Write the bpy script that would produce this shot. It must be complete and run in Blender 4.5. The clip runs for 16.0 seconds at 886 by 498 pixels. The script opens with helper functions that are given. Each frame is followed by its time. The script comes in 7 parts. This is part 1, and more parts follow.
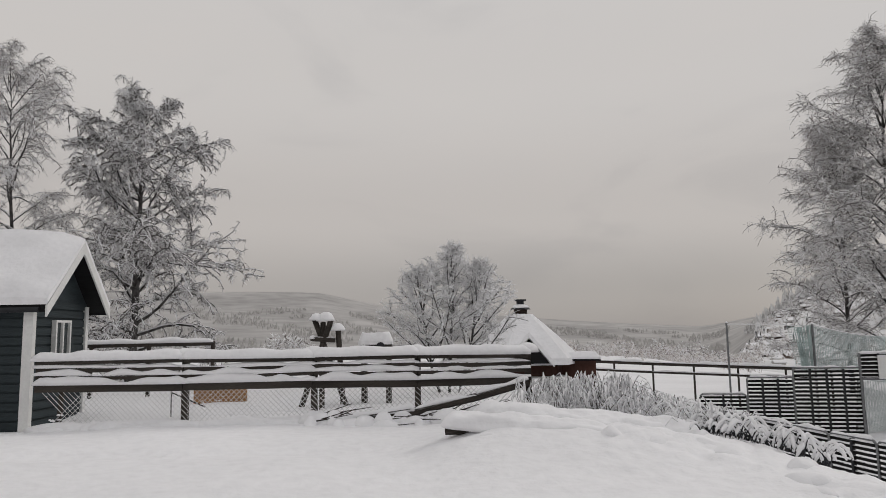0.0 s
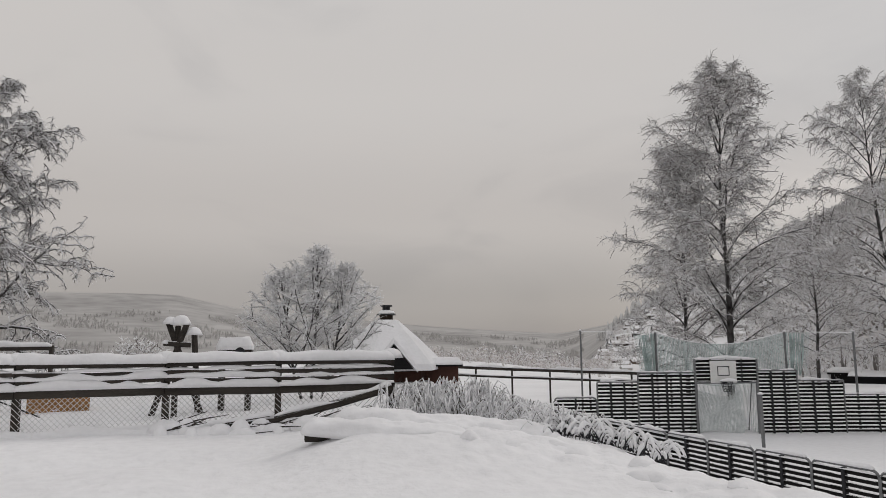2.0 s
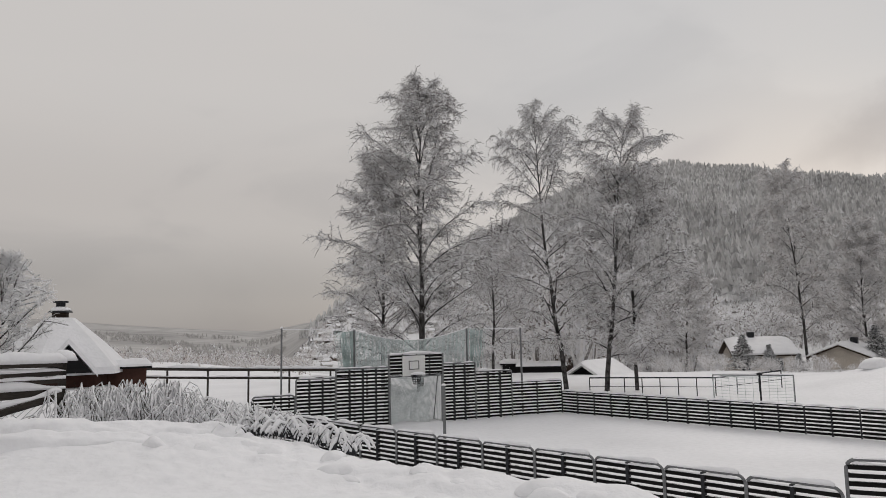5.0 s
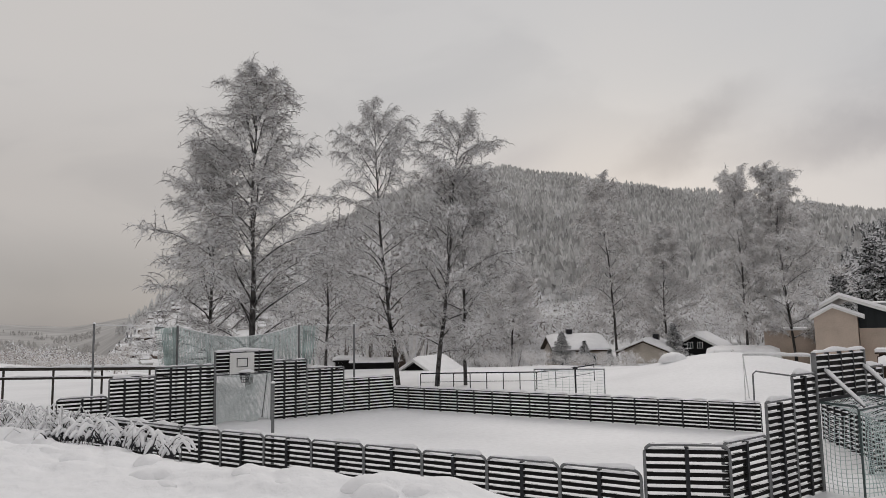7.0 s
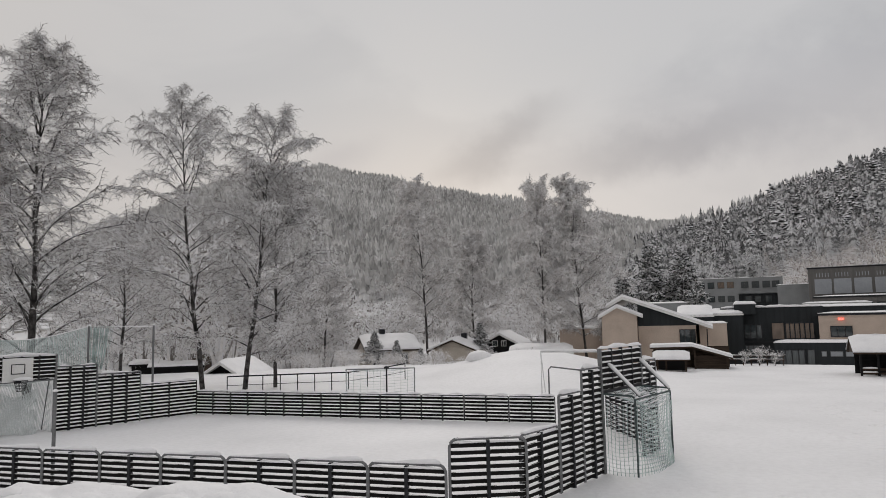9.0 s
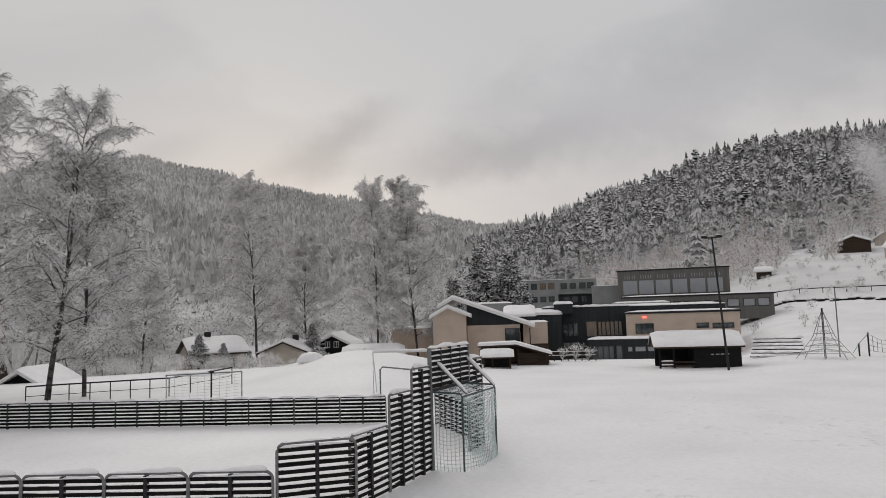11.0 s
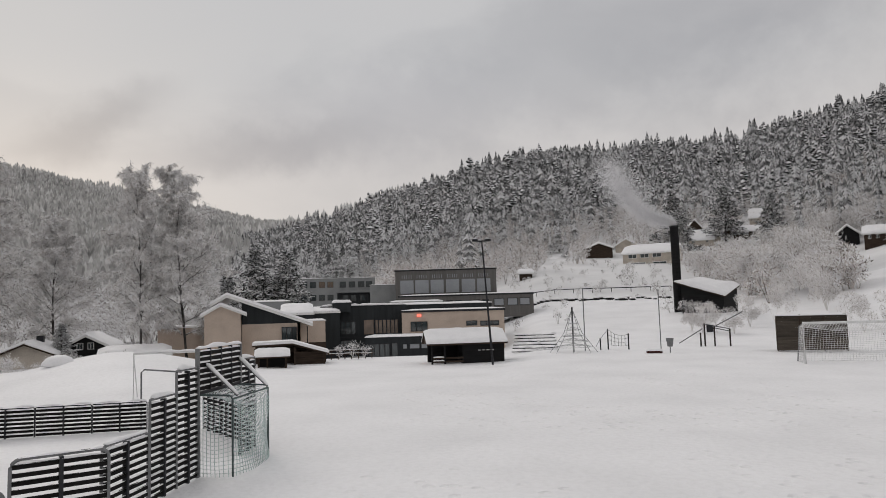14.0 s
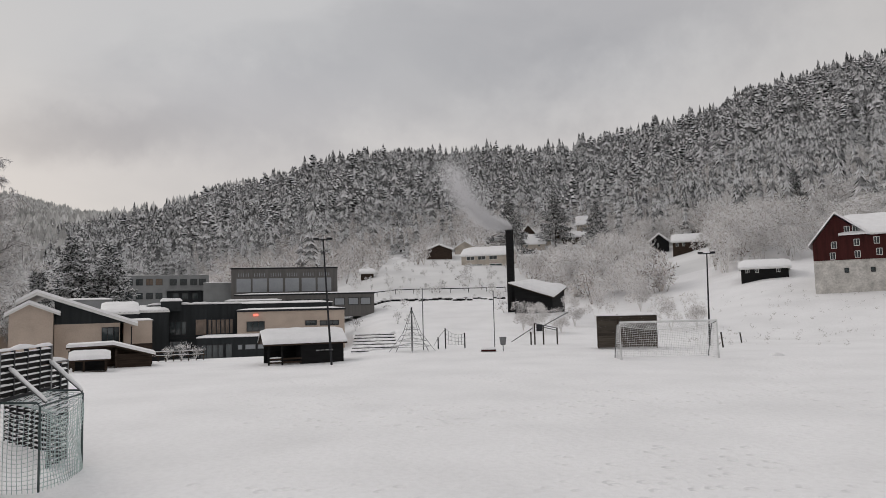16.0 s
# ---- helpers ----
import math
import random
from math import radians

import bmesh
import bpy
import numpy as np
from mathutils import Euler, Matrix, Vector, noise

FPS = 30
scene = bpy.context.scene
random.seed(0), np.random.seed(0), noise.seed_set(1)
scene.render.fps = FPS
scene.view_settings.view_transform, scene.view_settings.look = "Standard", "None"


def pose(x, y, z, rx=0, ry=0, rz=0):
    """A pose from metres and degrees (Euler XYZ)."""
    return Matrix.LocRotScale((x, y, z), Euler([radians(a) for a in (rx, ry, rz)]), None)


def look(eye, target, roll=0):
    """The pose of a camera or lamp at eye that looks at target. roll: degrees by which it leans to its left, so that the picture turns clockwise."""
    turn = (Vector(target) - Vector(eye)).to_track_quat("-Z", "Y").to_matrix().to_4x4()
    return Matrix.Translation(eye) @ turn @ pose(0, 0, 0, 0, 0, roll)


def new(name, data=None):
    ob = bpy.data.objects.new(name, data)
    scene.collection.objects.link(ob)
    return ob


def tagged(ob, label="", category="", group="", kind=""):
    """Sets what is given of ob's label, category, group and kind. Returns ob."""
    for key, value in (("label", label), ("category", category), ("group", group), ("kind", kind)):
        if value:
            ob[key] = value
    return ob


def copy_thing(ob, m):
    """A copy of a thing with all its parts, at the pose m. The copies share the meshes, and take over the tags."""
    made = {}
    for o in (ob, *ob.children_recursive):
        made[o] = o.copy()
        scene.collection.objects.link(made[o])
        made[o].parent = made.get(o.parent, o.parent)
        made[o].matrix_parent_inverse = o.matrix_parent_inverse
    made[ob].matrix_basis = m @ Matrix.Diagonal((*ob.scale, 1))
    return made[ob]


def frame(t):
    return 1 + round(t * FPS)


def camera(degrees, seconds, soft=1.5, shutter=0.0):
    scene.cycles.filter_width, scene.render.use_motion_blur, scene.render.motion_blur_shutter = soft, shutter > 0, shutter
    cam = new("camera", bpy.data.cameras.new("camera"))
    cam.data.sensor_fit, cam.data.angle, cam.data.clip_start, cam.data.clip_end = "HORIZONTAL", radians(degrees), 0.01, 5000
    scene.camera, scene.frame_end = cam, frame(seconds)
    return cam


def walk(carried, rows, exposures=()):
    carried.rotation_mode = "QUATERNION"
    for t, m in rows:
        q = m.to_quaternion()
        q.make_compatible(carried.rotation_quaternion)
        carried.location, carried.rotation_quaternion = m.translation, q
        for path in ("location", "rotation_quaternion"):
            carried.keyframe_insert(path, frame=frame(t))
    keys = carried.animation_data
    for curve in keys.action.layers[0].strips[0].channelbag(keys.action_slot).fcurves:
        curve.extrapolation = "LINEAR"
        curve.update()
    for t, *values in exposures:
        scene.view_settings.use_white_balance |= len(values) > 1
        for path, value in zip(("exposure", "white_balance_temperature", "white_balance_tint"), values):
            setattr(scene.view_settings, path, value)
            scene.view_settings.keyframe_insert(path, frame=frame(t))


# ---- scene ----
cam = camera(64.6, 16.0, soft=0.6)
EYE, ARM = 3.9, 0.15   # eye over the playing field, reach of the turning arm
# seconds, heading clockwise from +y, pitch up, lean to the right
ROWS = [
    (0.0, 0.0, 6.84, 0.97),
    (0.5, 3.85, 6.98, 0.66),
    (1.0, 6.73, 7.11, 0.69),
    (1.5, 8.47, 7.16, 0.69),
    (2.0, 10.81, 7.15, 0.58),
    (2.5, 15.45, 7.24, 0.68),
    (3.0, 19.34, 6.99, 0.76),
    (3.5, 23.0, 6.64, 0.89),
    (4.0, 26.95, 6.66, 1.06),
    (6.5, 44.61, 6.2, 0.89),
    (7.0, 48.01, 6.1, 0.89),
    (7.5, 53.26, 6.12, 0.96),
    (8.0, 56.77, 6.15, 1.27),
    (8.5, 60.42, 6.13, 1.28),
    (9.0, 63.09, 5.84, 1.18),
    (9.5, 65.78, 5.71, 1.28),
    (10.0, 69.62, 5.76, 1.45),
    (12.5, 84.98, 5.2, 1.69),
    (13.0, 87.71, 5.2, 1.63),
    (13.5, 90.96, 4.93, 1.54),
    (14.0, 94.49, 4.91, 1.67),
    (14.5, 97.55, 4.84, 1.69),
    (15.0, 100.79, 4.59, 1.8),
    (15.5, 104.14, 4.49, 1.96),
    (16.0, 107.38, 4.54, 1.42),
]
walk(cam, [(t, pose(ARM * math.sin(radians(a)), ARM * math.cos(radians(a)) - ARM, EYE, 90 + p, 0, -a) @ pose(0, 0, 0, 0, 0, -r))
           for t, a, p, r in ROWS], [(0.0, 0.0), (16.0, 0.0)])

# ---- world and light: a winter overcast ----
SUN_EL, SUN_AZ = 14.0, 62.0
world = bpy.data.worlds.new("overcast")
scene.world = world
world.use_nodes = True
wt = world.node_tree
wt.nodes.clear()


def wn(kind, **kw):
    n = wt.nodes.new(kind)
    for k, v in kw.items():
        n.inputs[k].default_value = v
    return n


def ramp_of(tree, stops, mode="EASE"):
    n = tree.nodes.new("ShaderNodeValToRGB")
    n.color_ramp.interpolation = mode
    while len(n.color_ramp.elements) < len(stops):
        n.color_ramp.elements.new(0.5)
    for e, (p, c) in zip(n.color_ramp.elements, stops):
        e.position, e.color = p, (*c, 1)
    return n


sky = wt.nodes.new("ShaderNodeTexSky")
sky.sky_type = "NISHITA"
sky.sun_disc = False
sky.sun_elevation, sky.sun_rotation = radians(SUN_EL), radians(SUN_AZ)
sky_bg = wn("ShaderNodeBackground", Strength=0.1)
wt.links.new(sky.outputs[0], sky_bg.inputs[0])
tc = wt.nodes.new("ShaderNodeTexCoord")
sep = wt.nodes.new("ShaderNodeSeparateXYZ")
wt.links.new(tc.outputs["Generated"], sep.inputs[0])
# cloud deck: grey towards the rim of the valley, paler and warmer higher up
deck = ramp_of(wt, [(0.0, (0.35, 0.330, 0.320)), (0.05, (0.39, 0.365, 0.352)), (0.16, (0.52, 0.485, 0.462)),
                    (0.34, (0.59, 0.562, 0.542)), (0.6, (0.61, 0.593, 0.583)), (1.0, (0.66, 0.655, 0.66))])
wt.links.new(sep.outputs["Z"], deck.inputs[0])
deck_open = ramp_of(wt, [(0.0, (0.58, 0.548, 0.53)), (0.16, (0.64, 0.605, 0.588)), (0.34, (0.56, 0.555, 0.56)), (1.0, (0.58, 0.59, 0.63))])
wt.links.new(sep.outputs["Z"], deck_open.inputs[0])
side = wt.nodes.new("ShaderNodeMapRange")
side.inputs[1].default_value, side.inputs[2].default_value = 0.35, 0.85
side.interpolation_type = "SMOOTHSTEP"
wt.links.new(sep.outputs["X"], side.inputs[0])
both = wt.nodes.new("ShaderNodeMixRGB")
wt.links.new(side.outputs[0], both.inputs[0])
wt.links.new(deck.outputs[0], both.inputs[1])
wt.links.new(deck_open.outputs[0], both.inputs[2])
stretch = wt.nodes.new("ShaderNodeMapping")
stretch.inputs["Scale"].default_value = (1.0, 1.0, 2.6)
wt.links.new(tc.outputs["Generated"], stretch.inputs[0])
puffs = wn("ShaderNodeTexNoise", Scale=2.6, Detail=5.0, Roughness=0.5, Distortion=0.5)
wt.links.new(stretch.outputs[0], puffs.inputs["Vector"])
shade = ramp_of(wt, [(0.33, (0.80, 0.81, 0.83)), (0.5, (1, 1, 1)), (0.7, (1.03, 1.02, 1.01))])
wt.links.new(puffs.outputs[0], shade.inputs[0])
cloud = wt.nodes.new("ShaderNodeMixRGB")
cloud.blend_type = "MULTIPLY"
cloud.inputs[0].default_value = 0.4
wt.links.new(both.outputs[0], cloud.inputs[1])
wt.links.new(shade.outputs[0], cloud.inputs[2])


def wmath(op, a, b=None):
    n = wt.nodes.new("ShaderNodeMath")
    n.operation = op
    for k, v in enumerate((a, b)):
        if v is None:
            continue
        if isinstance(v, float):
            n.inputs[k].default_value = v
        else:
            wt.links.new(v, n.inputs[k])
    return n.outputs[0]


# grey wisps over the hills: heading, elevation, half length, half height, slope, depth
azimuth = wmath("MULTIPLY", wmath("ARCTAN2", sep.outputs["X"], sep.outputs["Y"]), 57.2958)
height = wmath("MULTIPLY", wmath("ARCSINE", sep.outputs["Z"]), 57.2958)
curl = wn("ShaderNodeTexNoise", Scale=9.0, Detail=6.0, Roughness=0.6)
wt.links.new(tc.outputs["Generated"], curl.inputs["Vector"])
ragged = wmath("SUBTRACT", curl.outputs[0], 0.5)
sky_colour = cloud.outputs[0]
for wa, we, half, tall, tilt, depth in ((67.6, 14.0, 5.5, 2.0, 0.5, 0.77), (79.8, 13.0, 8.5, 2.2, 0.08, 0.79), (54.5, 13.0, 3.5, 1.4, 0.3, 0.90), (91.0, 16.0, 12.0, 4.0, 0.1, 0.88), (122.0, 24.0, 24.0, 9.0, 0.2, 0.80)):
    across = wmath("SUBTRACT", azimuth, wa)
    up = wmath("SUBTRACT", wmath("SUBTRACT", height, we), wmath("MULTIPLY", across, tilt))
    p, q = wmath("DIVIDE", across, half), wmath("ADD", wmath("DIVIDE", up, tall), wmath("MULTIPLY", ragged, 2.6))
    gone = wmath("SQRT", wmath("ADD", wmath("MULTIPLY", p, p), wmath("MULTIPLY", q, q)))
    fade = wt.nodes.new("ShaderNodeMapRange")
    fade.interpolation_type = "SMOOTHSTEP"
    fade.inputs[1].default_value, fade.inputs[2].default_value, fade.inputs[3].default_value, fade.inputs[4].default_value = 0.1, 1.5, 1.0, 0.0
    wt.links.new(gone, fade.inputs[0])
    grey = wt.nodes.new("ShaderNodeMixRGB")
    grey.blend_type = "MULTIPLY"
    grey.inputs[2].default_value = (depth, depth, depth * 1.02, 1)
    wt.links.new(fade.outputs[0], grey.inputs[0])
    wt.links.new(sky_colour, grey.inputs[1])
    sky_colour = grey.outputs[0]
deck_bg = wn("ShaderNodeBackground", Strength=1.0)
wt.links.new(sky_colour, deck_bg.inputs[0])
cover = wn("ShaderNodeMixShader", Fac=0.96)
wt.links.new(sky_bg.outputs[0], cover.inputs[1])
wt.links.new(deck_bg.outputs[0], cover.inputs[2])
wout = wt.nodes.new("ShaderNodeOutputWorld")
wt.links.new(cover.outputs[0], wout.inputs[0])

sun = new("sun", bpy.data.lights.new("sun", "SUN"))
sun.data.energy, sun.data.angle, sun.data.color = 0.68, radians(25), (1, 0.93, 0.86)
sun.matrix_world = look((0, 0, 0), (-math.sin(radians(SUN_AZ)) * math.cos(radians(35)), -math.cos(radians(SUN_AZ)) * math.cos(radians(35)), -math.sin(radians(35))))


# ---- materials ----
def mat(name, base, rough=0.8, metal=0.0, var=0.25, scale=3.0, fine=40.0, bump=0.3, dist=0.02, snow=0.0, snow_from=0.25, dark=None, stretch_z=None, per_object=0.0, island=0.0, bare=0.0, pocks=0.0, uneven=0.0):
    """A procedural surface: base colour varied at two scales, bump, and settled snow on faces that look up (snow 0..1)."""
    m = bpy.data.materials.new(name)
    m.use_nodes = True
    nt = m.node_tree
    N, L = nt.nodes, nt.links
    b = N["Principled BSDF"]
    b.inputs["Roughness"].default_value, b.inputs["Metallic"].default_value, b.inputs["Specular IOR Level"].default_value = rough, metal, 0.2
    co = N.new("ShaderNodeTexCoord").outputs["Object"]
    if stretch_z:
        mp = N.new("ShaderNodeMapping")
        mp.inputs["Scale"].default_value = stretch_z
        L.new(co, mp.inputs[0])
        co = mp.outputs[0]

    def tex(s, d=4.0):
        n = N.new("ShaderNodeTexNoise")
        n.inputs["Scale"].default_value, n.inputs["Detail"].default_value = s, d
        L.new(co, n.inputs["Vector"])
        return n.outputs[0]
    big, small = tex(scale), tex(fine)
    lo = tuple(c * (1 - var) for c in base) if dark is None else dark
    hi = tuple(min(1, c * (1 + var * 0.8)) for c in base)
    r1 = ramp_of(nt, [(0.3, lo), (0.5, base), (0.72, hi)], "LINEAR")
    L.new(big, r1.inputs[0])
    r2 = ramp_of(nt, [(0.25, (1 - var,) * 3), (0.6, (1, 1, 1))], "LINEAR")
    L.new(small, r2.inputs[0])
    mu = N.new("ShaderNodeMixRGB")
    mu.blend_type = "MULTIPLY"
    mu.inputs[0].default_value = 1.0
    L.new(r1.outputs[0], mu.inputs[1])
    L.new(r2.outputs[0], mu.inputs[2])
    colour = mu.outputs[0]
    if per_object or island:
        src = N.new("ShaderNodeObjectInfo").outputs["Random"] if per_object else N.new("ShaderNodeNewGeometry").outputs["Random Per Island"]
        k = per_object or island
        r3 = ramp_of(nt, [(bare - 0.06, (1 - k, (1 - k) * 0.93, (1 - k) * 0.88)), (bare + 0.06, (0.9, 0.9, 0.9)), (1.0, (1, 1, 1))] if bare else [(0.0, (1 - k,) * 3), (1.0, (1, 1, 1))], "LINEAR")
        L.new(src, r3.inputs[0])
        m3 = N.new("ShaderNodeMixRGB")
        m3.blend_type = "MULTIPLY"
        m3.inputs[0].default_value = 1.0
        L.new(colour, m3.inputs[1])
        L.new(r3.outputs[0], m3.inputs[2])
        colour = m3.outputs[0]
    if snow:
        g = N.new("ShaderNodeNewGeometry")
        sx = N.new("ShaderNodeSeparateXYZ")
        L.new(g.outputs["Normal"], sx.inputs[0])
        ad = N.new("ShaderNodeMath")
        ad.operation = "MULTIPLY_ADD"
        L.new(small, ad.inputs[0])
        ad.inputs[1].default_value, ad.inputs[2].default_value = 0.9, -0.45
        ad2 = N.new("ShaderNodeMath")
        L.new(sx.outputs["Z"], ad2.inputs[0])
        L.new(ad.outputs[0], ad2.inputs[1])
        mr = N.new("ShaderNodeMapRange")
        mr.inputs[1].default_value, mr.inputs[2].default_value, mr.inputs[4].default_value = snow_from, snow_from + 0.25, snow
        L.new(ad2.outputs[0], mr.inputs[0])
        m4 = N.new("ShaderNodeMixRGB")
        m4.inputs[2].default_value = (0.82, 0.82, 0.84, 1)
        load = mr.outputs[0]
        if uneven:
            share = N.new("ShaderNodeMapRange")
            for k, q in zip((1, 2, 3, 4), (0.10, 0.55, 1 - uneven, 1.0)):
                share.inputs[k].default_value = q
            L.new(N.new("ShaderNodeNewGeometry").outputs["Random Per Island"], share.inputs[0])
            part_of = N.new("ShaderNodeMath")
            part_of.operation = "MULTIPLY"
            L.new(load, part_of.inputs[0])
            L.new(share.outputs[0], part_of.inputs[1])
            load = part_of.outputs[0]
        L.new(load, m4.inputs[0])
        L.new(colour, m4.inputs[1])
        colour = m4.outputs[0]
    L.new(colour, b.inputs["Base Color"])
    if pocks:
        # trodden hollows in wandering bands
        cell = N.new("ShaderNodeTexVoronoi")
        cell.inputs["Scale"].default_value = 1.9
        L.new(co, cell.inputs["Vector"])
        hollow = N.new("ShaderNodeMapRange")
        hollow.interpolation_type = "SMOOTHSTEP"
        for k, q in zip((1, 2, 3, 4), (0.08, 0.34, -pocks, 0.0)):
            hollow.inputs[k].default_value = q
        L.new(cell.outputs["Distance"], hollow.inputs[0])
        band = N.new("ShaderNodeMapRange")
        band.interpolation_type = "SMOOTHSTEP"
        band.inputs[1].default_value, band.inputs[2].default_value = 0.47, 0.56
        L.new(tex(0.11, 2.0), band.inputs[0])
        tread = N.new("ShaderNodeMath")
        tread.operation = "MULTIPLY"
        L.new(hollow.outputs[0], tread.inputs[0])
        L.new(band.outputs[0], tread.inputs[1])
        both_h = N.new("ShaderNodeMath")
        place = N.new("ShaderNodeSeparateXYZ")
        L.new(co, place.inputs[0])
        field = N.new("ShaderNodeMapRange")
        field.inputs[1].default_value, field.inputs[2].default_value = 4.0, -1.0
        L.new(place.outputs["Y"], field.inputs[0])
        on_field = N.new("ShaderNodeMath")
        on_field.operation = "MULTIPLY"
        L.new(tread.outputs[0], on_field.inputs[0])
        L.new(field.outputs[0], on_field.inputs[1])
        L.new(on_field.outputs[0], both_h.inputs[0])
        L.new(small, both_h.inputs[1])
        small = both_h.outputs[0]
    if bump:
        bp = N.new("ShaderNodeBump")
        bp.inputs["Strength"].default_value, bp.inputs["Distance"].default_value = bump, dist
        L.new(small, bp.inputs["Height"])
        L.new(bp.outputs[0], b.inputs["Normal"])
    return m


SNOW = mat("snow", (0.85, 0.848, 0.865), 0.6, var=0.05, scale=1.2, fine=9.0, bump=0.35, dist=0.05)
GROUND = mat("ground_snow", (0.86, 0.858, 0.875), 0.65, var=0.06, scale=0.22, fine=5.0, bump=0.5, dist=0.08, pocks=1.7)
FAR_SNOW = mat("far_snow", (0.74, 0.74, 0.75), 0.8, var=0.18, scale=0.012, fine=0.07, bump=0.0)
WOOD = mat("weathered_wood", (0.055, 0.048, 0.042), 0.85, var=0.4, scale=2, fine=30, snow=0.9, snow_from=0.75, stretch_z=(0.4, 3, 3))
DARK_SLAT = mat("dark_slat", (0.012, 0.0115, 0.011), 0.7, var=0.35, scale=3, fine=45, per_object=0.35)
STEEL = mat("galvanised_steel", (0.20, 0.205, 0.21), 0.5, 0.5, var=0.2, scale=5, fine=60, bump=0.1)
DARK_STEEL = mat("dark_steel", (0.035, 0.036, 0.04), 0.5, 0.3, var=0.2, scale=5, fine=60, bump=0.1)
BARK = mat("birch_bark", (0.095, 0.09, 0.088), 0.9, var=0.8, scale=2.2, fine=9, snow=0.9, snow_from=0.25, bump=0.5)
TWIG = mat("frosted_twig", (0.88, 0.86, 0.85), 0.9, var=0.25, scale=0.5, fine=3.0, snow=0.95, snow_from=-0.05, bump=0.0, island=0.75, bare=0.36)
BROWN_TWIG = mat("brown_frosted_twig", (0.92, 0.90, 0.89), 0.9, var=0.22, scale=0.5, fine=3.0, snow=0.85, snow_from=0.2, bump=0.0, island=0.55, bare=0.22)
HILL_TWIG = mat("hillside_twig", (0.86, 0.80, 0.765), 0.9, var=0.4, scale=0.25, fine=1.5, snow=0.95, snow_from=0.02, bump=0.0, island=0.7, bare=0.3)
APPLE_TWIG = mat("apple_twig", (0.85, 0.845, 0.845), 0.9, var=0.2, scale=0.8, fine=6.0, snow=0.95, snow_from=0.05, bump=0.0)
SPRUCE = mat("snowy_spruce", (0.040, 0.045, 0.043), 0.9, var=0.4, scale=0.12, fine=1.3, snow=0.98, snow_from=0.06, bump=0.0, island=0.5, uneven=0.75)
PINE = mat("dark_pine", (0.04, 0.047, 0.043), 0.9, var=0.4, scale=0.8, fine=2.2, snow=0.97, snow_from=-0.28, bump=0.0)
# mountain woods: frost, with distance haze put into the pale base colour
HAZE_TONED_SPRUCE = mat("haze_toned_spruce", (0.76, 0.755, 0.75), 0.95, var=0.25, scale=0.006, fine=0.05, snow=0.75, snow_from=0.22, bump=0.0, island=0.48)

for m in (DARK_SLAT, DARK_STEEL):
    m.node_tree.nodes["Principled BSDF"].inputs["Specular IOR Level"].default_value = 0.12

# mist over the far slope is put into this grey, close to the sky
MIST_TONED_SLOPE = mat("mist_toned_slope", (0.43, 0.418, 0.41), 0.95, var=0.22, scale=0.003, fine=0.012, bump=0.0)
# pale grey holds the mist before these woods in their colour
MIST_TONED_WOOD = mat("mist_toned_wood", (0.58, 0.565, 0.555), 0.95, var=0.08, scale=0.004, fine=0.03, bump=0.0, island=0.2)
OAK_TWIG = mat("snowy_oak_twig", (0.82, 0.81, 0.81), 0.9, var=0.35, scale=0.5, fine=3.0, snow=0.9, snow_from=0.05, bump=0.0, island=0.85, bare=0.42)
STRAW = mat("dry_straw", (0.20, 0.17, 0.14), 0.9, var=0.3, scale=0.5, fine=3.0, bump=0.0)


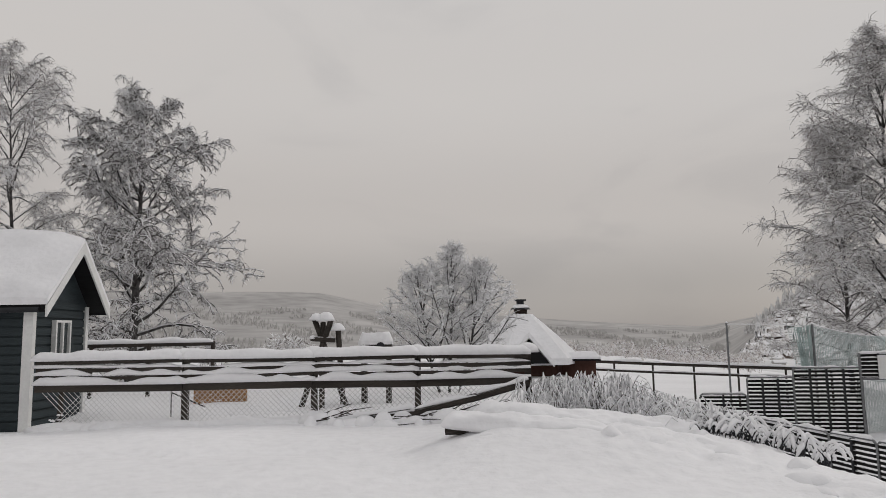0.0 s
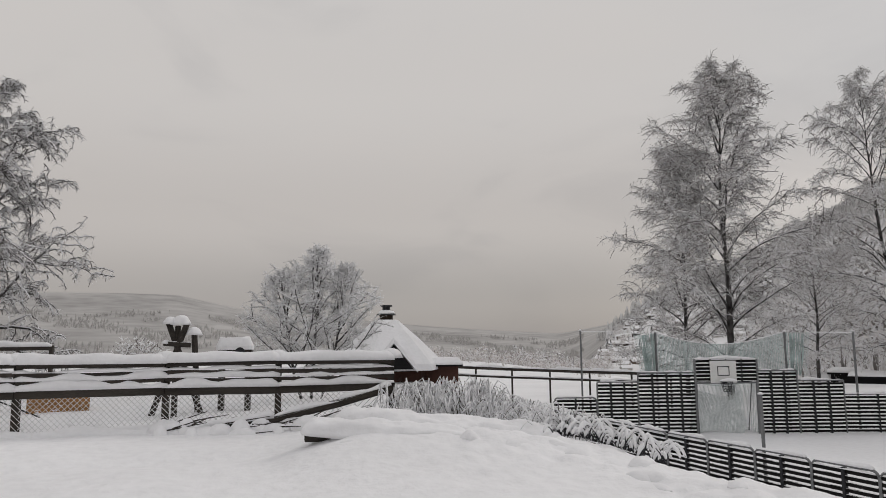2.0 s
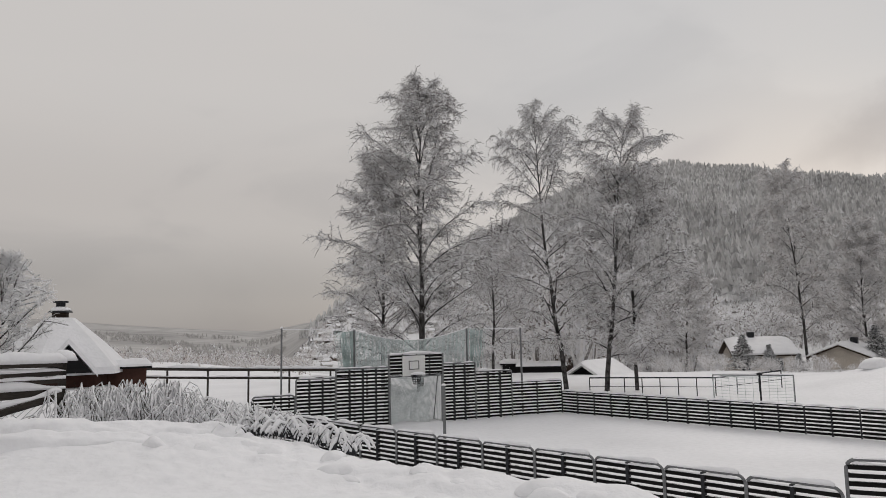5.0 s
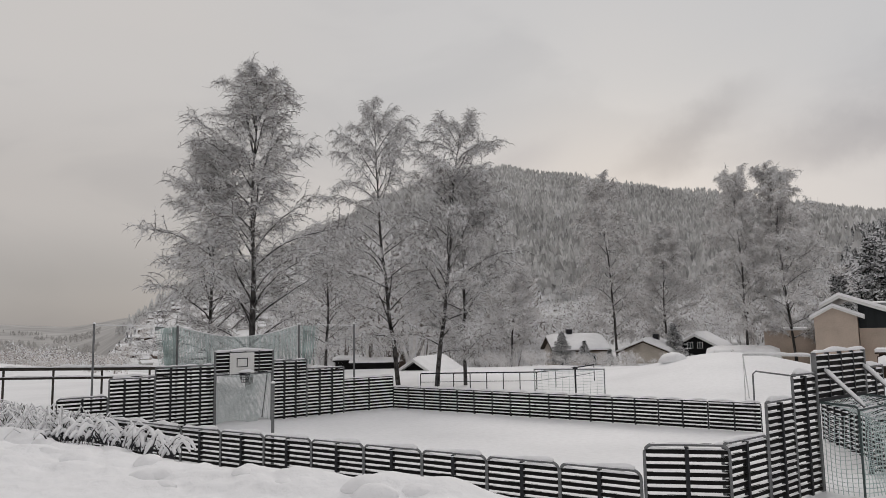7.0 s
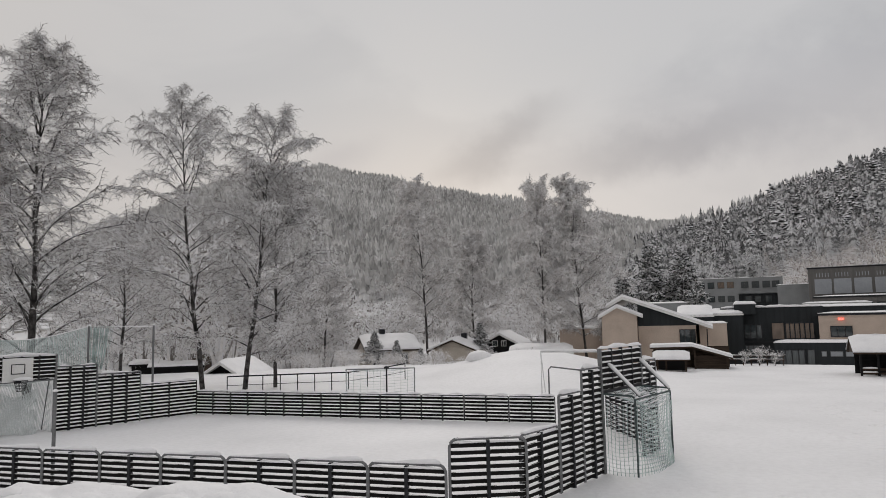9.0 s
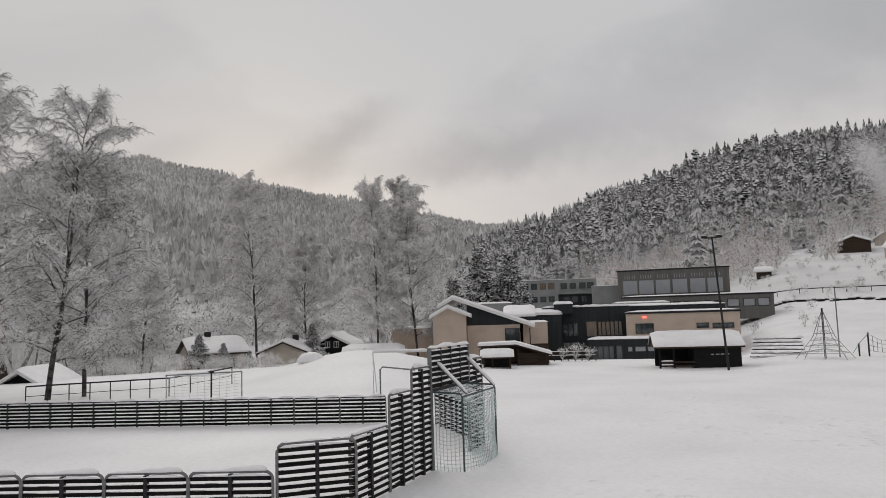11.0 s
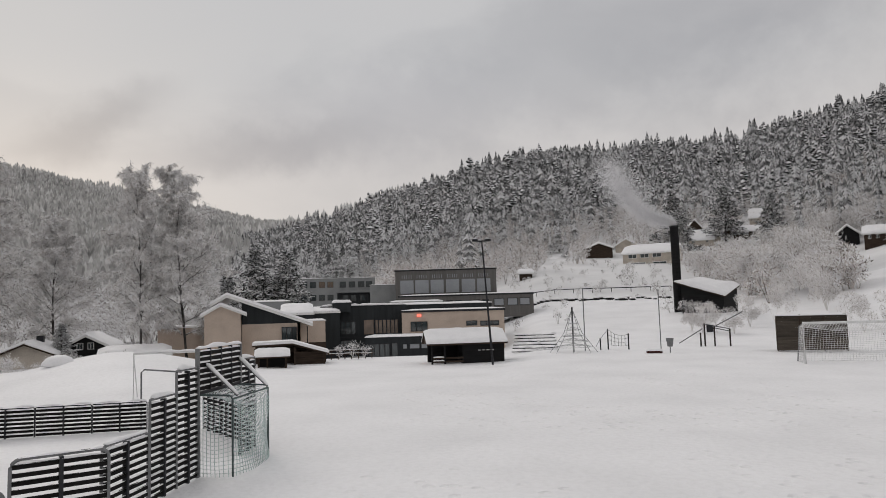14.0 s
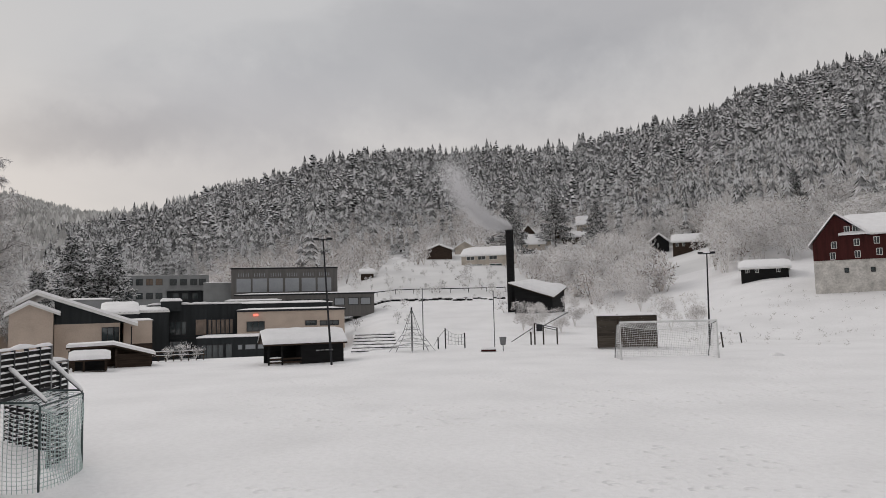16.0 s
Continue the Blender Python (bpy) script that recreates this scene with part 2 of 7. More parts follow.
# ---- mesh helpers ----
class Soup:
    """Collects vertices and faces of one mesh."""

    def __init__(self):
        self.v, self.f = [], []

    def add(self, verts, faces):
        n = len(self.v)
        self.v += [tuple(p) for p in verts]
        self.f += [tuple(i + n for i in q) for q in faces]
        return self

    def box(self, cx, cy, cz, sx, sy, sz, m=None):
        p = [Vector((cx + a * sx / 2, cy + b * sy / 2, cz + c * sz / 2)) for a in (-1, 1) for b in (-1, 1) for c in (-1, 1)]
        if m is not None:
            p = [m @ q for q in p]
        return self.add(p, [(0, 1, 3, 2), (4, 6, 7, 5), (0, 4, 5, 1), (2, 3, 7, 6), (0, 2, 6, 4), (1, 5, 7, 3)])

    def tube(self, pts, rad, sides=6, caps=True):
        pts = [Vector(p) for p in pts]
        rads = rad if isinstance(rad, (list, tuple)) else [rad] * len(pts)
        rings = []
        for i, p in enumerate(pts):
            d = (pts[min(i + 1, len(pts) - 1)] - pts[max(i - 1, 0)]).normalized()
            a = d.orthogonal().normalized() if abs(d.z) > 0.9 else d.cross(Vector((0, 0, 1))).normalized()
            b = d.cross(a)
            rings.append([p + (a * math.cos(6.28319 * k / sides) + b * math.sin(6.28319 * k / sides)) * rads[i] for k in range(sides)])
        vs = [q for r in rings for q in r]
        fs = [(i * sides + k, i * sides + (k + 1) % sides, (i + 1) * sides + (k + 1) % sides, (i + 1) * sides + k) for i in range(len(pts) - 1) for k in range(sides)]
        if caps:
            fs += [tuple(reversed(range(sides))), tuple(range((len(pts) - 1) * sides, len(pts) * sides))]
        return self.add(vs, fs)

    def quad(self, a, b, c, d):
        return self.add([a, b, c, d], [(0, 1, 2, 3)])

    def prism(self, outline, axis_from, axis_to, m=None):
        """An outline of (u, z) drawn along x from axis_from to axis_to; u runs along y."""
        n = len(outline)
        vs = [Vector((x, u, z)) for x in (axis_from, axis_to) for u, z in outline]
        if m is not None:
            vs = [m @ q for q in vs]
        fs = [(i, (i + 1) % n, n + (i + 1) % n, n + i) for i in range(n)] + [tuple(reversed(range(n))), tuple(range(n, 2 * n))]
        return self.add(vs, fs)

    def snow_strip(self, a, b, width, height, seed=0, step=0.12, rough=0.35):
        """Settled snow along the line a to b: a rounded ridge of uneven height."""
        a, b = Vector(a), Vector(b)
        length = (b - a).length
        n = max(2, int(length / step))
        d = (b - a).normalized()
        s = d.cross(Vector((0, 0, 1))).normalized()
        vs, fs = [], []
        prof = [(-0.5, 0.0), (-0.46, 0.55), (-0.25, 0.95), (0.25, 0.95), (0.46, 0.55), (0.5, 0.0)]
        for i in range(n + 1):
            p = a + d * (length * i / n)
            h = height * (1 + rough * noise.noise(Vector((i * step * 2.1, seed * 7.31, 0.5))) * 1.6)
            w = width * (1 + rough * 0.4 * noise.noise(Vector((i * step * 2.9, seed * 3.17, 4.5))))
            if i in (0, n):
                h *= 0.55
            vs += [p + s * (u * w) + Vector((0, 0, max(0.004, h * q))) - Vector((0, 0, 0.006)) for u, q in prof]
        for i in range(n):
            for k in range(5):
                fs.append((i * 6 + k, i * 6 + k + 1, i * 6 + k + 7, i * 6 + k + 6))
            fs.append((i * 6 + 5, i * 6, i * 6 + 6, i * 6 + 11))
        fs += [(5, 4, 3, 2, 1, 0), tuple(n * 6 + k for k in range(6))]
        return self.add(vs, fs)

    def mesh(self, name, material, smooth=False):
        me = bpy.data.meshes.new(name)
        me.from_pydata(self.v, [], self.f)
        me.materials.append(material)
        bm = bmesh.new()
        bm.from_mesh(me)
        bmesh.ops.recalc_face_normals(bm, faces=bm.faces)
        bm.to_mesh(me)
        bm.free()
        if smooth:
            me.polygons.foreach_set("use_smooth", [True] * len(me.polygons))
        return me


def fast_mesh(name, verts, tris, material, smooth=False):
    verts, tris = np.asarray(verts, np.float32), np.asarray(tris, np.int32)
    k = tris.shape[1]
    me = bpy.data.meshes.new(name)
    me.vertices.add(len(verts))
    me.vertices.foreach_set("co", verts.ravel())
    me.loops.add(len(tris) * k)
    me.loops.foreach_set("vertex_index", tris.ravel())
    me.polygons.add(len(tris))
    me.polygons.foreach_set("loop_start", np.arange(len(tris), dtype=np.int32) * k)
    me.polygons.foreach_set("use_smooth", np.full(len(tris), smooth))
    me.update(calc_edges=True)
    me.materials.append(material)
    return me


def part(name, soup, material, parent, label="", smooth=False):
    ob = new(name, soup if isinstance(soup, bpy.types.Mesh) else soup.mesh(name, material, smooth))
    ob.parent = parent
    return tagged(ob, label, kind="stuff" if name in ("snow_cover", "ropes", "netting", "net", "twigs", "stem_tangle") else "")


def root(name, m, label, category, group="", kind=""):
    ob = new(name)
    ob.empty_display_size = 0.2
    ob.matrix_basis = m
    return tagged(ob, label, category, group, kind)


# ---- ground: one sheet from the plateau to the hills ----
def smooth(a, b, x):
    k = np.clip((np.asarray(x, float) - a) / (b - a), 0, 1)
    return k * k * (3 - 2 * k)


def tan_deg(a):
    return np.tan(np.radians(a))


EDGE_AZ, EDGE_D = [-180, -60, -20, 6, 12, 20, 27, 35, 45, 55, 70, 90, 180], [30, 60, 60, 45, 16, 11.5, 9.5, 8.3, 7.6, 6.8, 5.2, 4, 5]
MID_AZ, MID_EL = [5, 18, 25, 30, 40, 47, 53, 60, 70, 80, 88, 110, 150], [0, -0.3, -0.1, 1.9, 7.3, 10.5, 11.8, 11.0, 9.0, 6.8, 6.6, 6, 6]
FAR_AZ, FAR_EL = [-90, -30, -10, -4, 10, 20, 30], [4.0, 3.8, 3.4, 2.2, 1.0, 0.4, 0.6]
RIGHT_AZ, RIGHT_EL = [70, 78, 85, 89.5, 97, 104, 118, 125, 131, 136, 141, 180], [-0.8, 1.6, 3.5, 5.4, 7.7, 8.6, 8.4, 9.7, 11.2, 12.0, 12.8, 14]


def wave(x, y, s, seed=0.0):
    """Cheap smooth noise for arrays, about -1 to 1."""
    return (np.sin(x / s * 1.3 + seed) * np.cos(y / s * 1.1 + 1.7 * seed) + 0.6 * np.sin((x + 0.7 * y) / s * 2.3 + 2.1 * seed)
            + 0.4 * np.cos((0.6 * x - y) / s * 3.7 + 0.4 + seed)) / 2


def ground_z(az, d):
    """Height of the ground at the heading az (degrees clockwise from +y) and the distance d."""
    az, d = np.broadcast_arrays(np.asarray(az, float), np.asarray(d, float))
    x, y = d * np.sin(np.radians(az)), d * np.cos(np.radians(az))
    e = np.interp(az, EDGE_AZ, EDGE_D)
    z = 2.25 * (1 - smooth(e, e + np.clip(0.6 * e, 3.5, 30), d))
    z = z - (0.05 + 0.16 * (1 - smooth(-33, -22, az))) * np.exp(-((y - 14.8) / 1.6) ** 2) * (1 - smooth(1, 5, az)) * (np.abs(az) < 60)
    # shallow trough of an old track before the fence
    z = z - 0.07 * np.exp(-((y - 10.6 - 0.05 * x) / 0.45) ** 2) * (1 - smooth(-4, 1, az)) * (az > -60)
    # pile of logs and ploughed snow on the edge
    pile = smooth(-4.0, 5.0, az) * (1 - smooth(9, 29, az))
    puffy = np.abs(wave(x, y, 0.36, 5)) + 0.5 * np.abs(wave(x, y, 0.17, 2))
    z = z + 0.36 * pile * np.exp(-((d - 10.3) / np.where(d < 10.3, 1.7, 1.3)) ** 2) * (1 + 0.10 * wave(x, y, 0.7))
    z = z + 0.10 * (puffy - 0.35) * smooth(7, 14, az) * (1 - smooth(34, 46, az)) * np.exp(-((d - np.minimum(e, 10.2) + 0.3) / 1.5) ** 2)
    near = np.exp(-(d / 30.0) ** 2)
    z = z + near * (0.035 * wave(x, y, 1.1) + 0.018 * wave(x, y, 0.42, 1)) * smooth(1.5, 5, d)
    z = z + 0.12 * wave(x, y, 0.55, 3) * smooth(22, 40, az) * (1 - smooth(52, 68, az)) * np.exp(-((d - e) / 1.3) ** 2)
    z = z - 0.32 * smooth(34, 54, d) * smooth(76, 80, az) * (1 - smooth(98, 103, az)) * (1 - smooth(60, 72, d))
    z = z + 0.75 * np.exp(-((az - 114.6) / 3.2) ** 4) * np.exp(-((d - 106) / 8.0) ** 4)
    # mound behind the court
    z = z + 1.75 * np.exp(-((az - 70) / 7.0) ** 2) * np.exp(-((d - 50) / 9.0) ** 2)
    z = z - 47 * smooth(90, 700, d) * (1 - smooth(19.5, 25, az)) + 27 * smooth(190, 680, d) * smooth(21.5, 28, az) * (1 - smooth(45, 60, az)) - 5 * smooth(55, 140, d) * smooth(12, 30, az) * (1 - smooth(52, 66, az)) - 1.2 * smooth(62, 80, d) * smooth(55, 65, az) * (1 - smooth(74, 80, az)) - 2.4 * smooth(58, 96, d) * smooth(74, 80, az) * (1 - smooth(98, 103, az))
    mid = 1500 * tan_deg(np.interp(az, MID_AZ, MID_EL))
    t = np.clip((d - 230) / 1270, 0, 1)
    z = z + mid * (1.25 * t ** 1.25 - 0.25 * t ** 3) * (1 - 0.25 * smooth(1600, 3000, d)) * (1 + 0.05 * wave(x, y, 90) * smooth(300, 600, d))
    far = 3300 * tan_deg(np.interp(az, FAR_AZ, FAR_EL)) + 45
    t = np.clip((d - 900) / 2400, 0, 1)
    z = z + far * t ** 1.5 * (1 - smooth(20, 32, az)) * (1 + 0.05 * wave(x, y, 420) * smooth(1200, 2000, d))
    right = np.maximum(0, 450 * tan_deg(np.interp(az, RIGHT_AZ, RIGHT_EL)) + 3.9)
    t = np.clip((d - 75) / 375, 0, 1)
    z = z + right * t ** np.interp(az, [118, 132], [1.5, 1.18]) * (1 - 0.75 * smooth(480, 900, d) * (1 - smooth(90, 96, az))) * (1 + 0.04 * wave(x, y, 35) * smooth(150, 300, d))
    return z


def gz(x, y):
    return float(ground_z(math.degrees(math.atan2(x, y)), math.hypot(x, y)))


def at(az, d, z=None):
    x, y = d * math.sin(radians(az)), d * math.cos(radians(az))
    return Vector((x, y, gz(x, y) if z is None else z))


def build_ground():
    azs = np.concatenate([np.arange(-180, -45, 3.0), np.arange(-45, 150, 0.45), np.arange(150, 180, 3.0)])
    ds = np.concatenate([[0.0], np.geomspace(0.6, 6.0, 60), np.linspace(6.06, 14.0, 130), np.geomspace(14.3, 4800, 225)])
    A, D = np.meshgrid(azs, ds, indexing="ij")
    Z = ground_z(A, D)
    V = np.stack([D * np.sin(np.radians(A)), D * np.cos(np.radians(A)), Z], -1).reshape(-1, 3)
    n, m = len(azs), len(ds)
    i, j = np.meshgrid(np.arange(n), np.arange(m - 1), indexing="ij")
    k = (i + 1) % n
    quads = np.stack([i * m + j, i * m + j + 1, k * m + j + 1, k * m + j], -1).reshape(-1, 4)
    ob = new("ground", fast_mesh("ground", V, quads[:, ::-1], GROUND, True))
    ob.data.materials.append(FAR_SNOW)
    ob.data.materials.append(MIST_TONED_SLOPE)
    # past 800 m on the left the ground takes the mist-toned grey
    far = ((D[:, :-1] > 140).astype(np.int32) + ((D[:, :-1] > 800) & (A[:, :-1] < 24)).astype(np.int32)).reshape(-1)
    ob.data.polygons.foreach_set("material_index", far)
    tagged(ob, "snow-covered ground from a raised plateau to wooded hills", "ground", kind="structure")


build_ground()

# ---- ball court of slatted panels ----
def rounded(w, h, r, z0=0.0, n=4):
    """The path of a frame tube: up, over with round corners, and down."""
    pts = [(-w / 2, 0, z0)]
    for c, a0 in (((-w / 2 + r, h - r), 180), ((w / 2 - r, h - r), 90)):
        pts += [(c[0] + r * math.cos(radians(a0 - 90 * k / n)), 0, c[1] + r * math.sin(radians(a0 - 90 * k / n))) for k in range(n + 1)]
    return pts + [(w / 2, 0, z0)]


PANELS = {}
PITCH = 0.142


def panel(a, b, h, label, group, plain=False):
    """A panel of dark slats in a steel tube frame from a to b on the ground, with snow on each slat."""
    a, b = Vector(a), Vector(b)
    w = (b - a).to_2d().length - (0.0 if plain or h > 1.7 else 0.05)
    key = (round(w, 2 if plain or h > 1.7 else 1), h, plain)
    m = Matrix.Translation((a + b) / 2) @ Matrix.Rotation(math.atan2(b.y - a.y, b.x - a.x), 4, "Z")
    if key in PANELS:
        ob = copy_thing(PANELS[key], m)
        return tagged(ob, label, group=group)
    w = key[0] - 0.02
    ob = root("court_panel", m, label, "fence panel", group)
    r = 0.05 if plain or h > 1.7 else 0.17
    if plain:
        part("frame", Soup().tube(rounded(w, h - 0.02, r, -0.3), 0.02, 6), DARK_STEEL, ob, "dark steel tube frame")
    else:
        part("frame", Soup().tube(rounded(w, h, r, -0.3, 6), 0.032, 8), STEEL, ob, "grey steel tube frame")
    posts = [0.0] if h < 1.7 else [w * (i / (max(2, round(w / 0.6)))) - w / 2 for i in range(1, max(2, round(w / 0.6)))]
    for x in posts:
        part("centre_post", Soup().box(x, 0.0, h / 2 - 0.03, 0.04 if plain else 0.07, 0.11, h - 0.02), DARK_STEEL, ob)
    n = round((h - 0.07) / PITCH)
    step = (h - 0.07) / n
    heaped = plain or h > 1.7
    slat = Soup().box(0, 0, 0, w - 0.05, 0.03, 0.088 if heaped else 0.084).mesh("slat", DARK_SLAT)
    cover = Soup()
    for i in range(n):
        s = part("slat", slat, None, ob)
        s.location.z = 0.01 + step * (i + 0.5)
        top = 0.01 + step * (i + 0.5) + (0.044 if heaped else 0.042)
        cover.snow_strip((-w / 2 + 0.05, 0, top), (w / 2 - 0.05, 0, top), 0.06, 0.03 if heaped else 0.009, i + 10 * h + w, 0.09, 0.95)
    cover.snow_strip((-w / 2 + (0.0 if plain else 0.12), 0, h + 0.02), (w / 2 - (0.0 if plain else 0.12), 0, h + 0.02), 0.11, 0.06, h + w, 0.08, 1.1)
    if not heaped:
        cover.snow_strip((-w / 2 + 0.1, -0.02, h - 0.075), (w / 2 - 0.1, -0.02, h - 0.075), 0.07, 0.035, h + 3 * w, 0.07, 1.3)
    part("snow_cover", cover, SNOW, ob, "thin snow on the slats", True)
    PANELS[key] = ob
    return ob


def run(points, heights, label, group, plain=False):
    for a, b, h in zip(points, points[1:], heights):
        panel((*a, 0), (*b, 0), h, label, group, plain)


def line(a, b, n):
    return [(a[0] + (b[0] - a[0]) * i / n, a[1] + (b[1] - a[1]) * i / n) for i in range(n + 1)]


NEAR_A, NEAR_B = (10.6, 19.9), (13.05, 6.5)          # low side towards the plateau
FAR_A, FAR_B = (23.4, 24.2), (25.75, 8.35)            # low side towards the field
END_A, END_B = (10.9, 26.8), (20.9, 24.85)            # high end with the first goal
run(line(NEAR_A, NEAR_B, 8), [1.0] * 8, "low panel of dark slats with rounded steel frame and snow", "low court panels")
run(line(FAR_A, FAR_B, 9), [1.0] * 9, "low panel of dark slats with snow, beside the playing field", "low court panels", True)
run([(13.12, 6.5), (14.0, 5.1)], [1.5], "angled corner panel of dark slats with snow", "corner court panels")
run([(20.9, 24.85), (23.4, 24.2)], [1.5], "corner panel of dark slats with snow", "corner court panels", True)
END = [(9.6, 27.05), (11.3, 26.7), (12.9, 26.4), (15.15, 25.95), (17.55, 25.45), (19.1, 25.15), (20.9, 24.8)]
run(END[:4], [1.45, 2.05, 2.4], "high end panel of dark slats with snow", "end court panels")
run(END[4:], [2.45, 2.05], "high end panel of dark slats with snow", "end court panels")
run([NEAR_A, (9.6, 27.05)], [1.0], "low panel of dark slats behind snowy weeds", "low court panels")
NEND = [(14.0, 5.3), (15.75, 4.98), (16.95, 4.78), (18.0, 4.58)]
run(NEND, [1.5, 2.15, 2.65], "high end panel of dark slats with snow", "end court panels")
NEND2 = [(20.6, 4.1), (21.7, 3.9), (25.6, 6.4)]
run(NEND2[:2], [2.65], "high end panel of dark slats with snow", "end court panels")
run(NEND2[1:], [2.0], "high end panel of dark slats with snow", "end court panels")


def head_panel(a, b, z0, z1, label):
    """Slats that bridge over a goal."""
    a, b = Vector((*a, 0)), Vector((*b, 0))
    w = (b - a).length
    ob = root("goal_head_panel", Matrix.Translation((a + b) / 2) @ Matrix.Rotation(math.atan2(b.y - a.y, b.x - a.x), 4, "Z"), label, "fence panel", "end court panels")
    slat = Soup().box(0, 0, 0, w, 0.035, 0.106).mesh("slat", DARK_SLAT)
    cover = Soup()
    for i in range(int((z1 - z0) / PITCH)):
        z = z0 + PITCH * (i + 0.5)
        part("slat", slat, None, ob).location.z = z
        cover.snow_strip((-w / 2, 0, z + 0.052), (w / 2, 0, z + 0.052), 0.085, 0.040, i + w, 0.15, 0.6)
    cover.snow_strip((-w / 2, 0, z1), (w / 2, 0, z1), 0.11, 0.09, w, 0.12, 0.5)
    for x in (-w / 2, w / 2):
        part("post", Soup().box(x, 0.0, z1 / 2, 0.07, 0.09, z1), STEEL, ob)
    for x in (-w / 4, 0, w / 4):
        part("centre_post", Soup().box(x, 0.0, (z0 + z1) / 2, 0.05, 0.09, z1 - z0), DARK_STEEL, ob)
    part("lintel", Soup().box(0, 0, z0 - 0.04, w, 0.08, 0.08), DARK_STEEL, ob)
    part("snow_cover", cover, SNOW, ob, "thin snow on the slats", True)
    return ob


head_panel(END[3], END[4], 2.05, 2.92, "slatted panel bridging the goal, capped with snow")
head_panel(NEND[3], NEND2[0], 2.05, 3.1, "slatted panel bridging the goal, capped with snow")


# ---- trees ----
def grow(seed, height, crown_from, reach, limbs, subs, twigs, droop, lean=(0, 0), trunk_r=0.2, up=55, twig_r=0.019, twig_len=0.9, fork=None, top=0.45, low=0.16, sub_len=0.36, vary=(0.7, 1.1), hang=1.9, rise=0.45, ovoid=0.0, pad=1.5, wobble=1.0):
    """A leafless tree: vertices and faces of (trunk and limbs) and of (branches and twigs)."""
    rng = np.random.RandomState(seed)
    V, F, TV, TF = [], [], [], []
    count = {0: 0, 1: 0}

    def tubes(P, r0, r1, sides, which):
        """Tapered tubes along many paths at once: P is (paths, points, 3)."""
        P = np.asarray(P, float)
        if P.ndim == 2:
            P = P[None]
        n, k, _ = P.shape
        d = np.gradient(P, axis=1)
        d /= np.linalg.norm(d, axis=2, keepdims=True) + 1e-9
        ref = np.where(np.abs(d[..., 2:3]) > 0.9, np.array([1.0, 0, 0]), np.array([0, 0, 1.0]))
        a = np.cross(d, ref)
        a /= np.linalg.norm(a, axis=2, keepdims=True) + 1e-9
        b = np.cross(d, a)
        r0, r1 = np.broadcast_to(r0, (n,))[:, None], np.broadcast_to(r1, (n,))[:, None]
        r = (r0 + (r1 - r0) * np.linspace(0, 1, k)[None])[..., None, None]
        o = rng.rand(n) * 3.14 if sides == 2 else np.zeros(n)
        t = (np.arange(sides) * 2 * np.pi / sides)[None] + o[:, None]
        ring = P[:, :, None] + r * (a[:, :, None] * np.cos(t)[:, None, :, None] + b[:, :, None] * np.sin(t)[:, None, :, None])
        v = ring.reshape(-1, 3)
        i, j = np.meshgrid(np.arange(k - 1), np.arange(1 if sides == 2 else sides), indexing="ij")
        q = np.stack([i * sides + j, (i + 1) * sides + j, (i + 1) * sides + (j + 1) % sides, i * sides + (j + 1) % sides], -1).reshape(-1, 4)
        f = (q[None] + (np.arange(n) * k * sides)[:, None, None]).reshape(-1, 4) + count[which]
        (V, TV)[which].append(v)
        (F, TF)[which].append(f)
        count[which] += len(v)

    def paths(p, d, length, n, drop, wob):
        """Bending paths from the points p in the directions d."""
        out = [p]
        d = d / np.linalg.norm(d, axis=1, keepdims=True)
        for i in range(n):
            d = d + rng.normal(0, wob, d.shape)
            d[:, 2] -= drop * (i + 1) / n
            d = d / np.linalg.norm(d, axis=1, keepdims=True)
            out.append(out[-1] + d * (np.broadcast_to(length, (len(p),)) / n)[:, None])
        return np.stack(out, 1)

    def along(P, u):
        """Points at the shares u (paths, m) of each path."""
        k = P.shape[1] - 1
        x = np.clip(u, 0, 0.9999) * k
        i = x.astype(int)
        w = (x - i)[..., None]
        rows = np.arange(len(P))[:, None]
        return P[rows, i] * (1 - w) + P[rows, i + 1] * w

    def away(a, e):
        return np.stack([np.cos(a) * np.cos(e), np.sin(a) * np.cos(e), np.sin(e)], -1)

    for fx, fy, fh in fork or [(0.0, 0.0, 1.0)]:
        n = 12
        tt = np.linspace(0, 1, n + 1)
        tr = np.stack([lean[0] * tt + fx * tt ** 0.6, lean[1] * tt + fy * tt ** 0.6, height * fh * tt], 1)
        tr[1:, :2] += np.cumsum(rng.normal(0, 0.010 * height / 3, (n, 2)), 0)
        tubes(tr, trunk_r, 0.015, 7, 0)
        u = crown_from + (1 - crown_from) * ((np.arange(limbs) + rng.rand(limbs)) / limbs) ** 0.9
        rel = (u - crown_from) / (1 - crown_from)
        base = along(tr[None], u[None])[0]
        if ovoid:
            ln = reach * (0.45 + 0.55 * np.minimum(1, rel / 0.18)) * (1 - rel) ** ovoid * rng.uniform(*vary, limbs) + 0.7
        else:
            ln = reach * (0.2 + 0.95 * np.sin(np.pi * np.minimum(1, rel * (1 - low) + low)) ** 0.8) * rng.uniform(*vary, limbs) * (1 - top * rel)
        a = np.arange(limbs) * 2.4 + rng.normal(0, 0.4, limbs)
        e = np.radians(up * (rise + (1.2 - rise) * rel) + rng.normal(0, 8, limbs))
        lb = paths(base, away(a, e), ln, 8, droop * 0.42, 0.09 * wobble)
        tubes(lb, trunk_r * 0.36 * (1 - 0.7 * rel) + 0.014, 0.010, 4, 0)
        v = 0.16 + 0.84 * ((np.arange(subs)[None] + rng.rand(limbs, subs)) / subs) ** 0.75
        q = along(lb, v).reshape(-1, 3)
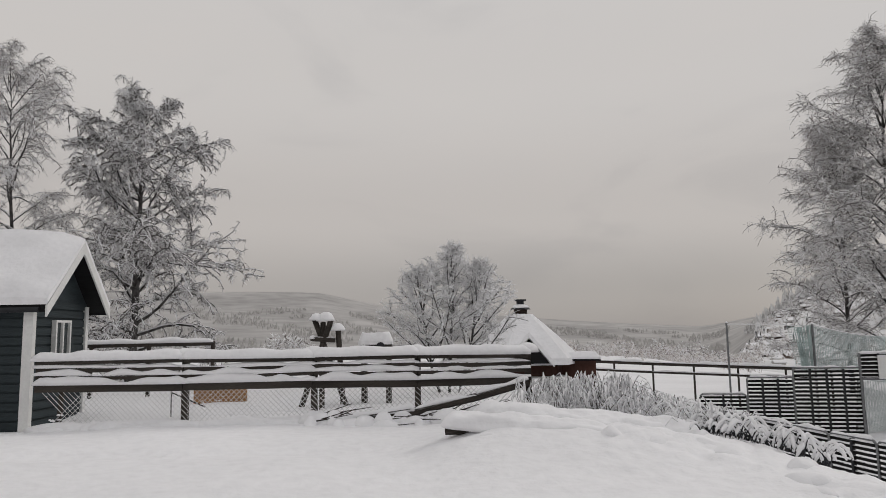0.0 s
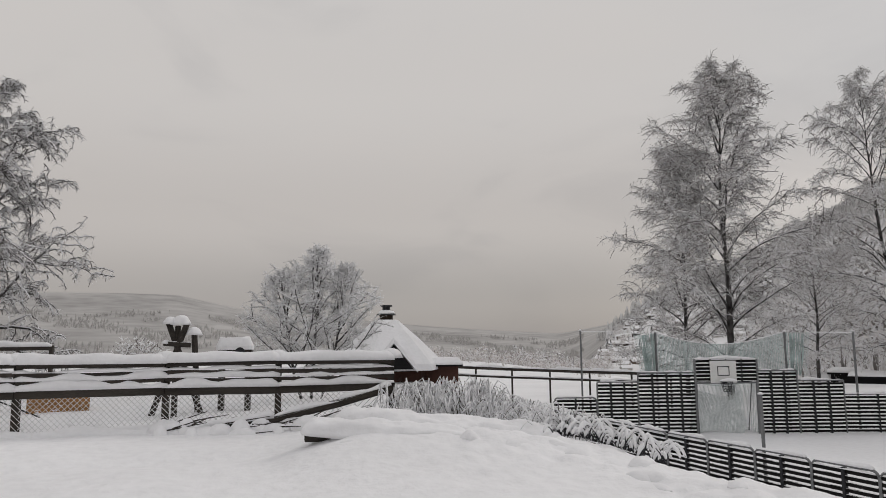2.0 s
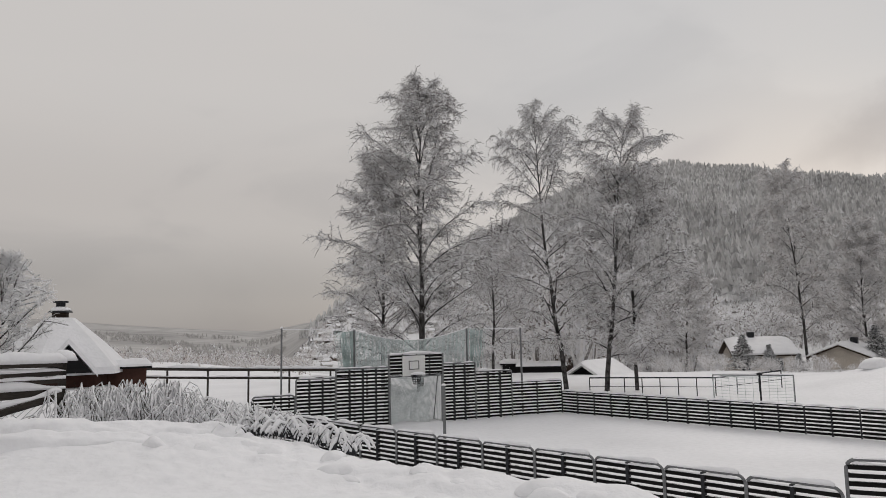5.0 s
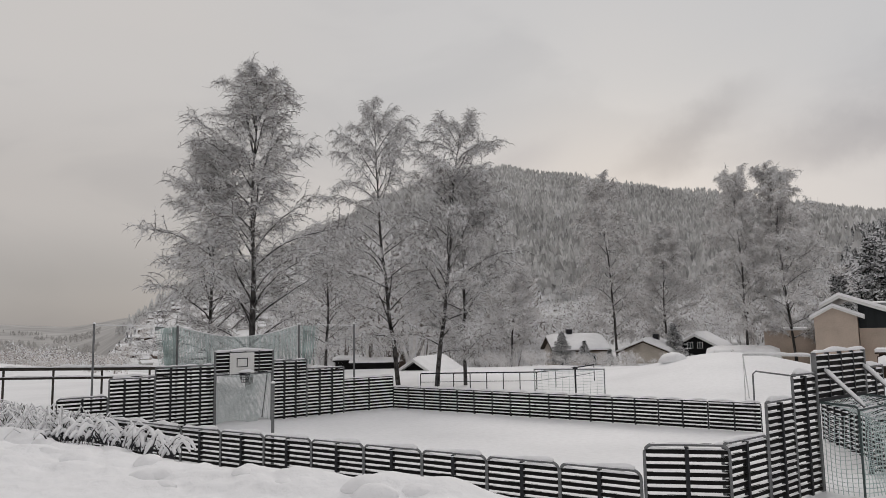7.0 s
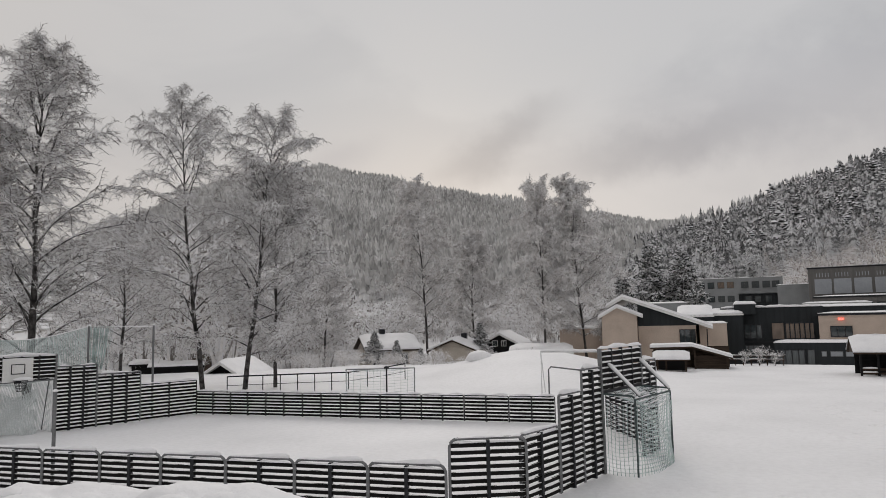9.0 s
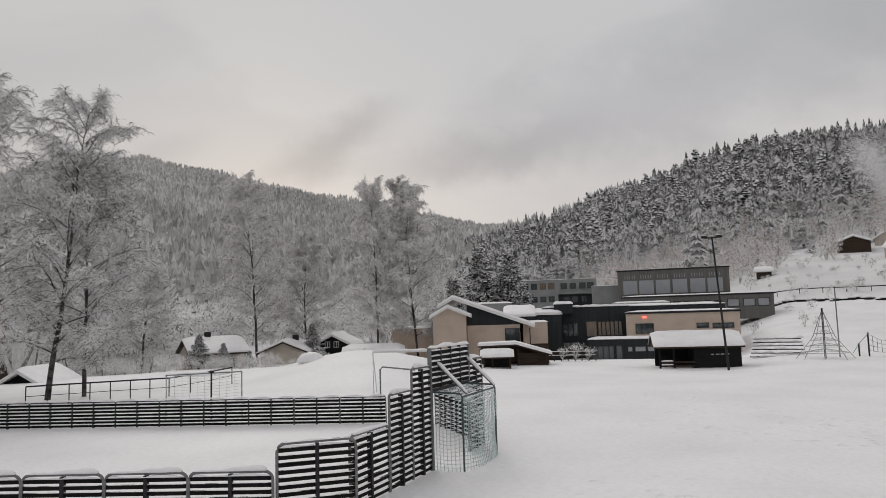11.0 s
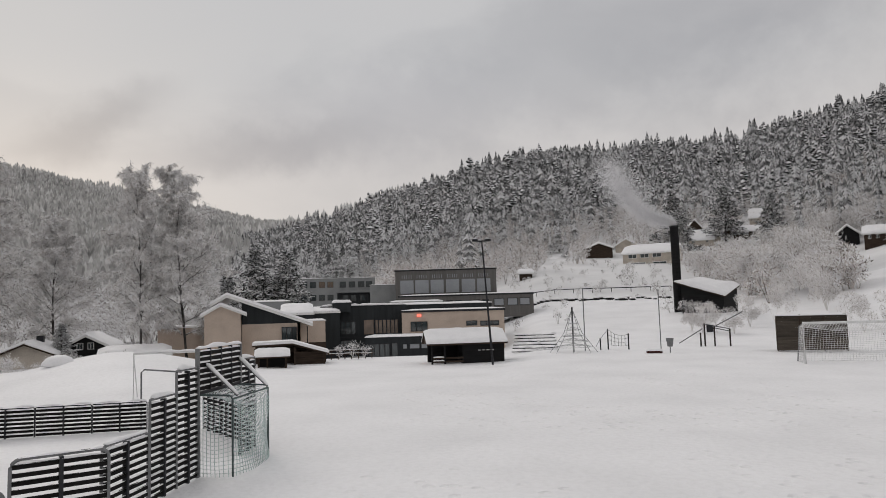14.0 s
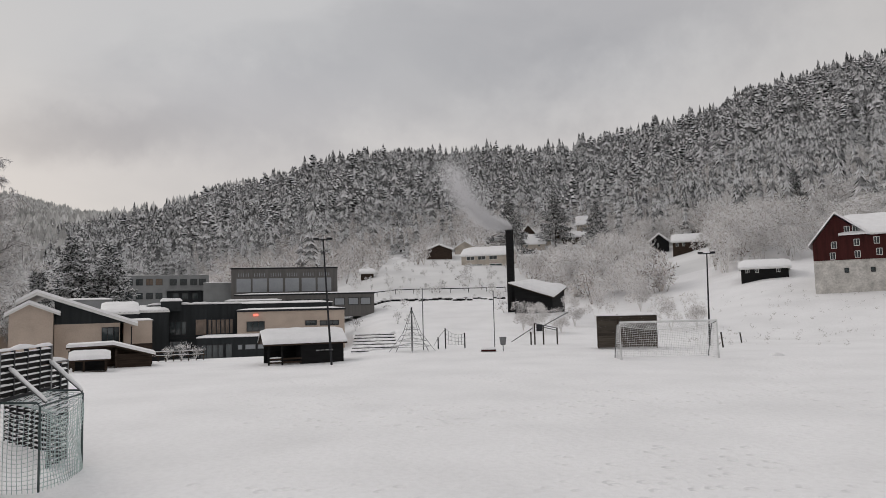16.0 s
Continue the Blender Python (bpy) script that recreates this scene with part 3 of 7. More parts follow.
        a2 = (a[:, None] + rng.choice([-1, 1], (limbs, subs)) * rng.uniform(0.25, 1.4, (limbs, subs))).ravel()
        e2 = rng.normal(0.45, 0.4, limbs * subs)
        l2 = ((ln[:, None] + 0.6) * rng.uniform(0.6, 1.2, (limbs, subs)) * sub_len * (1.15 - 0.5 * v)).ravel()
        sb = paths(q, away(a2, e2), l2, 5, droop * 0.8, 0.13 * wobble)
        tubes(sb, twig_r * 1.7, twig_r * 0.8, 3, 0)
        tubes(sb[:, 1:] + np.array([0, 0, twig_r * 0.85 * pad]), twig_r * pad, twig_r * 0.75 * pad, 3, 1)
        m = len(sb)
        q3 = along(sb, rng.rand(m, twigs)).reshape(-1, 3)
        tw = paths(q3, away(rng.rand(m * twigs) * 6.283, rng.normal(0.15, 0.6, m * twigs)), twig_len * rng.uniform(0.3, 1.05, m * twigs), 2, droop * hang * 0.5, 0.2)
        tubes(tw, twig_r * 1.25, twig_r * 0.7, 2, 1)
    return (np.concatenate(V), np.concatenate(F)), (np.concatenate(TV), np.concatenate(TF))


KINDS = {}


def tree(kind, m, label, group="", twig=None, **kw):
    """A tree thing with trunk and crown; trees of one kind share their meshes."""
    if kind not in KINDS:
        (v, f), (tv, tf) = grow(**kw)
        KINDS[kind] = (fast_mesh("trunk", v, f, BARK, True), fast_mesh("crown", tv, tf, twig or TWIG))
    ob = root("tree", m, label, "tree", group)
    part("trunk", KINDS[kind][0], None, ob, "dark furrowed trunk and limbs")
    part("crown", KINDS[kind][1], None, ob, "fine twigs white with rime")
    return ob


def planted(az, d, h, h0, turn=0, z=None, wide=1.0):
    p = at(az, d, z)
    p.z -= 0.1
    s = h / h0
    return Matrix.Translation(p) @ Matrix.Rotation(radians(turn), 4, "Z") @ Matrix.Diagonal((s * wide, s * wide, s, 1))


FINE = dict(twig_len=0.58, twig_r=0.0120, sub_len=0.34, vary=(0.72, 1.08), hang=2.2)
BIRCH = dict(seed=3, height=20, crown_from=0.12, reach=6.8, limbs=54, subs=23, twigs=20, droop=0.42, trunk_r=0.21, up=61, rise=0.74, ovoid=0.52, **FINE)
BIRCH1 = dict(seed=31, height=15, crown_from=0.12, reach=5.2, limbs=44, subs=22, twigs=20, droop=0.5, trunk_r=0.145, up=56, rise=0.70, ovoid=0.42, **FINE)
BIRCH2 = dict(seed=8, height=18, crown_from=0.14, reach=4.7, limbs=42, subs=20, twigs=19, droop=0.66, trunk_r=0.165, up=54, rise=0.65, ovoid=0.22, lean=(-0.9, 0.85), **FINE)
BIRCH3 = dict(seed=15, height=17, crown_from=0.12, reach=4.8, limbs=46, subs=21, twigs=19, droop=0.55, trunk_r=0.155, up=56, rise=0.70, ovoid=0.30, lean=(1.07, -1.19), **FINE)
FIRST = "tall birch white with rime, pendulous fine twigs"
tree("a", planted(32.7, 46, 20.5, 20, 20, z=-0.6, wide=1.12), FIRST, "birches beyond the court", **BIRCH)
tree("a1", planted(29.7, 47, 15.6, 15, 140, z=-0.6, wide=1.06), "lower birch white with rime beside a taller one", "birches beyond the court", **BIRCH1)
tree("b", planted(44.4, 46, 17.3, 18, 0, z=0.0, wide=1.0), "slender birch with drooping rimed twigs", "birches beyond the court", **BIRCH2)
tree("c", planted(47.5, 45, 16.4, 17, 0, z=0.0, wide=1.08), "birch with rimed twigs beyond the court", "birches beyond the court", **BIRCH3)
tree("a1", planted(49.8, 45.5, 13.2, 15, 200, z=0.0, wide=1.0), "lower birch with rimed twigs and dark trunk", "birches beyond the court")
tree("c", planted(38.6, 62, 12.5, 17, 100, wide=1.3), "rimed birch standing behind the court", "birches beyond the court")
tree("d", planted(61.8, 95, 22.5, 18, 0, wide=0.9), "pale rimed birch among houses", "birches among the houses", twig=BROWN_TWIG, **dict(BIRCH2, seed=41, twig_r=0.019, droop=0.5, twigs=30, subs=22))
tree("e", planted(65.6, 100, 17, 17, 80, wide=1.1), "pale rimed birch among houses", "birches among the houses", twig=BROWN_TWIG, **dict(BIRCH3, seed=42, twig_r=0.019, twigs=30, subs=22))
tree("d", planted(71.3, 85, 20, 18, 30, wide=0.85), "tall pale rimed birch beside the school", "birches among the houses")
tree("e", planted(74.5, 85, 20.5, 17, 120, wide=0.95), "tall pale rimed birch beside the school", "birches among the houses")
tree("d", planted(53.5, 88, 12, 18, 90, wide=1.4), "rimed birch at the foot of the mountain", "birches among the houses")
tree("b", planted(-30.4, 30, 12.4, 18, 70, z=1.5, wide=1.05), "tall birch white with rime behind the shed", "birches behind the shed")
OAK = dict(seed=21, height=10.6, crown_from=0.10, reach=4.3, limbs=58, subs=24, twigs=34, droop=0.6, trunk_r=0.2, up=44, twig_len=0.25, twig_r=0.010, hang=2.4, rise=0.5, ovoid=0.34, sub_len=0.30, pad=2.4, wobble=2.2)
tree("oak", planted(-24.0, 29, 11.2, 10.6, 40, z=1.2), "broad spreading tree with snow-laden limbs", "birches behind the shed", twig=OAK_TWIG, **OAK)
APPLE = dict(seed=6, height=3.9, crown_from=0.22, reach=1.75, limbs=17, subs=11, twigs=30, droop=0.03, trunk_r=0.045, up=60, twig_len=0.19, twig_r=0.007, rise=0.75, top=0.3, low=0.3, sub_len=0.32, pad=2.3, wobble=1.0,
             fork=[(-0.85, 0.1, 0.82), (0.05, -0.1, 1.0), (0.95, 0.1, 0.88)])
tree("apple", planted(0.3, 20, 4.35, 3.9, 0, z=1.9, wide=0.95), "small many-stemmed tree with snowy twigs behind the fence", twig=APPLE_TWIG, **APPLE)


# ---- woods ----
def spruce(tiers, spokes, seed, wide=0.19):
    """A spruce of drooping branch tiers, 1 m high, 0.36 m wide."""
    rng = np.random.RandomState(seed)
    v, f = [], []
    for i in range(tiers):
        u = i / tiers
        z1, z0 = 0.12 + 0.88 * (u + 1.5 / tiers), 0.10 + 0.88 * u
        r = wide * (1 - u) ** 0.85 * rng.uniform(0.8, 1.15) + 0.012
        o = rng.rand() * 6.28
        top = len(v)
        v.append((0, 0, min(z1, 1.0)))
        for k in range(spokes):
            a = o + 6.283 * k / spokes
            rr = r * rng.uniform(0.55, 1.25)
            v.append((rr * math.cos(a), rr * math.sin(a), z0 - 0.05 * rng.rand()))
            a += 3.1416 / spokes
            v.append((0.42 * rr * math.cos(a), 0.42 * rr * math.sin(a), z0 + 0.035))
        n = 2 * spokes
        f += [(top, top + 1 + k, top + 1 + (k + 1) % n) for k in range(n)]
    return np.array(v), np.array(f)


def rough_pine(seed, lumps=9):
    """A pine 1 m high: a bare stem and flattened clumps of needles, snow-laden above."""
    rng = np.random.RandomState(seed)
    v, f = [(0.012, 0, 0), (-0.006, 0.010, 0), (-0.006, -0.010, 0), (0, 0, 0.9)], [(0, 1, 3), (1, 2, 3), (2, 0, 3)]
    for i in range(lumps):
        u = (i + 0.5) / lumps
        z, a = 0.34 + 0.58 * u, rng.rand() * 6.283
        o = (0.12 * (1 - u) + 0.03) * rng.uniform(0.2, 1.3)
        r, h = (0.085 - 0.035 * u) * rng.uniform(0.6, 1.3), 0.07 * rng.uniform(0.6, 1.3)
        c, n = np.array([o * math.cos(a), o * math.sin(a), z]), len(v)
        ring = [c + np.array([r * rng.uniform(0.7, 1.25) * math.cos(k * 1.0472 + a), r * rng.uniform(0.7, 1.25) * math.sin(k * 1.0472 + a), -0.3 * h * rng.rand()]) for k in range(6)]
        v += [tuple(c + np.array([0, 0, h]))] + [tuple(q) for q in ring] + [tuple(c - np.array([0, 0, 0.6 * h]))]
        f += [(n, n + 1 + k, n + 1 + (k + 1) % 6) for k in range(6)] + [(n + 7, n + 1 + (k + 1) % 6, n + 1 + k) for k in range(6)]
    return np.array(v), np.array(f)


def bush(blades, seed, wide=0.013, long=0.17):
    """A rimed leafless crown 1 m high: short twigs through a lumpy rounded volume, on a few stems."""
    rng = np.random.RandomState(seed)
    v, f = [], []
    for _ in range(6):
        a, r = rng.rand() * 6.283, rng.uniform(0.08, 0.24)
        v += [(0.012, 0, 0), (-0.012, 0, 0), (r * math.cos(a), r * math.sin(a), rng.uniform(0.5, 0.8))]
        f.append((len(v) - 3, len(v) - 2, len(v) - 1))
    lumps = [(rng.normal(0, 0.16), rng.normal(0, 0.16), rng.uniform(0.30, 0.84), rng.uniform(0.10, 0.19)) for _ in range(12)]
    for _ in range(blades):
        cx, cy, cz, cr = lumps[rng.randint(12)]
        o = rng.normal(0, 1, 3)
        o /= np.linalg.norm(o)
        p = np.array([cx, cy, cz]) + o * cr * rng.rand() ** 0.3
        d = o * 0.6 + rng.normal(0, 0.5, 3) + np.array([0, 0, 0.35])
        d *= long * rng.uniform(0.5, 1.1) / np.linalg.norm(d)
        w = np.cross(d, rng.normal(0, 1, 3))
        w *= wide / (np.linalg.norm(w) + 1e-6)
        n = len(v)
        v += [tuple(p + w), tuple(p - w), tuple(p + d)]
        f.append((n, n + 1, n + 2))
    return np.array(v), np.array(f)


def scatter(name, templates, az, d, h, wide, material, label, category, seed):
    """Copies of the templates over the ground, joined into one sheet of woods."""
    rng = np.random.RandomState(seed)
    z = ground_z(az, d)
    P = np.stack([d * np.sin(np.radians(az)), d * np.cos(np.radians(az)), z - 0.3], 1)
    pick, turn = rng.randint(0, len(templates), len(P)), rng.rand(len(P)) * 6.283
    VV, FF, n = [], [], 0
    for k, (tv, tf) in enumerate(templates):
        s = pick == k
        c, q = np.cos(turn[s])[:, None], np.sin(turn[s])[:, None]
        hw = (h[s] * wide[s])[:, None]
        X = np.stack([(tv[:, 0] * c - tv[:, 1] * q) * hw, (tv[:, 0] * q + tv[:, 1] * c) * hw, tv[:, 2][None] * h[s][:, None]], -1) + P[s][:, None]
        VV.append(X.reshape(-1, 3))
        FF.append((tf[None] + (n + np.arange(s.sum()) * len(tv))[:, None, None]).reshape(-1, 3))
        n += X.shape[0] * X.shape[1]
    ob = new(name, fast_mesh(name, np.concatenate(VV), np.concatenate(FF), material))
    return tagged(ob, label, category, kind="stuff")


def spread(n, a0, a1, d0, d1, seed):
    rng = np.random.RandomState(seed)
    return rng.uniform(a0, a1, n), np.sqrt(rng.uniform(d0 * d0, d1 * d1, n)), rng


def facing_point(az, d):
    return tuple(at(az, d))


# hillside houses: heading, elevation of foot, eave and ridge, half width, all in degrees as seen from the plateau; gable front
HILL = [(124.6, 3.5, 4.5, 5.1, 0.8, True), (126.8, 3.55, 4.45, 4.95, 1.3, False), (132.0, 1.3, 2.2, 2.65, 1.75, False),
        (118.85, 5.55, 6.2, 6.8, 0.6, False), (118.4, 4.6, 5.2, 5.6, 1.4, False), (114.4, 5.1, 5.65, 6.3, 0.6, True), (115.2, 4.5, 5.1, 5.5, 1.1, False), (117.2, 4.75, 5.5, 6.1, 0.6, True), (114.6, 4.2, 4.75, 5.15, 1.2, False)]


def slope_distance(az, el):
    """Where the ground first rises to the elevation el."""
    d = np.arange(96.0, 420.0, 1.0)
    e = np.degrees(np.arctan2(ground_z(np.full(len(d), az), d) - 3.9, d))
    return float(d[int(np.argmax(e >= el))]) if (e >= el).any() else 300.0


HILL_D = [slope_distance(h[0], h[1]) for h in HILL]


def build_woods():
    near = [spruce(8, 6, s) for s in range(6)]
    mixed = near + [rough_pine(70 + s, 16 + s) for s in range(2)]
    fine = [spruce(15, 7, 30 + s, 0.17) for s in range(6)]
    low = [spruce(4, 4, s) for s in range(4)]
    # wooded hill beyond the school
    az, d, rng = spread(10500, 74, 152, 150, 500, 1)
    ridge = np.interp(az, RIGHT_AZ, RIGHT_EL)
    el = np.degrees(np.arctan2(ground_z(az, d) - 3.9, d))
    low_el = np.interp(az, [74, 84, 92, 97, 104, 110, 113, 118, 125, 135, 152], [0.5, 1.6, 3.0, 4.3, 6.0, 7.2, 6.2, 5.2, 4.8, 4.6, 4.5])
    ok = (el > low_el + 0.5 * wave(az * 3, d, 9.0)) & (ridge > 1.5) | ((rng.rand(len(az)) < 0.10) & (el > low_el - 2.5) & (d > 190) & (az > 94))
    az, d = az[ok], d[ok]
    h = (6 + 9 * rng.rand(len(az)) ** 1.4) * np.where(rng.rand(len(az)) < 0.12, 1.25, 1)
    clear = np.ones(len(az), bool)
    for ha, hd, half in [(q[0], r, q[4]) for q, r in zip(HILL, HILL_D)]:
        clear &= ~((np.abs(az - ha) < half + 0.35) & (d < hd + 6))
    az, d, h = az[clear], d[clear], h[clear]
    wide, front = rng.uniform(0.9, 1.45, len(az)), d < 300
    scatter("spruce_wood", mixed, az[~front], d[~front], h[~front], wide[~front], SPRUCE, "snow-laden spruce wood on the hillside", "woods", 1)
    scatter("spruce_edge", fine, az[front], d[front], h[front], wide[front], SPRUCE, "snow-laden spruces at the lower edge of the wood", "woods", 21)
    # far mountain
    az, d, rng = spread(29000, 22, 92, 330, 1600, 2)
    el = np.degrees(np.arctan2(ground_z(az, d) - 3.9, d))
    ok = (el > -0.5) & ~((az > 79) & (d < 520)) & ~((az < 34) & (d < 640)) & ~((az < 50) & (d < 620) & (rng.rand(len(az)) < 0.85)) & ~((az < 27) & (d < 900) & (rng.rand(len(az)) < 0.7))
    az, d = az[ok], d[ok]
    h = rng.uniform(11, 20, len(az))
    scatter("mountain_wood", low, az, d, h, rng.uniform(1.0, 1.5, len(az)), HAZE_TONED_SPRUCE, "frosted spruce wood on the mountain, haze put into its pale colour", "woods", 2)
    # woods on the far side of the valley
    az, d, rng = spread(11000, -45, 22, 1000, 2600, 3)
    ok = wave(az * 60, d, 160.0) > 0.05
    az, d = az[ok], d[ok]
    scatter("valley_wood", low[:2], az, d, rng.uniform(7, 13, len(az)), rng.uniform(1.2, 2.6, len(az)), MIST_TONED_WOOD, "woods across the valley, mist put into their pale grey colour", "woods", 3)
    # rimed broadleaf thickets
    crowns = [bush(170, s, 0.019, 0.14) for s in range(6)]
    saplings = [bush(2600, 80 + s, 0.006, 0.065) for s in range(3)]
    tall = [bush(1250, 20 + s, 0.0075, 0.07) for s in range(4)]
    az, d, rng = spread(1500, 28, 80, 130, 420, 4)
    h = rng.uniform(5, 10, len(az))
    ok = ~((az < 34) & (rng.rand(len(az)) < 0.9)) & ~((az < 54) & (rng.rand(len(az)) < 0.45))
    scatter("rimed_thicket", crowns, az[ok], d[ok], h[ok], rng.uniform(0.8, 1.2, ok.sum()), TWIG, "rimed leafless trees below the mountain", "woods", 4)
    az, d, rng = spread(700, -45, 20.5, 220, 700, 15)
    scatter("valley_thicket", crowns, az, d, rng.uniform(6, 12, len(az)), rng.uniform(0.9, 1.4, len(az)), TWIG, "rimed trees in the valley below", "woods", 15)
    az, d, rng = spread(520, 20, 34, 150, 640, 16)
    scatter("village_trees", crowns, az, d, rng.uniform(1.8, 4.6, len(az)), rng.uniform(0.9, 1.3, len(az)), HILL_TWIG, "rimed garden trees between the far houses", "woods", 16)
    az, d, rng = spread(140, 20, 34, 220, 700, 17)
    scatter("village_spruces", near, az, d, rng.uniform(3, 7, len(az)), rng.uniform(0.8, 1.1, len(az)), SPRUCE, "snowy spruces between the far houses", "woods", 17)
    az, d, rng = spread(260, 8, 24, 95, 230, 19)
    scatter("bank_thicket", crowns, az, d, rng.uniform(1.4, 3.4, len(az)), rng.uniform(0.9, 1.4, len(az)), HILL_TWIG, "rimed bushes on the bank above the valley", "woods", 19)
    az, d, rng = spread(95, 50, 71, 72, 82, 23)
    scatter("garden_bushes", [bush(420, 90 + s, 0.011, 0.09) for s in range(4)], az, d, rng.uniform(0.7, 2.3, len(az)), rng.uniform(0.9, 1.4, len(az)), BROWN_TWIG, "snowy garden bushes before the houses", "bushes", 23)
    az, d, rng = spread(90, 100, 114, 100, 215, 18)
    scatter("slope_bushes", crowns, az, d, rng.uniform(1.2, 3.2, len(az)), rng.uniform(0.8, 1.3, len(az)), TWIG, "low rimed bushes on the open slope", "woods", 18)
    az, d, rng = spread(250, 33, 80, 72, 210, 14)
    ok = ~((az > 54) & (d < 112)) & (az > 37.5)
    h = rng.uniform(8, 17, len(az)) * np.where(az > 54, 0.65, 1.0)
    scatter("rimed_trees", tall, az[ok], d[ok], h[ok], rng.uniform(0.9, 1.25, ok.sum()), TWIG, "tall rimed leafless trees behind the court", "woods", 14)
    az, d, rng = spread(2100, 88, 134, 110, 320, 5)
    h = rng.uniform(3.5, 8.5, len(az))
    line_d = np.interp(az, [84, 92, 100, 104, 112, 115, 120, 128, 135, 152], [215, 200, 190, 215, 210, 150, 114, 124, 150, 150])
    open_snow = (wave(az * 2.2, d, 13.0, 1.0) < -0.35) & ((az < 113) | (az > 131))
    ok = (d > line_d) & ~(open_snow & (d < 200))
    for ha, hd, half in [(h[0], q, h[4]) for h, q in zip(HILL, HILL_D)]:
        ok &= ~((np.abs(az - ha) < half + 0.3) & (d < hd + 9) & (d > hd - 55))
    for ha, hd, half in ((110.9, 210, 2.6), (107.1, 230, 1.2), (109.2, 240, 1.0), (104.2, 230, 1.1), (101.0, 150, 0.9)):
        ok &= ~((np.abs(az - ha) < half) & (d < hd + 9) & (d > hd - 62))
    scatter("hillside_thicket", [bush(230, 40 + s, 0.014, 0.11) for s in range(6)], az[ok], d[ok], h[ok], rng.uniform(0.8, 1.3, ok.sum()), HILL_TWIG, "rimed leafless trees on the hillside", "woods", 5)
    az, d, rng = spread(760, 112.5, 150, 100, 250, 22)
    el = np.degrees(np.arctan2(ground_z(az, d) - 3.9, d))
    ok = el > np.interp(az, [112, 115, 118, 121, 128, 131, 136, 150], [3.2, 1.2, 0.0, -0.3, 0.9, 2.4, 2.6, 2.6])
    for ha, hd, half in [(q[0], r, q[4]) for q, r in zip(HILL, HILL_D)]:
        ok &= ~((np.abs(az - ha) < half + 0.3) & (d < hd + 9) & (d > hd - 65))
    scatter("frosted_slope_trees", tall, az[ok], d[ok], rng.uniform(5, 10, ok.sum()), rng.uniform(0.9, 1.35, ok.sum()), BROWN_TWIG, "rounded frosted trees on the lower slope", "woods", 22)
    for i, (a, dd, hh) in enumerate(((125.2, 82, 4.2), (127.1, 84, 4.0), (117.9, 92, 4.4), (119.6, 96, 5.0), (113.8, 88, 3.6), (114.6, 84, 4.0), (115.6, 86, 3.4), (116.8, 84, 3.0), (123.0, 104, 6.0), (121.0, 112, 7.5), (122.5, 118, 7.0))):
        v, f = saplings[i % 3]
        ob = root("rimed_bush", Matrix.Translation(at(a, dd)) @ Matrix.Rotation(i, 4, "Z") @ Matrix.Diagonal((hh * 1.0, hh * 1.0, hh, 1)), "small rimed leafless birch on the snowy slope", "bush", "rimed bushes")
        part("crown", fast_mesh("crown", v, f, BROWN_TWIG), None, ob)
    # smoke drifting from the flue: a cloud of fine specks
    rng = np.random.RandomState(12)
    count = 130000
    u = rng.rand(count) ** 0.85
    o = np.array(facing_point(112.86, 108))
    side = np.array([math.cos(radians(112.86)), -math.sin(radians(112.86)), 0.0])
    ctr = o[None] + side[None] * (0.1 - 8.2 * u - 1.8 * u ** 3 + 0.5 * np.sin(8 * u))[:, None]
    ctr[:, 2] = 15.2 + 0.9 * u + 9.5 * u ** 2.1 + 0.35 * np.sin(11 * u)
    P = ctr + rng.normal(0, 1, (count, 3)) * (0.3 + 2.3 * u)[:, None] * np.array([0.5, 0.5, 0.5])
    T = P[:, None] + rng.normal(0, 1, (count, 3, 3)) * (0.026 + 0.012 * (1 - u))[:, None, None]
    tagged(new("smoke", fast_mesh("smoke", T.reshape(-1, 3), np.arange(3 * count).reshape(-1, 3), SNOW)), "white smoke drifting from the flue", "smoke", kind="stuff")
    # dry weeds showing through the snow of the slope
    az, d, rng = spread(420, 126, 150, 62, 108, 6)
    scatter("dry_weeds_on_slope", [bush(10, 60 + s, 0.02, 0.5) for s in range(3)], az, d, rng.uniform(0.35, 0.8, len(az)), rng.uniform(0.6, 1.0, len(az)), STRAW, "dry weeds poking through the snow", "weeds", 6)


build_woods()

# ---- more materials ----
BEIGE = mat("beige_render", (0.50, 0.415, 0.35), 0.85, var=0.12, scale=0.6, fine=8, bump=0.1)
CHARCOAL = mat("charcoal_cladding", (0.024, 0.028, 0.031), 0.6, var=0.25, scale=0.6, fine=9, bump=0.15, stretch_z=(4, 4, 0.3))
GREY_CLAD = mat("grey_cladding", (0.27, 0.28, 0.285), 0.7, var=0.15, scale=0.5, fine=9, bump=0.1)
MID_GREY = mat("mid_grey_cladding", (0.15, 0.145, 0.14), 0.7, var=0.15, scale=0.5, fine=9, bump=0.1, stretch_z=(5, 5, 0.3))
PALE_PANEL = mat("pale_glass_panel", (0.33, 0.35, 0.375), 0.35, var=0.1, scale=0.4, fine=5, bump=0.0)
WHITE = mat("white_paint", (0.72, 0.72, 0.71), 0.6, var=0.08, scale=2, fine=20, bump=0.05)
BROWN_WOOD = mat("brown_stained_boards", (0.05, 0.035, 0.026), 0.8, var=0.4, scale=1.5, fine=14, stretch_z=(0.5, 0.5, 6))
BLACK_WOOD = mat("black_stained_boards", (0.012, 0.012, 0.013), 0.7, var=0.35, scale=1.5, fine=16, stretch_z=(0.5, 0.5, 6))
RED_WOOD = mat("red_barn_boards", (0.055, 0.013, 0.012), 0.8, var=0.3, scale=1, fine=10, stretch_z=(4, 4, 0.4))
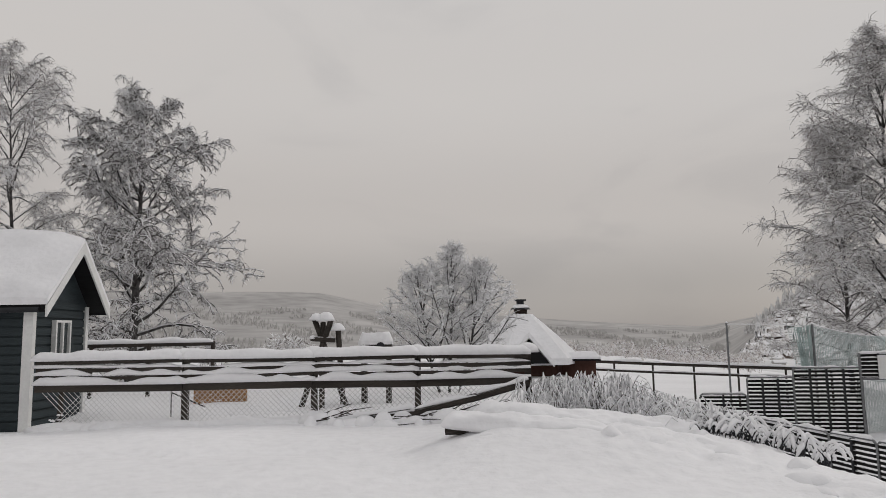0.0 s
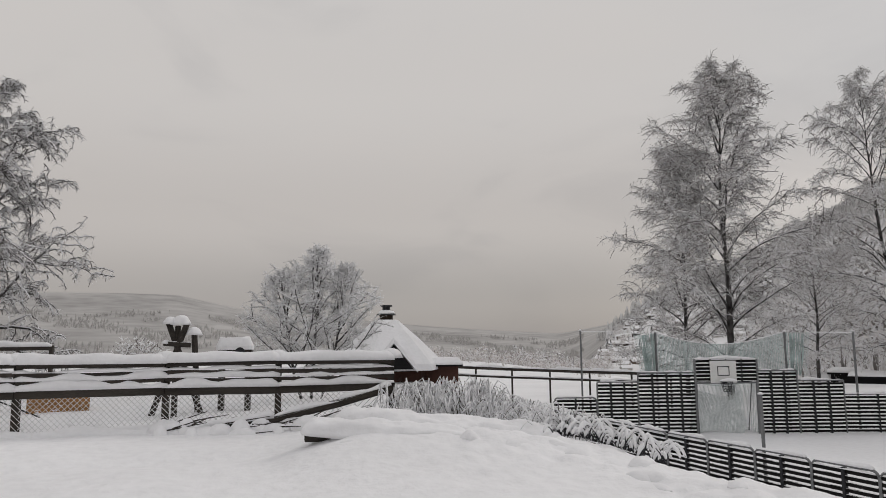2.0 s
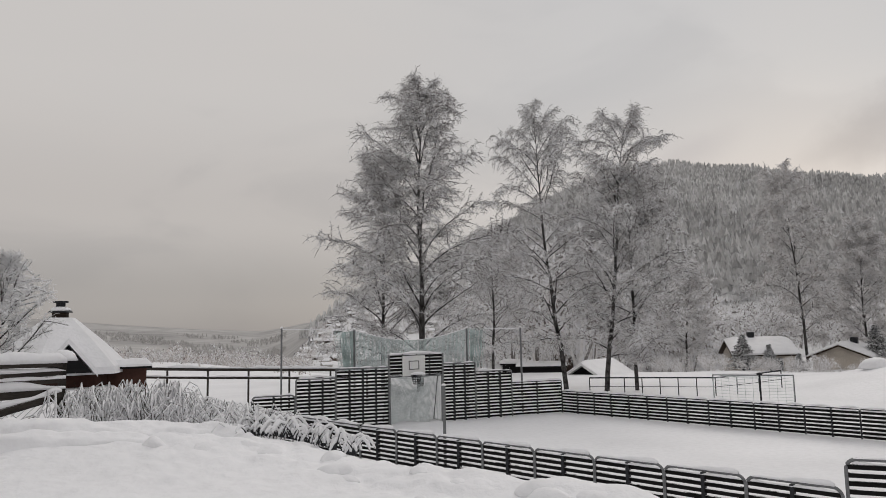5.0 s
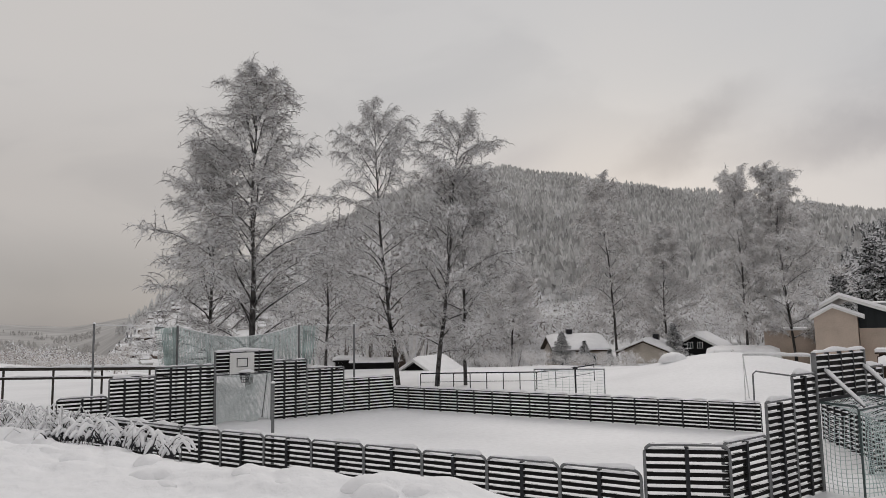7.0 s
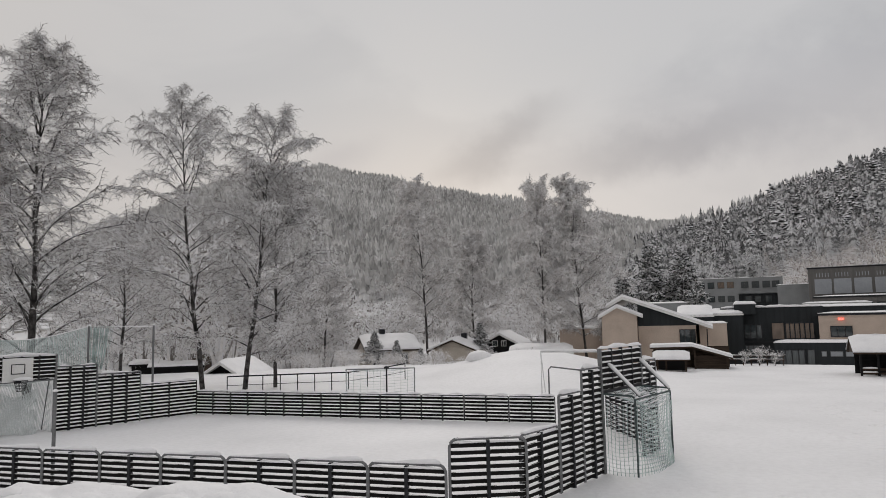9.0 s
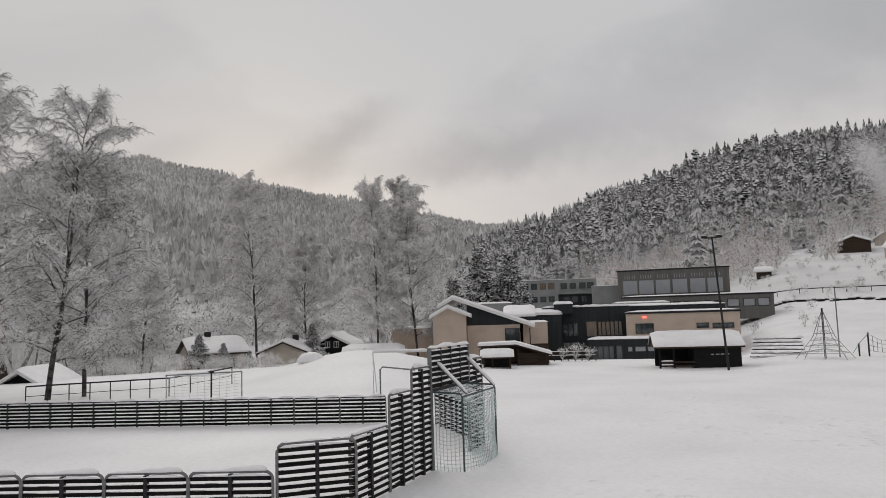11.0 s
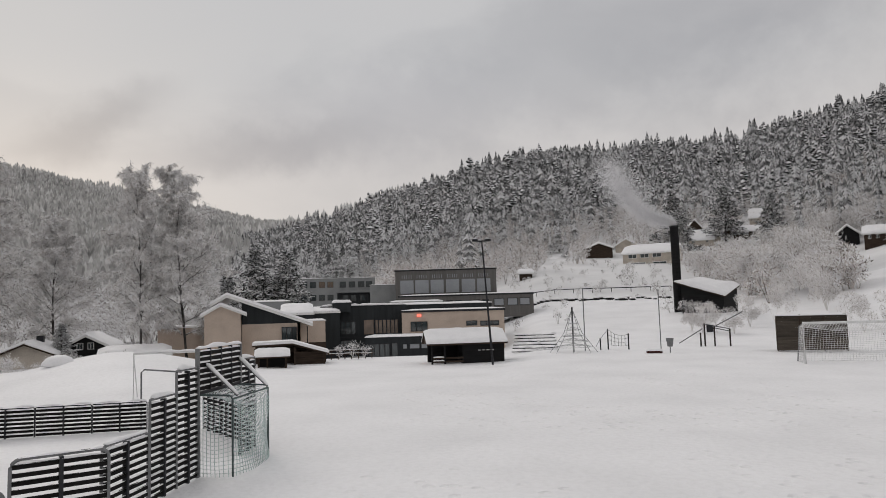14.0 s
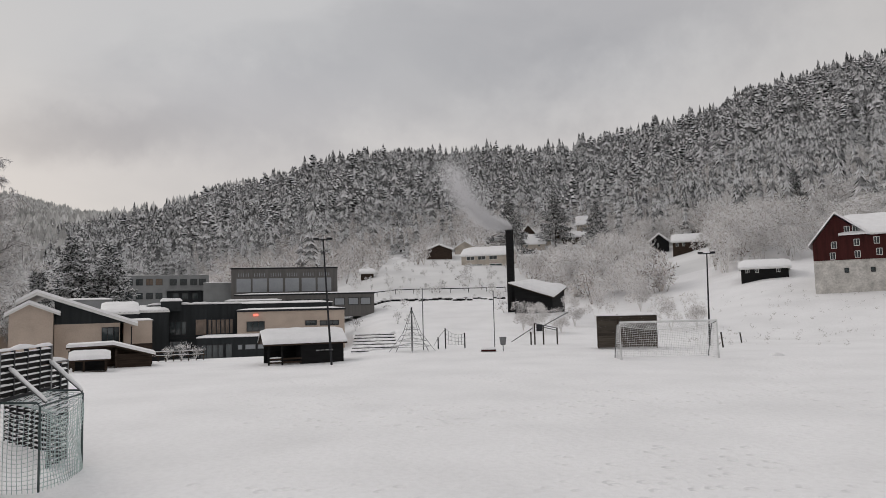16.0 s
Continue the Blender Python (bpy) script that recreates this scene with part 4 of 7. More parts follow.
STONE = mat("whitewashed_stone", (0.60, 0.58, 0.55), 0.9, var=0.3, scale=0.9, fine=4, bump=0.5, dist=0.06)
SLATE = mat("slate_wall", (0.035, 0.045, 0.050), 0.75, var=0.25, scale=1.5, fine=14, bump=0.2, stretch_z=(0.6, 0.6, 4))
GREY_BOARD = mat("greyed_brown_boards", (0.10, 0.085, 0.07), 0.85, var=0.4, scale=1.5, fine=14, stretch_z=(0.5, 0.5, 6), per_object=0.45)
OCHRE = mat("ochre_wood", (0.33, 0.17, 0.065), 0.75, var=0.3, scale=2, fine=14, bump=0.1, stretch_z=(0.5, 0.5, 5))
HOUSE_WALL = mat("pale_house_wall", (0.52, 0.47, 0.41), 0.85, var=0.2, scale=0.6, fine=8, bump=0.1)
BLACK_WOOD.node_tree.nodes["Principled BSDF"].inputs["Specular IOR Level"].default_value = 0.15
DUN_WALL = mat("dun_brown_wall", (0.15, 0.115, 0.095), 0.85, var=0.2, scale=0.5, fine=5, bump=0.1)
RUST_WALL = mat("rust_brown_wall", (0.075, 0.036, 0.028), 0.85, var=0.25, scale=1, fine=9, bump=0.1)
ROPE = mat("rope", (0.16, 0.17, 0.17), 0.9, var=0.2, scale=2, fine=20, bump=0.0, snow=0.8, snow_from=0.3)
NET_WHITE = mat("net_white", (0.66, 0.70, 0.70), 0.9, var=0.1, scale=2, fine=20, bump=0.0)
NET_GREEN = mat("net_green", (0.50, 0.60, 0.59), 0.9, var=0.25, scale=2, fine=20, bump=0.0, snow=0.8, snow_from=0.15)
GOAL_GREY = mat("worn_white_paint", (0.70, 0.705, 0.71), 0.6, var=0.15, scale=2, fine=20, bump=0.05)
GREEN_POST = mat("green_post", (0.075, 0.10, 0.10), 0.6, var=0.2, scale=3, fine=20, bump=0.05)


def glass(name, tint, rough=0.08):
    m = bpy.data.materials.new(name)
    m.use_nodes = True
    b = m.node_tree.nodes["Principled BSDF"]
    n = m.node_tree.nodes.new("ShaderNodeTexNoise")
    n.inputs["Scale"].default_value = 0.9
    r = ramp_of(m.node_tree, [(0.35, tuple(c * 0.5 for c in tint)), (0.65, tint)], "LINEAR")
    m.node_tree.links.new(n.outputs[0], r.inputs[0])
    m.node_tree.links.new(r.outputs[0], b.inputs["Base Color"])
    b.inputs["Roughness"].default_value = rough
    b.inputs["Specular IOR Level"].default_value = 0.9
    return m


PANE = glass("window_pane", (0.05, 0.065, 0.07), 0.04)
# panes with a warm brown tint and a rougher surface
WARM_PANE = glass("warm_brown_pane", (0.20, 0.14, 0.10), 0.2)
LAMP_RED = bpy.data.materials.new("red_sign_light")
LAMP_RED.use_nodes = True
LAMP_RED.node_tree.nodes["Principled BSDF"].inputs["Base Color"].default_value = (0.8, 0.1, 0.06, 1)
LAMP_RED.node_tree.nodes["Principled BSDF"].inputs["Emission Color"].default_value = (1.0, 0.16, 0.1, 1)
LAMP_RED.node_tree.nodes["Principled BSDF"].inputs["Emission Strength"].default_value = 1.6

K = 1.25                    # the school stands further off and larger than the hut before it


def ks(z):
    return 3.9 + (z - 3.9) * K


def facing(az, d, z=0.0, turn=0.0):
    """A local frame at a heading and distance: x to the right, y away from the plateau, z up."""
    p = at(az, d, z)
    return Matrix.Translation(p) @ Matrix.Rotation(radians(-az + turn), 4, "Z")


def window(parent, u0, u1, z0, z1, y=0.0, panes=2, frame_mat=None, pane_mat=None, sill=False):
    """A framed window, 5 cm proud, with its panes set back."""
    fm, t = frame_mat or DARK_STEEL, max(0.05, 0.04 * (u1 - u0))
    f = Soup()
    for a, b, c, d in ((u0, u1, z1 - t, z1), (u0, u1, z0, z0 + t), (u0, u0 + t, z0 + t, z1 - t), (u1 - t, u1, z0 + t, z1 - t)):
        f.box((a + b) / 2, y - 0.03, (c + d) / 2, b - a, 0.10, d - c)
    w = part("window", f, fm, parent)
    for i in range(1, panes):
        x = u0 + (u1 - u0) * i / panes
        part("mullion", Soup().box(x, y - 0.03, (z0 + z1) / 2, t * 0.8, 0.09, z1 - z0 - 2 * t), fm, w)
    for i in range(panes):
        a, b = u0 + (u1 - u0) * i / panes, u0 + (u1 - u0) * (i + 1) / panes
        part("pane", Soup().box((a + b) / 2, y - 0.008, (z0 + z1) / 2, b - a - t, 0.02, z1 - z0 - 2 * t), pane_mat or PANE, w)
    return w


def snow_slab(soup, u0, u1, y0, y1, z, h, seed=0, n=10):
    """Settled snow on a flat roof: a rounded, uneven pillow."""
    xs, ys = np.linspace(0, 1, n + 1), np.linspace(0, 1, n + 1)
    vs, fs = [], []
    for i, a in enumerate(xs):
        for j, b in enumerate(ys):
            e = min(1.0, 9 * min(a, 1 - a) + 0.25, 9 * min(b, 1 - b) + 0.25)
            vs.append((u0 + (u1 - u0) * a, y0 + (y1 - y0) * b, z + h * e * (1 + 0.22 * noise.noise(Vector((a * 7, b * 5, seed))))))
    for i in range(n):
        for j in range(n):
            fs.append((i * (n + 1) + j, (i + 1) * (n + 1) + j, (i + 1) * (n + 1) + j + 1, i * (n + 1) + j + 1))
    soup.add(vs, fs)
    edge = [i * (n + 1) for i in range(n + 1)] + [n * (n + 1) + j for j in range(1, n + 1)] + [i * (n + 1) + n for i in range(n - 1, -1, -1)] + [j for j in range(n - 1, 0, -1)]
    low = [(vs[k][0], vs[k][1], z - 0.02) for k in edge]
    top = [vs[k] for k in edge]
    m = len(edge)
    soup.add(top + low, [(k, (k + 1) % m, m + (k + 1) % m, m + k) for k in range(m)])
    return soup


def pitched_snow(soup, x0, x1, ya, za, yb, zb, h, seed=0, n=8):
    """Snow on a sloping roof from the eave (ya, za) to the ridge (yb, zb), along x."""
    vs, fs = [], []
    for i in range(n + 1):
        for j in range(n + 1):
            a, b = i / n, j / n
            e = min(1.0, 7 * min(a, 1 - a) + 0.35, 6 * b + 0.45)
            vs.append((x0 + (x1 - x0) * a, ya + (yb - ya) * b, za + (zb - za) * b + h * e * (1 + 0.25 * noise.noise(Vector((a * 6, b * 4, seed))))))
    q = n + 1
    fs += [(i * q + j, (i + 1) * q + j, (i + 1) * q + j + 1, i * q + j + 1) for i in range(n) for j in range(n)]
    soup.add(vs, fs)
    edge = [i * q for i in range(q)] + [n * q + j for j in range(1, q)] + [i * q + n for i in range(n - 1, -1, -1)] + [j for j in range(n - 1, 0, -1)]
    low = []
    for k in edge:
        i, j = divmod(k, q)
        low.append((x0 + (x1 - x0) * i / n, ya + (yb - ya) * j / n, za + (zb - za) * j / n))
    m = len(edge)
    soup.add([vs[k] for k in edge] + low, [(k, (k + 1) % m, m + (k + 1) % m, m + k) for k in range(m)])
    return soup


def flat_block(name, az, d, u0, u1, z0, z1, depth, wall, label, snow_h=0.22, fascia=None):
    b = root(name, facing(az, d * K, 0.0), label, "school building", "school buildings", "")
    part("wall", Soup().box((u0 + u1) / 2 * K, depth / 2, (ks(z0) + ks(z1)) / 2, (u1 - u0) * K, depth, ks(z1) - ks(z0)), wall, b)
    if fascia:
        part("fascia", Soup().box((u0 + u1) / 2 * K, depth / 2, ks(z1) + 0.06, (u1 - u0) * K + 0.3, depth + 0.3, 0.24), fascia, b)
    part("roof_snow", snow_slab(Soup(), u0 * K - 0.1, u1 * K + 0.1, -0.1, depth, ks(z1) + (0.18 if fascia else 0), snow_h, az), SNOW, b, "snow on the flat roof", True)
    return b


def kw(b, u0, u1, z0, z1, **k):
    return window(b, u0 * K, u1 * K, ks(z0), ks(z1), **k)


def school():
    # gabled hall in beige render with a dark gable
    b = root("school_hall", facing(79.81, 66 * K), "beige gabled school hall with dark gable and snowy roof", "school building", "school buildings")
    z0 = -1.2
    part("wall", Soup().prism([(0.0, ks(z0)), (0.0, ks(3.05)), (18, ks(3.05)), (18, ks(z0))], -1.5 * K, 3.4 * K), BEIGE, b)
    gable = Soup()
    o = [(-1.5, 3.05), (-1.5, 4.9), (-2.3, 5.5), (-2.0, 5.6), (3.9, 3.05)]
    gable.add([(u * K, y, ks(z)) for y in (0.0, 0.4) for u, z in o], [(0, 1, 2, 3, 4), (9, 8, 7, 6, 5)] + [(i, (i + 1) % 5, 5 + (i + 1) % 5, 5 + i) for i in range(5)])
    part("gable", gable, CHARCOAL, b, "dark boarded gable")
    roof, snow = Soup(), Soup()
    for u0, zz0, u1, zz1 in ((-2.75, 5.72, 4.75, 2.95), (-2.75, 5.72, -4.2, 4.9)):
        a0, a1 = (u0 * K, ks(zz0)), (u1 * K, ks(zz1))
        for s, t in ((roof, 0.3),):
            s.add([(a0[0], -0.9, a0[1]), (a1[0], -0.9, a1[1]), (a1[0], 18, a1[1]), (a0[0], 18, a0[1]),
                   (a0[0], -0.9, a0[1] - t), (a1[0], -0.9, a1[1] - t), (a1[0], 18, a1[1] - t), (a0[0], 18, a0[1] - t)],
                  [(0, 1, 2, 3), (7, 6, 5, 4), (0, 4, 5, 1), (1, 5, 6, 2), (2, 6, 7, 3), (3, 7, 4, 0)])
        snow.add([(a0[0], -0.9, a0[1] + 0.01), (a1[0], -0.9, a1[1] + 0.01), (a1[0], 18, a1[1] + 0.01), (a0[0], 18, a0[1] + 0.01),
                  (a0[0], -0.8, a0[1] + 0.3), (a1[0], -0.8, a1[1] + 0.26), (a1[0], 18, a1[1] + 0.3), (a0[0], 18, a0[1] + 0.3)],
                 [(3, 2, 1, 0), (4, 5, 6, 7), (0, 1, 5, 4), (1, 2, 6, 5), (2, 3, 7, 6), (3, 0, 4, 7)])
    part("roof", roof, WHITE, b, "white barge boards")
    part("roof_snow", snow, SNOW, b)
    kw(b, 2.9, 3.35, -0.6, 2.6, y=-0.01, panes=1)
    part("downpipe", Soup().tube([(4.3 * K, -0.05, ks(2.7)), (4.3 * K, -0.05, ks(0))], 0.06), DARK_STEEL, b)
    part("downpipe", Soup().tube([(-1.6 * K, -0.25, ks(4.2)), (-1.6 * K, -0.25, ks(0))], 0.06), DARK_STEEL, b)
    # front wing with a small pent roof
    w = root("school_wing", facing(79.81, 64 * K), "beige school wing with snowy pent roof", "school building", "school buildings")
    part("wall", Soup().box(-3.05 * K, 2.5, (ks(z0) + ks(4.0)) / 2, 3.0 * K, 5, ks(4.0) - ks(z0)), BEIGE, w)
    top = Soup().add([(x * K, y, ks(z)) for y in (0.0, 5) for x, z in ((-4.55, 4.0), (-3.2, 4.72), (-1.55, 4.0))], [(0, 1, 2), (5, 4, 3), (0, 3, 4, 1), (1, 4, 5, 2), (2, 5, 3, 0)])
    part("gable", top, BEIGE, w)
    roof, rs = Soup(), Soup()
    for (xa, za), (xb, zb) in (((-4.85, 3.9), (-3.2, 4.85)), ((-3.2, 4.85), (-1.05, 3.95))):
        for soup, z0_, z1_, y in ((roof, -0.02, -0.2, -0.55), (rs, 0.25, 0.0, -0.5)):
            soup.add([(xa * K, y, ks(za) + z1_), (xb * K, y, ks(zb) + z1_), (xb * K, 5, ks(zb) + z1_), (xa * K, 5, ks(za) + z1_),
                      (xa * K, y, ks(za) + z0_), (xb * K, y, ks(zb) + z0_), (xb * K, 5, ks(zb) + z0_), (xa * K, 5, ks(za) + z0_)],
                     [(3, 2, 1, 0), (4, 5, 6, 7), (0, 1, 5, 4), (1, 2, 6, 5), (2, 3, 7, 6), (3, 0, 4, 7)])
    part("roof", roof, WHITE, w)
    part("roof_snow", rs, SNOW, w)
    flat_block("school_annex", 74.6, 68, -2.6, 2.3, -1.4, 2.9, 8, BEIGE, "low beige school annex behind rimed birches")
    flat_block("school_tower", 79.81, 78, -0.8, 3.25, 0, 5.25, 8, GREY_CLAD, "grey boxed roof storey of the school")
    s = flat_block("school_side_wing", 79.81, 70, 3.9, 6.3, -1.2, 3.15, 9, BEIGE, "beige side wing of the school with snowy roof")
    kw(b, 2.0, 3.35, 0.9, 2.7, y=-0.01, panes=3)
    # pitched roofs between hall and front
    for az, d, u0, u1, za, zb, lab in ((83.0, 72, -2.0, 1.3, 3.75, 4.75, "snow-covered pent roof beside the school hall"), (85.0, 73, -1.6, 1.4, 3.85, 4.35, "snow-covered link roof of the school")):
        r = root("link_roof", facing(az, d * K), lab, "school building", "school buildings")
        part("wall", Soup().box((u0 + u1) / 2 * K, 2.6, (ks(-1.0) + ks(za)) / 2, (u1 - u0) * K, 4.8, ks(za) - ks(-1.0)), CHARCOAL, r)
        part("fascia", Soup().box((u0 + u1) / 2 * K, 0.1, ks(za) + 0.08, (u1 - u0) * K + 0.2, 0.12, 0.2), WHITE, r)
        part("roof_snow", pitched_snow(Soup(), u0 * K, u1 * K, 0.05, ks(za) + 0.19, 5.0, ks(zb), 0.3, az), SNOW, r, "thick snow on the roof", True)
    # dark two-storey front
    b = flat_block("school_main_building", 87.91, 75, -4.4, 4.6, -1.6, 4.55, 14, CHARCOAL, "charcoal-clad two-storey school front with glazing", 0.15)
    kw(b, -3.4, -0.68, 1.5, 2.95, y=0.0, panes=5, frame_mat=DARK_STEEL)
    kw(b, 0.1, 1.2, 1.45, 3.05, y=0.0, panes=1, pane_mat=WARM_PANE)
    kw(b, 1.25, 3.8, 1.45, 3.05, y=0.0, panes=6, pane_mat=WARM_PANE)
    kw(b, -2.5, -0.67, -0.6, 0.95, y=0.0, panes=4)
    kw(b, -4.0, -2.8, -0.6, 0.95, y=0.0, panes=2)
    part("storey_band", Soup().box(0.1 * K, -0.04, ks(1.2), 8.8 * K, 0.1, 0.16), DARK_STEEL, b)
    part("parapet_snow", Soup().snow_strip((-4.3 * K, 0.1, ks(4.55)), (4.5 * K, 0.1, ks(4.55)), 0.5, 0.26, 3, 0.5, 0.4), SNOW, b, "", True)
    flat_block("school_roof_box", 86.3, 74, -1.0, 0.9, 3.9, 4.9, 3, CHARCOAL, "small dark roof structure capped with snow", 0.35)
    b = flat_block("school_low_front", 91.33, 69.5, -3.9, 3.93, -1.5, 1.35, 5, CHARCOAL, "low charcoal school front with a glazed entrance", 0.22)
    kw(b, -3.6, -1.5, -0.9, 0.75, y=0.0, panes=4)
    kw(b, -1.35, -0.75, -0.9, 0.75, y=0.0, panes=1)
    for u in (-0.25, 0.42, 1.56):
        kw(b, u, u + (0.4 if u < 0 else 0.95), 0.15, 0.6, y=0.0, panes=1, frame_mat=STEEL, pane_mat=PALE_PANEL)
    b = flat_block("school_beige_block", 95.23, 73, -5.3, 5.3, -1.5, 3.7, 12, BEIGE, "beige school block with a lit red sign", 0.2, DARK_STEEL)
    kw(b, -4.4, -2.65, 1.7, 2.7, y=0.0, panes=3)
    kw(b, 1.35, 2.5, 2.15, 2.65, y=0.0, panes=2)
    kw(b, 2.8, 4.75, 2.1, 2.6, y=0.0, panes=3)
    sign = root("lit_sign", facing(95.23, 73 * K - 0.16), "small red illuminated sign on the beige wall", "sign")
    part("sign_box", Soup().box(-3.5 * K, 0.05, ks(3.33), 0.56, 0.16, 0.26), LAMP_RED, sign)
    for i in range(3):
        part("bar", Soup().box(-3.5 * K - 0.15 + 0.15 * i, -0.045, ks(3.33), 0.1, 0.02, 0.13), WHITE, sign)
    b = flat_block("school_upper_front", 92.82, 82, -8.5, 8.0, 2.0, 4.55, 10, CHARCOAL, "charcoal upper storey of the school with snowy roof edge", 0.3)
    # hall on the slope behind
    b = flat_block("school_sports_hall", 94.25, 105, -6.7, 8.4, 2.5, 9.75, 20, MID_GREY, "large grey sports hall with pale glazed panels", 0.08, DARK_STEEL)
    for u0, u1 in ((-5.98, -4.0), (-3.75, -1.75), (-1.45, 0.5), (0.85, 2.8), (3.2, 5.2), (5.5, 7.5)):
        part("pale_panel", Soup().box((u0 + u1) / 2 * K, -0.05, ks(7.35), (u1 - u0) * K, 0.12, 1.95 * K), PALE_PANEL, b)
        for i in range(5):
            part("slot", Soup().box((u0 + 0.3 + 0.34 * i) * K, -0.03, ks(8.85), 0.1, 0.1, 0.5 * K), PALE_PANEL, b)
    flat_block("school_side_hall", 89.7, 108, -2.2, 1.9, 2.5, 7.9, 16, GREY_CLAD, "grey side volume of the sports hall", 0.15)
    b = flat_block("school_long_wing", 95.65, 98, -8.2, 10.5, 2.6, 5.75, 6, MID_GREY, "long low grey school wing along the slope", 0.2, DARK_STEEL)
    for i in range(9):
        kw(b, -6.6 + 1.25 * i, -5.7 + 1.25 * i, 4.3, 5.1, y=0.0, panes=2)
    for u in (5.0, 6.9, 8.6):
        kw(b, u, u + 1.4, 4.2, 5.2, y=0.0, panes=1, pane_mat=PALE_PANEL)
    flat_block("school_canopy", 92.9, 95, -4.6, 2.5, 4.9, 5.05, 4, WHITE, "white snow-covered entrance canopy", 0.25)
    # three-storey block
    b = flat_block("school_three_storey_block", 85.77, 125, -7.2, 6.9, 2.0, 9.9, 12, GREY_CLAD, "grey three-storey school block with rows of windows", 0.12)
    for u in (-5.96, -4.44, -2.91, -1.45):
        kw(b, u, u + 1.05, 8.25, 9.3, y=0.0, panes=2, pane_mat=WARM_PANE if u > -3 else PANE)
        kw(b, u, u + 1.05, 6.0, 7.0, y=0.0, panes=2)
    for u in (0.7, 2.3, 3.9, 5.3):
        kw(b, u, u + 1.1, 8.2, 9.25, y=0.0, panes=2)
    # no recess is cut: a proud dark slab holds its shade as colour
    part("recess", Soup().box(3.45 * K, -0.03, ks(6.0), 6.4 * K, 0.1, 2.4 * K), CHARCOAL, b, "proud dark slab standing for the shade of the recessed middle storey")
    part("balcony", Soup().box(3.45 * K, -0.5, ks(7.45), 6.6 * K, 1.0, 0.3), GREY_CLAD, b)
    for u in (1.2, 2.6, 4.2):
        kw(b, u, u + 1.0, 5.8, 6.9, y=-0.09, panes=1)


school()


def cottage(az, d, u, z0, z_eave, z_ridge, depth, wall, label, gable=False, turn=0.0, windows=(), snow_h=0.4, chimney=None, name="house", group="houses", trim=None, over=0.5):
    """A house with a pitched snowy roof; gable: the gable faces the plateau. u: half width."""
    b = root(name, facing(az, d, 0.0, turn), label, "house", group)
    r = Matrix.Rotation(radians(90), 4, "Z") if gable else Matrix.Identity(4)
    hw, hd = (depth / 2, u) if gable else (u, depth / 2)
    c = Matrix.Translation((0, depth / 2, 0)) @ r
    part("wall", Soup().prism([(-hd, z0), (-hd, z_eave), (0, z_ridge - 0.12), (hd, z_eave), (hd, z0)], -hw, hw, c), wall, b)
    roof, snow = Soup(), Soup()
    k = (z_ridge - z_eave) / hd
    for s in (-1, 1):
        ya, za = s * (hd + over), z_eave - k * over
        roof.prism([(ya, za), (0, z_ridge), (0, z_ridge - 0.18), (ya, za - 0.18)], -hw - over, hw + over, c)
        t = Soup()
        pitched_snow(t, -hw - over, hw + over, ya, za + 0.006, 0, z_ridge + 0.006, snow_h, az + s)
        snow.add([c @ Vector(p) for p in t.v], t.f)
    part("roof", roof, trim or WHITE, b)
    part("roof_snow", snow, SNOW, b, "thick snow on the roof", True)
    for (a0, a1, b0, b1) in windows:
        window(b, a0, a1, b0, b1, 0.0, 2, WHITE)
    if chimney:
        cx, ct = chimney
        part("chimney", Soup().box(cx, depth / 2, (z_ridge - 0.4 + ct) / 2, 0.7, 0.7, ct - z_ridge + 0.4), DARK_STEEL, b)
    return b


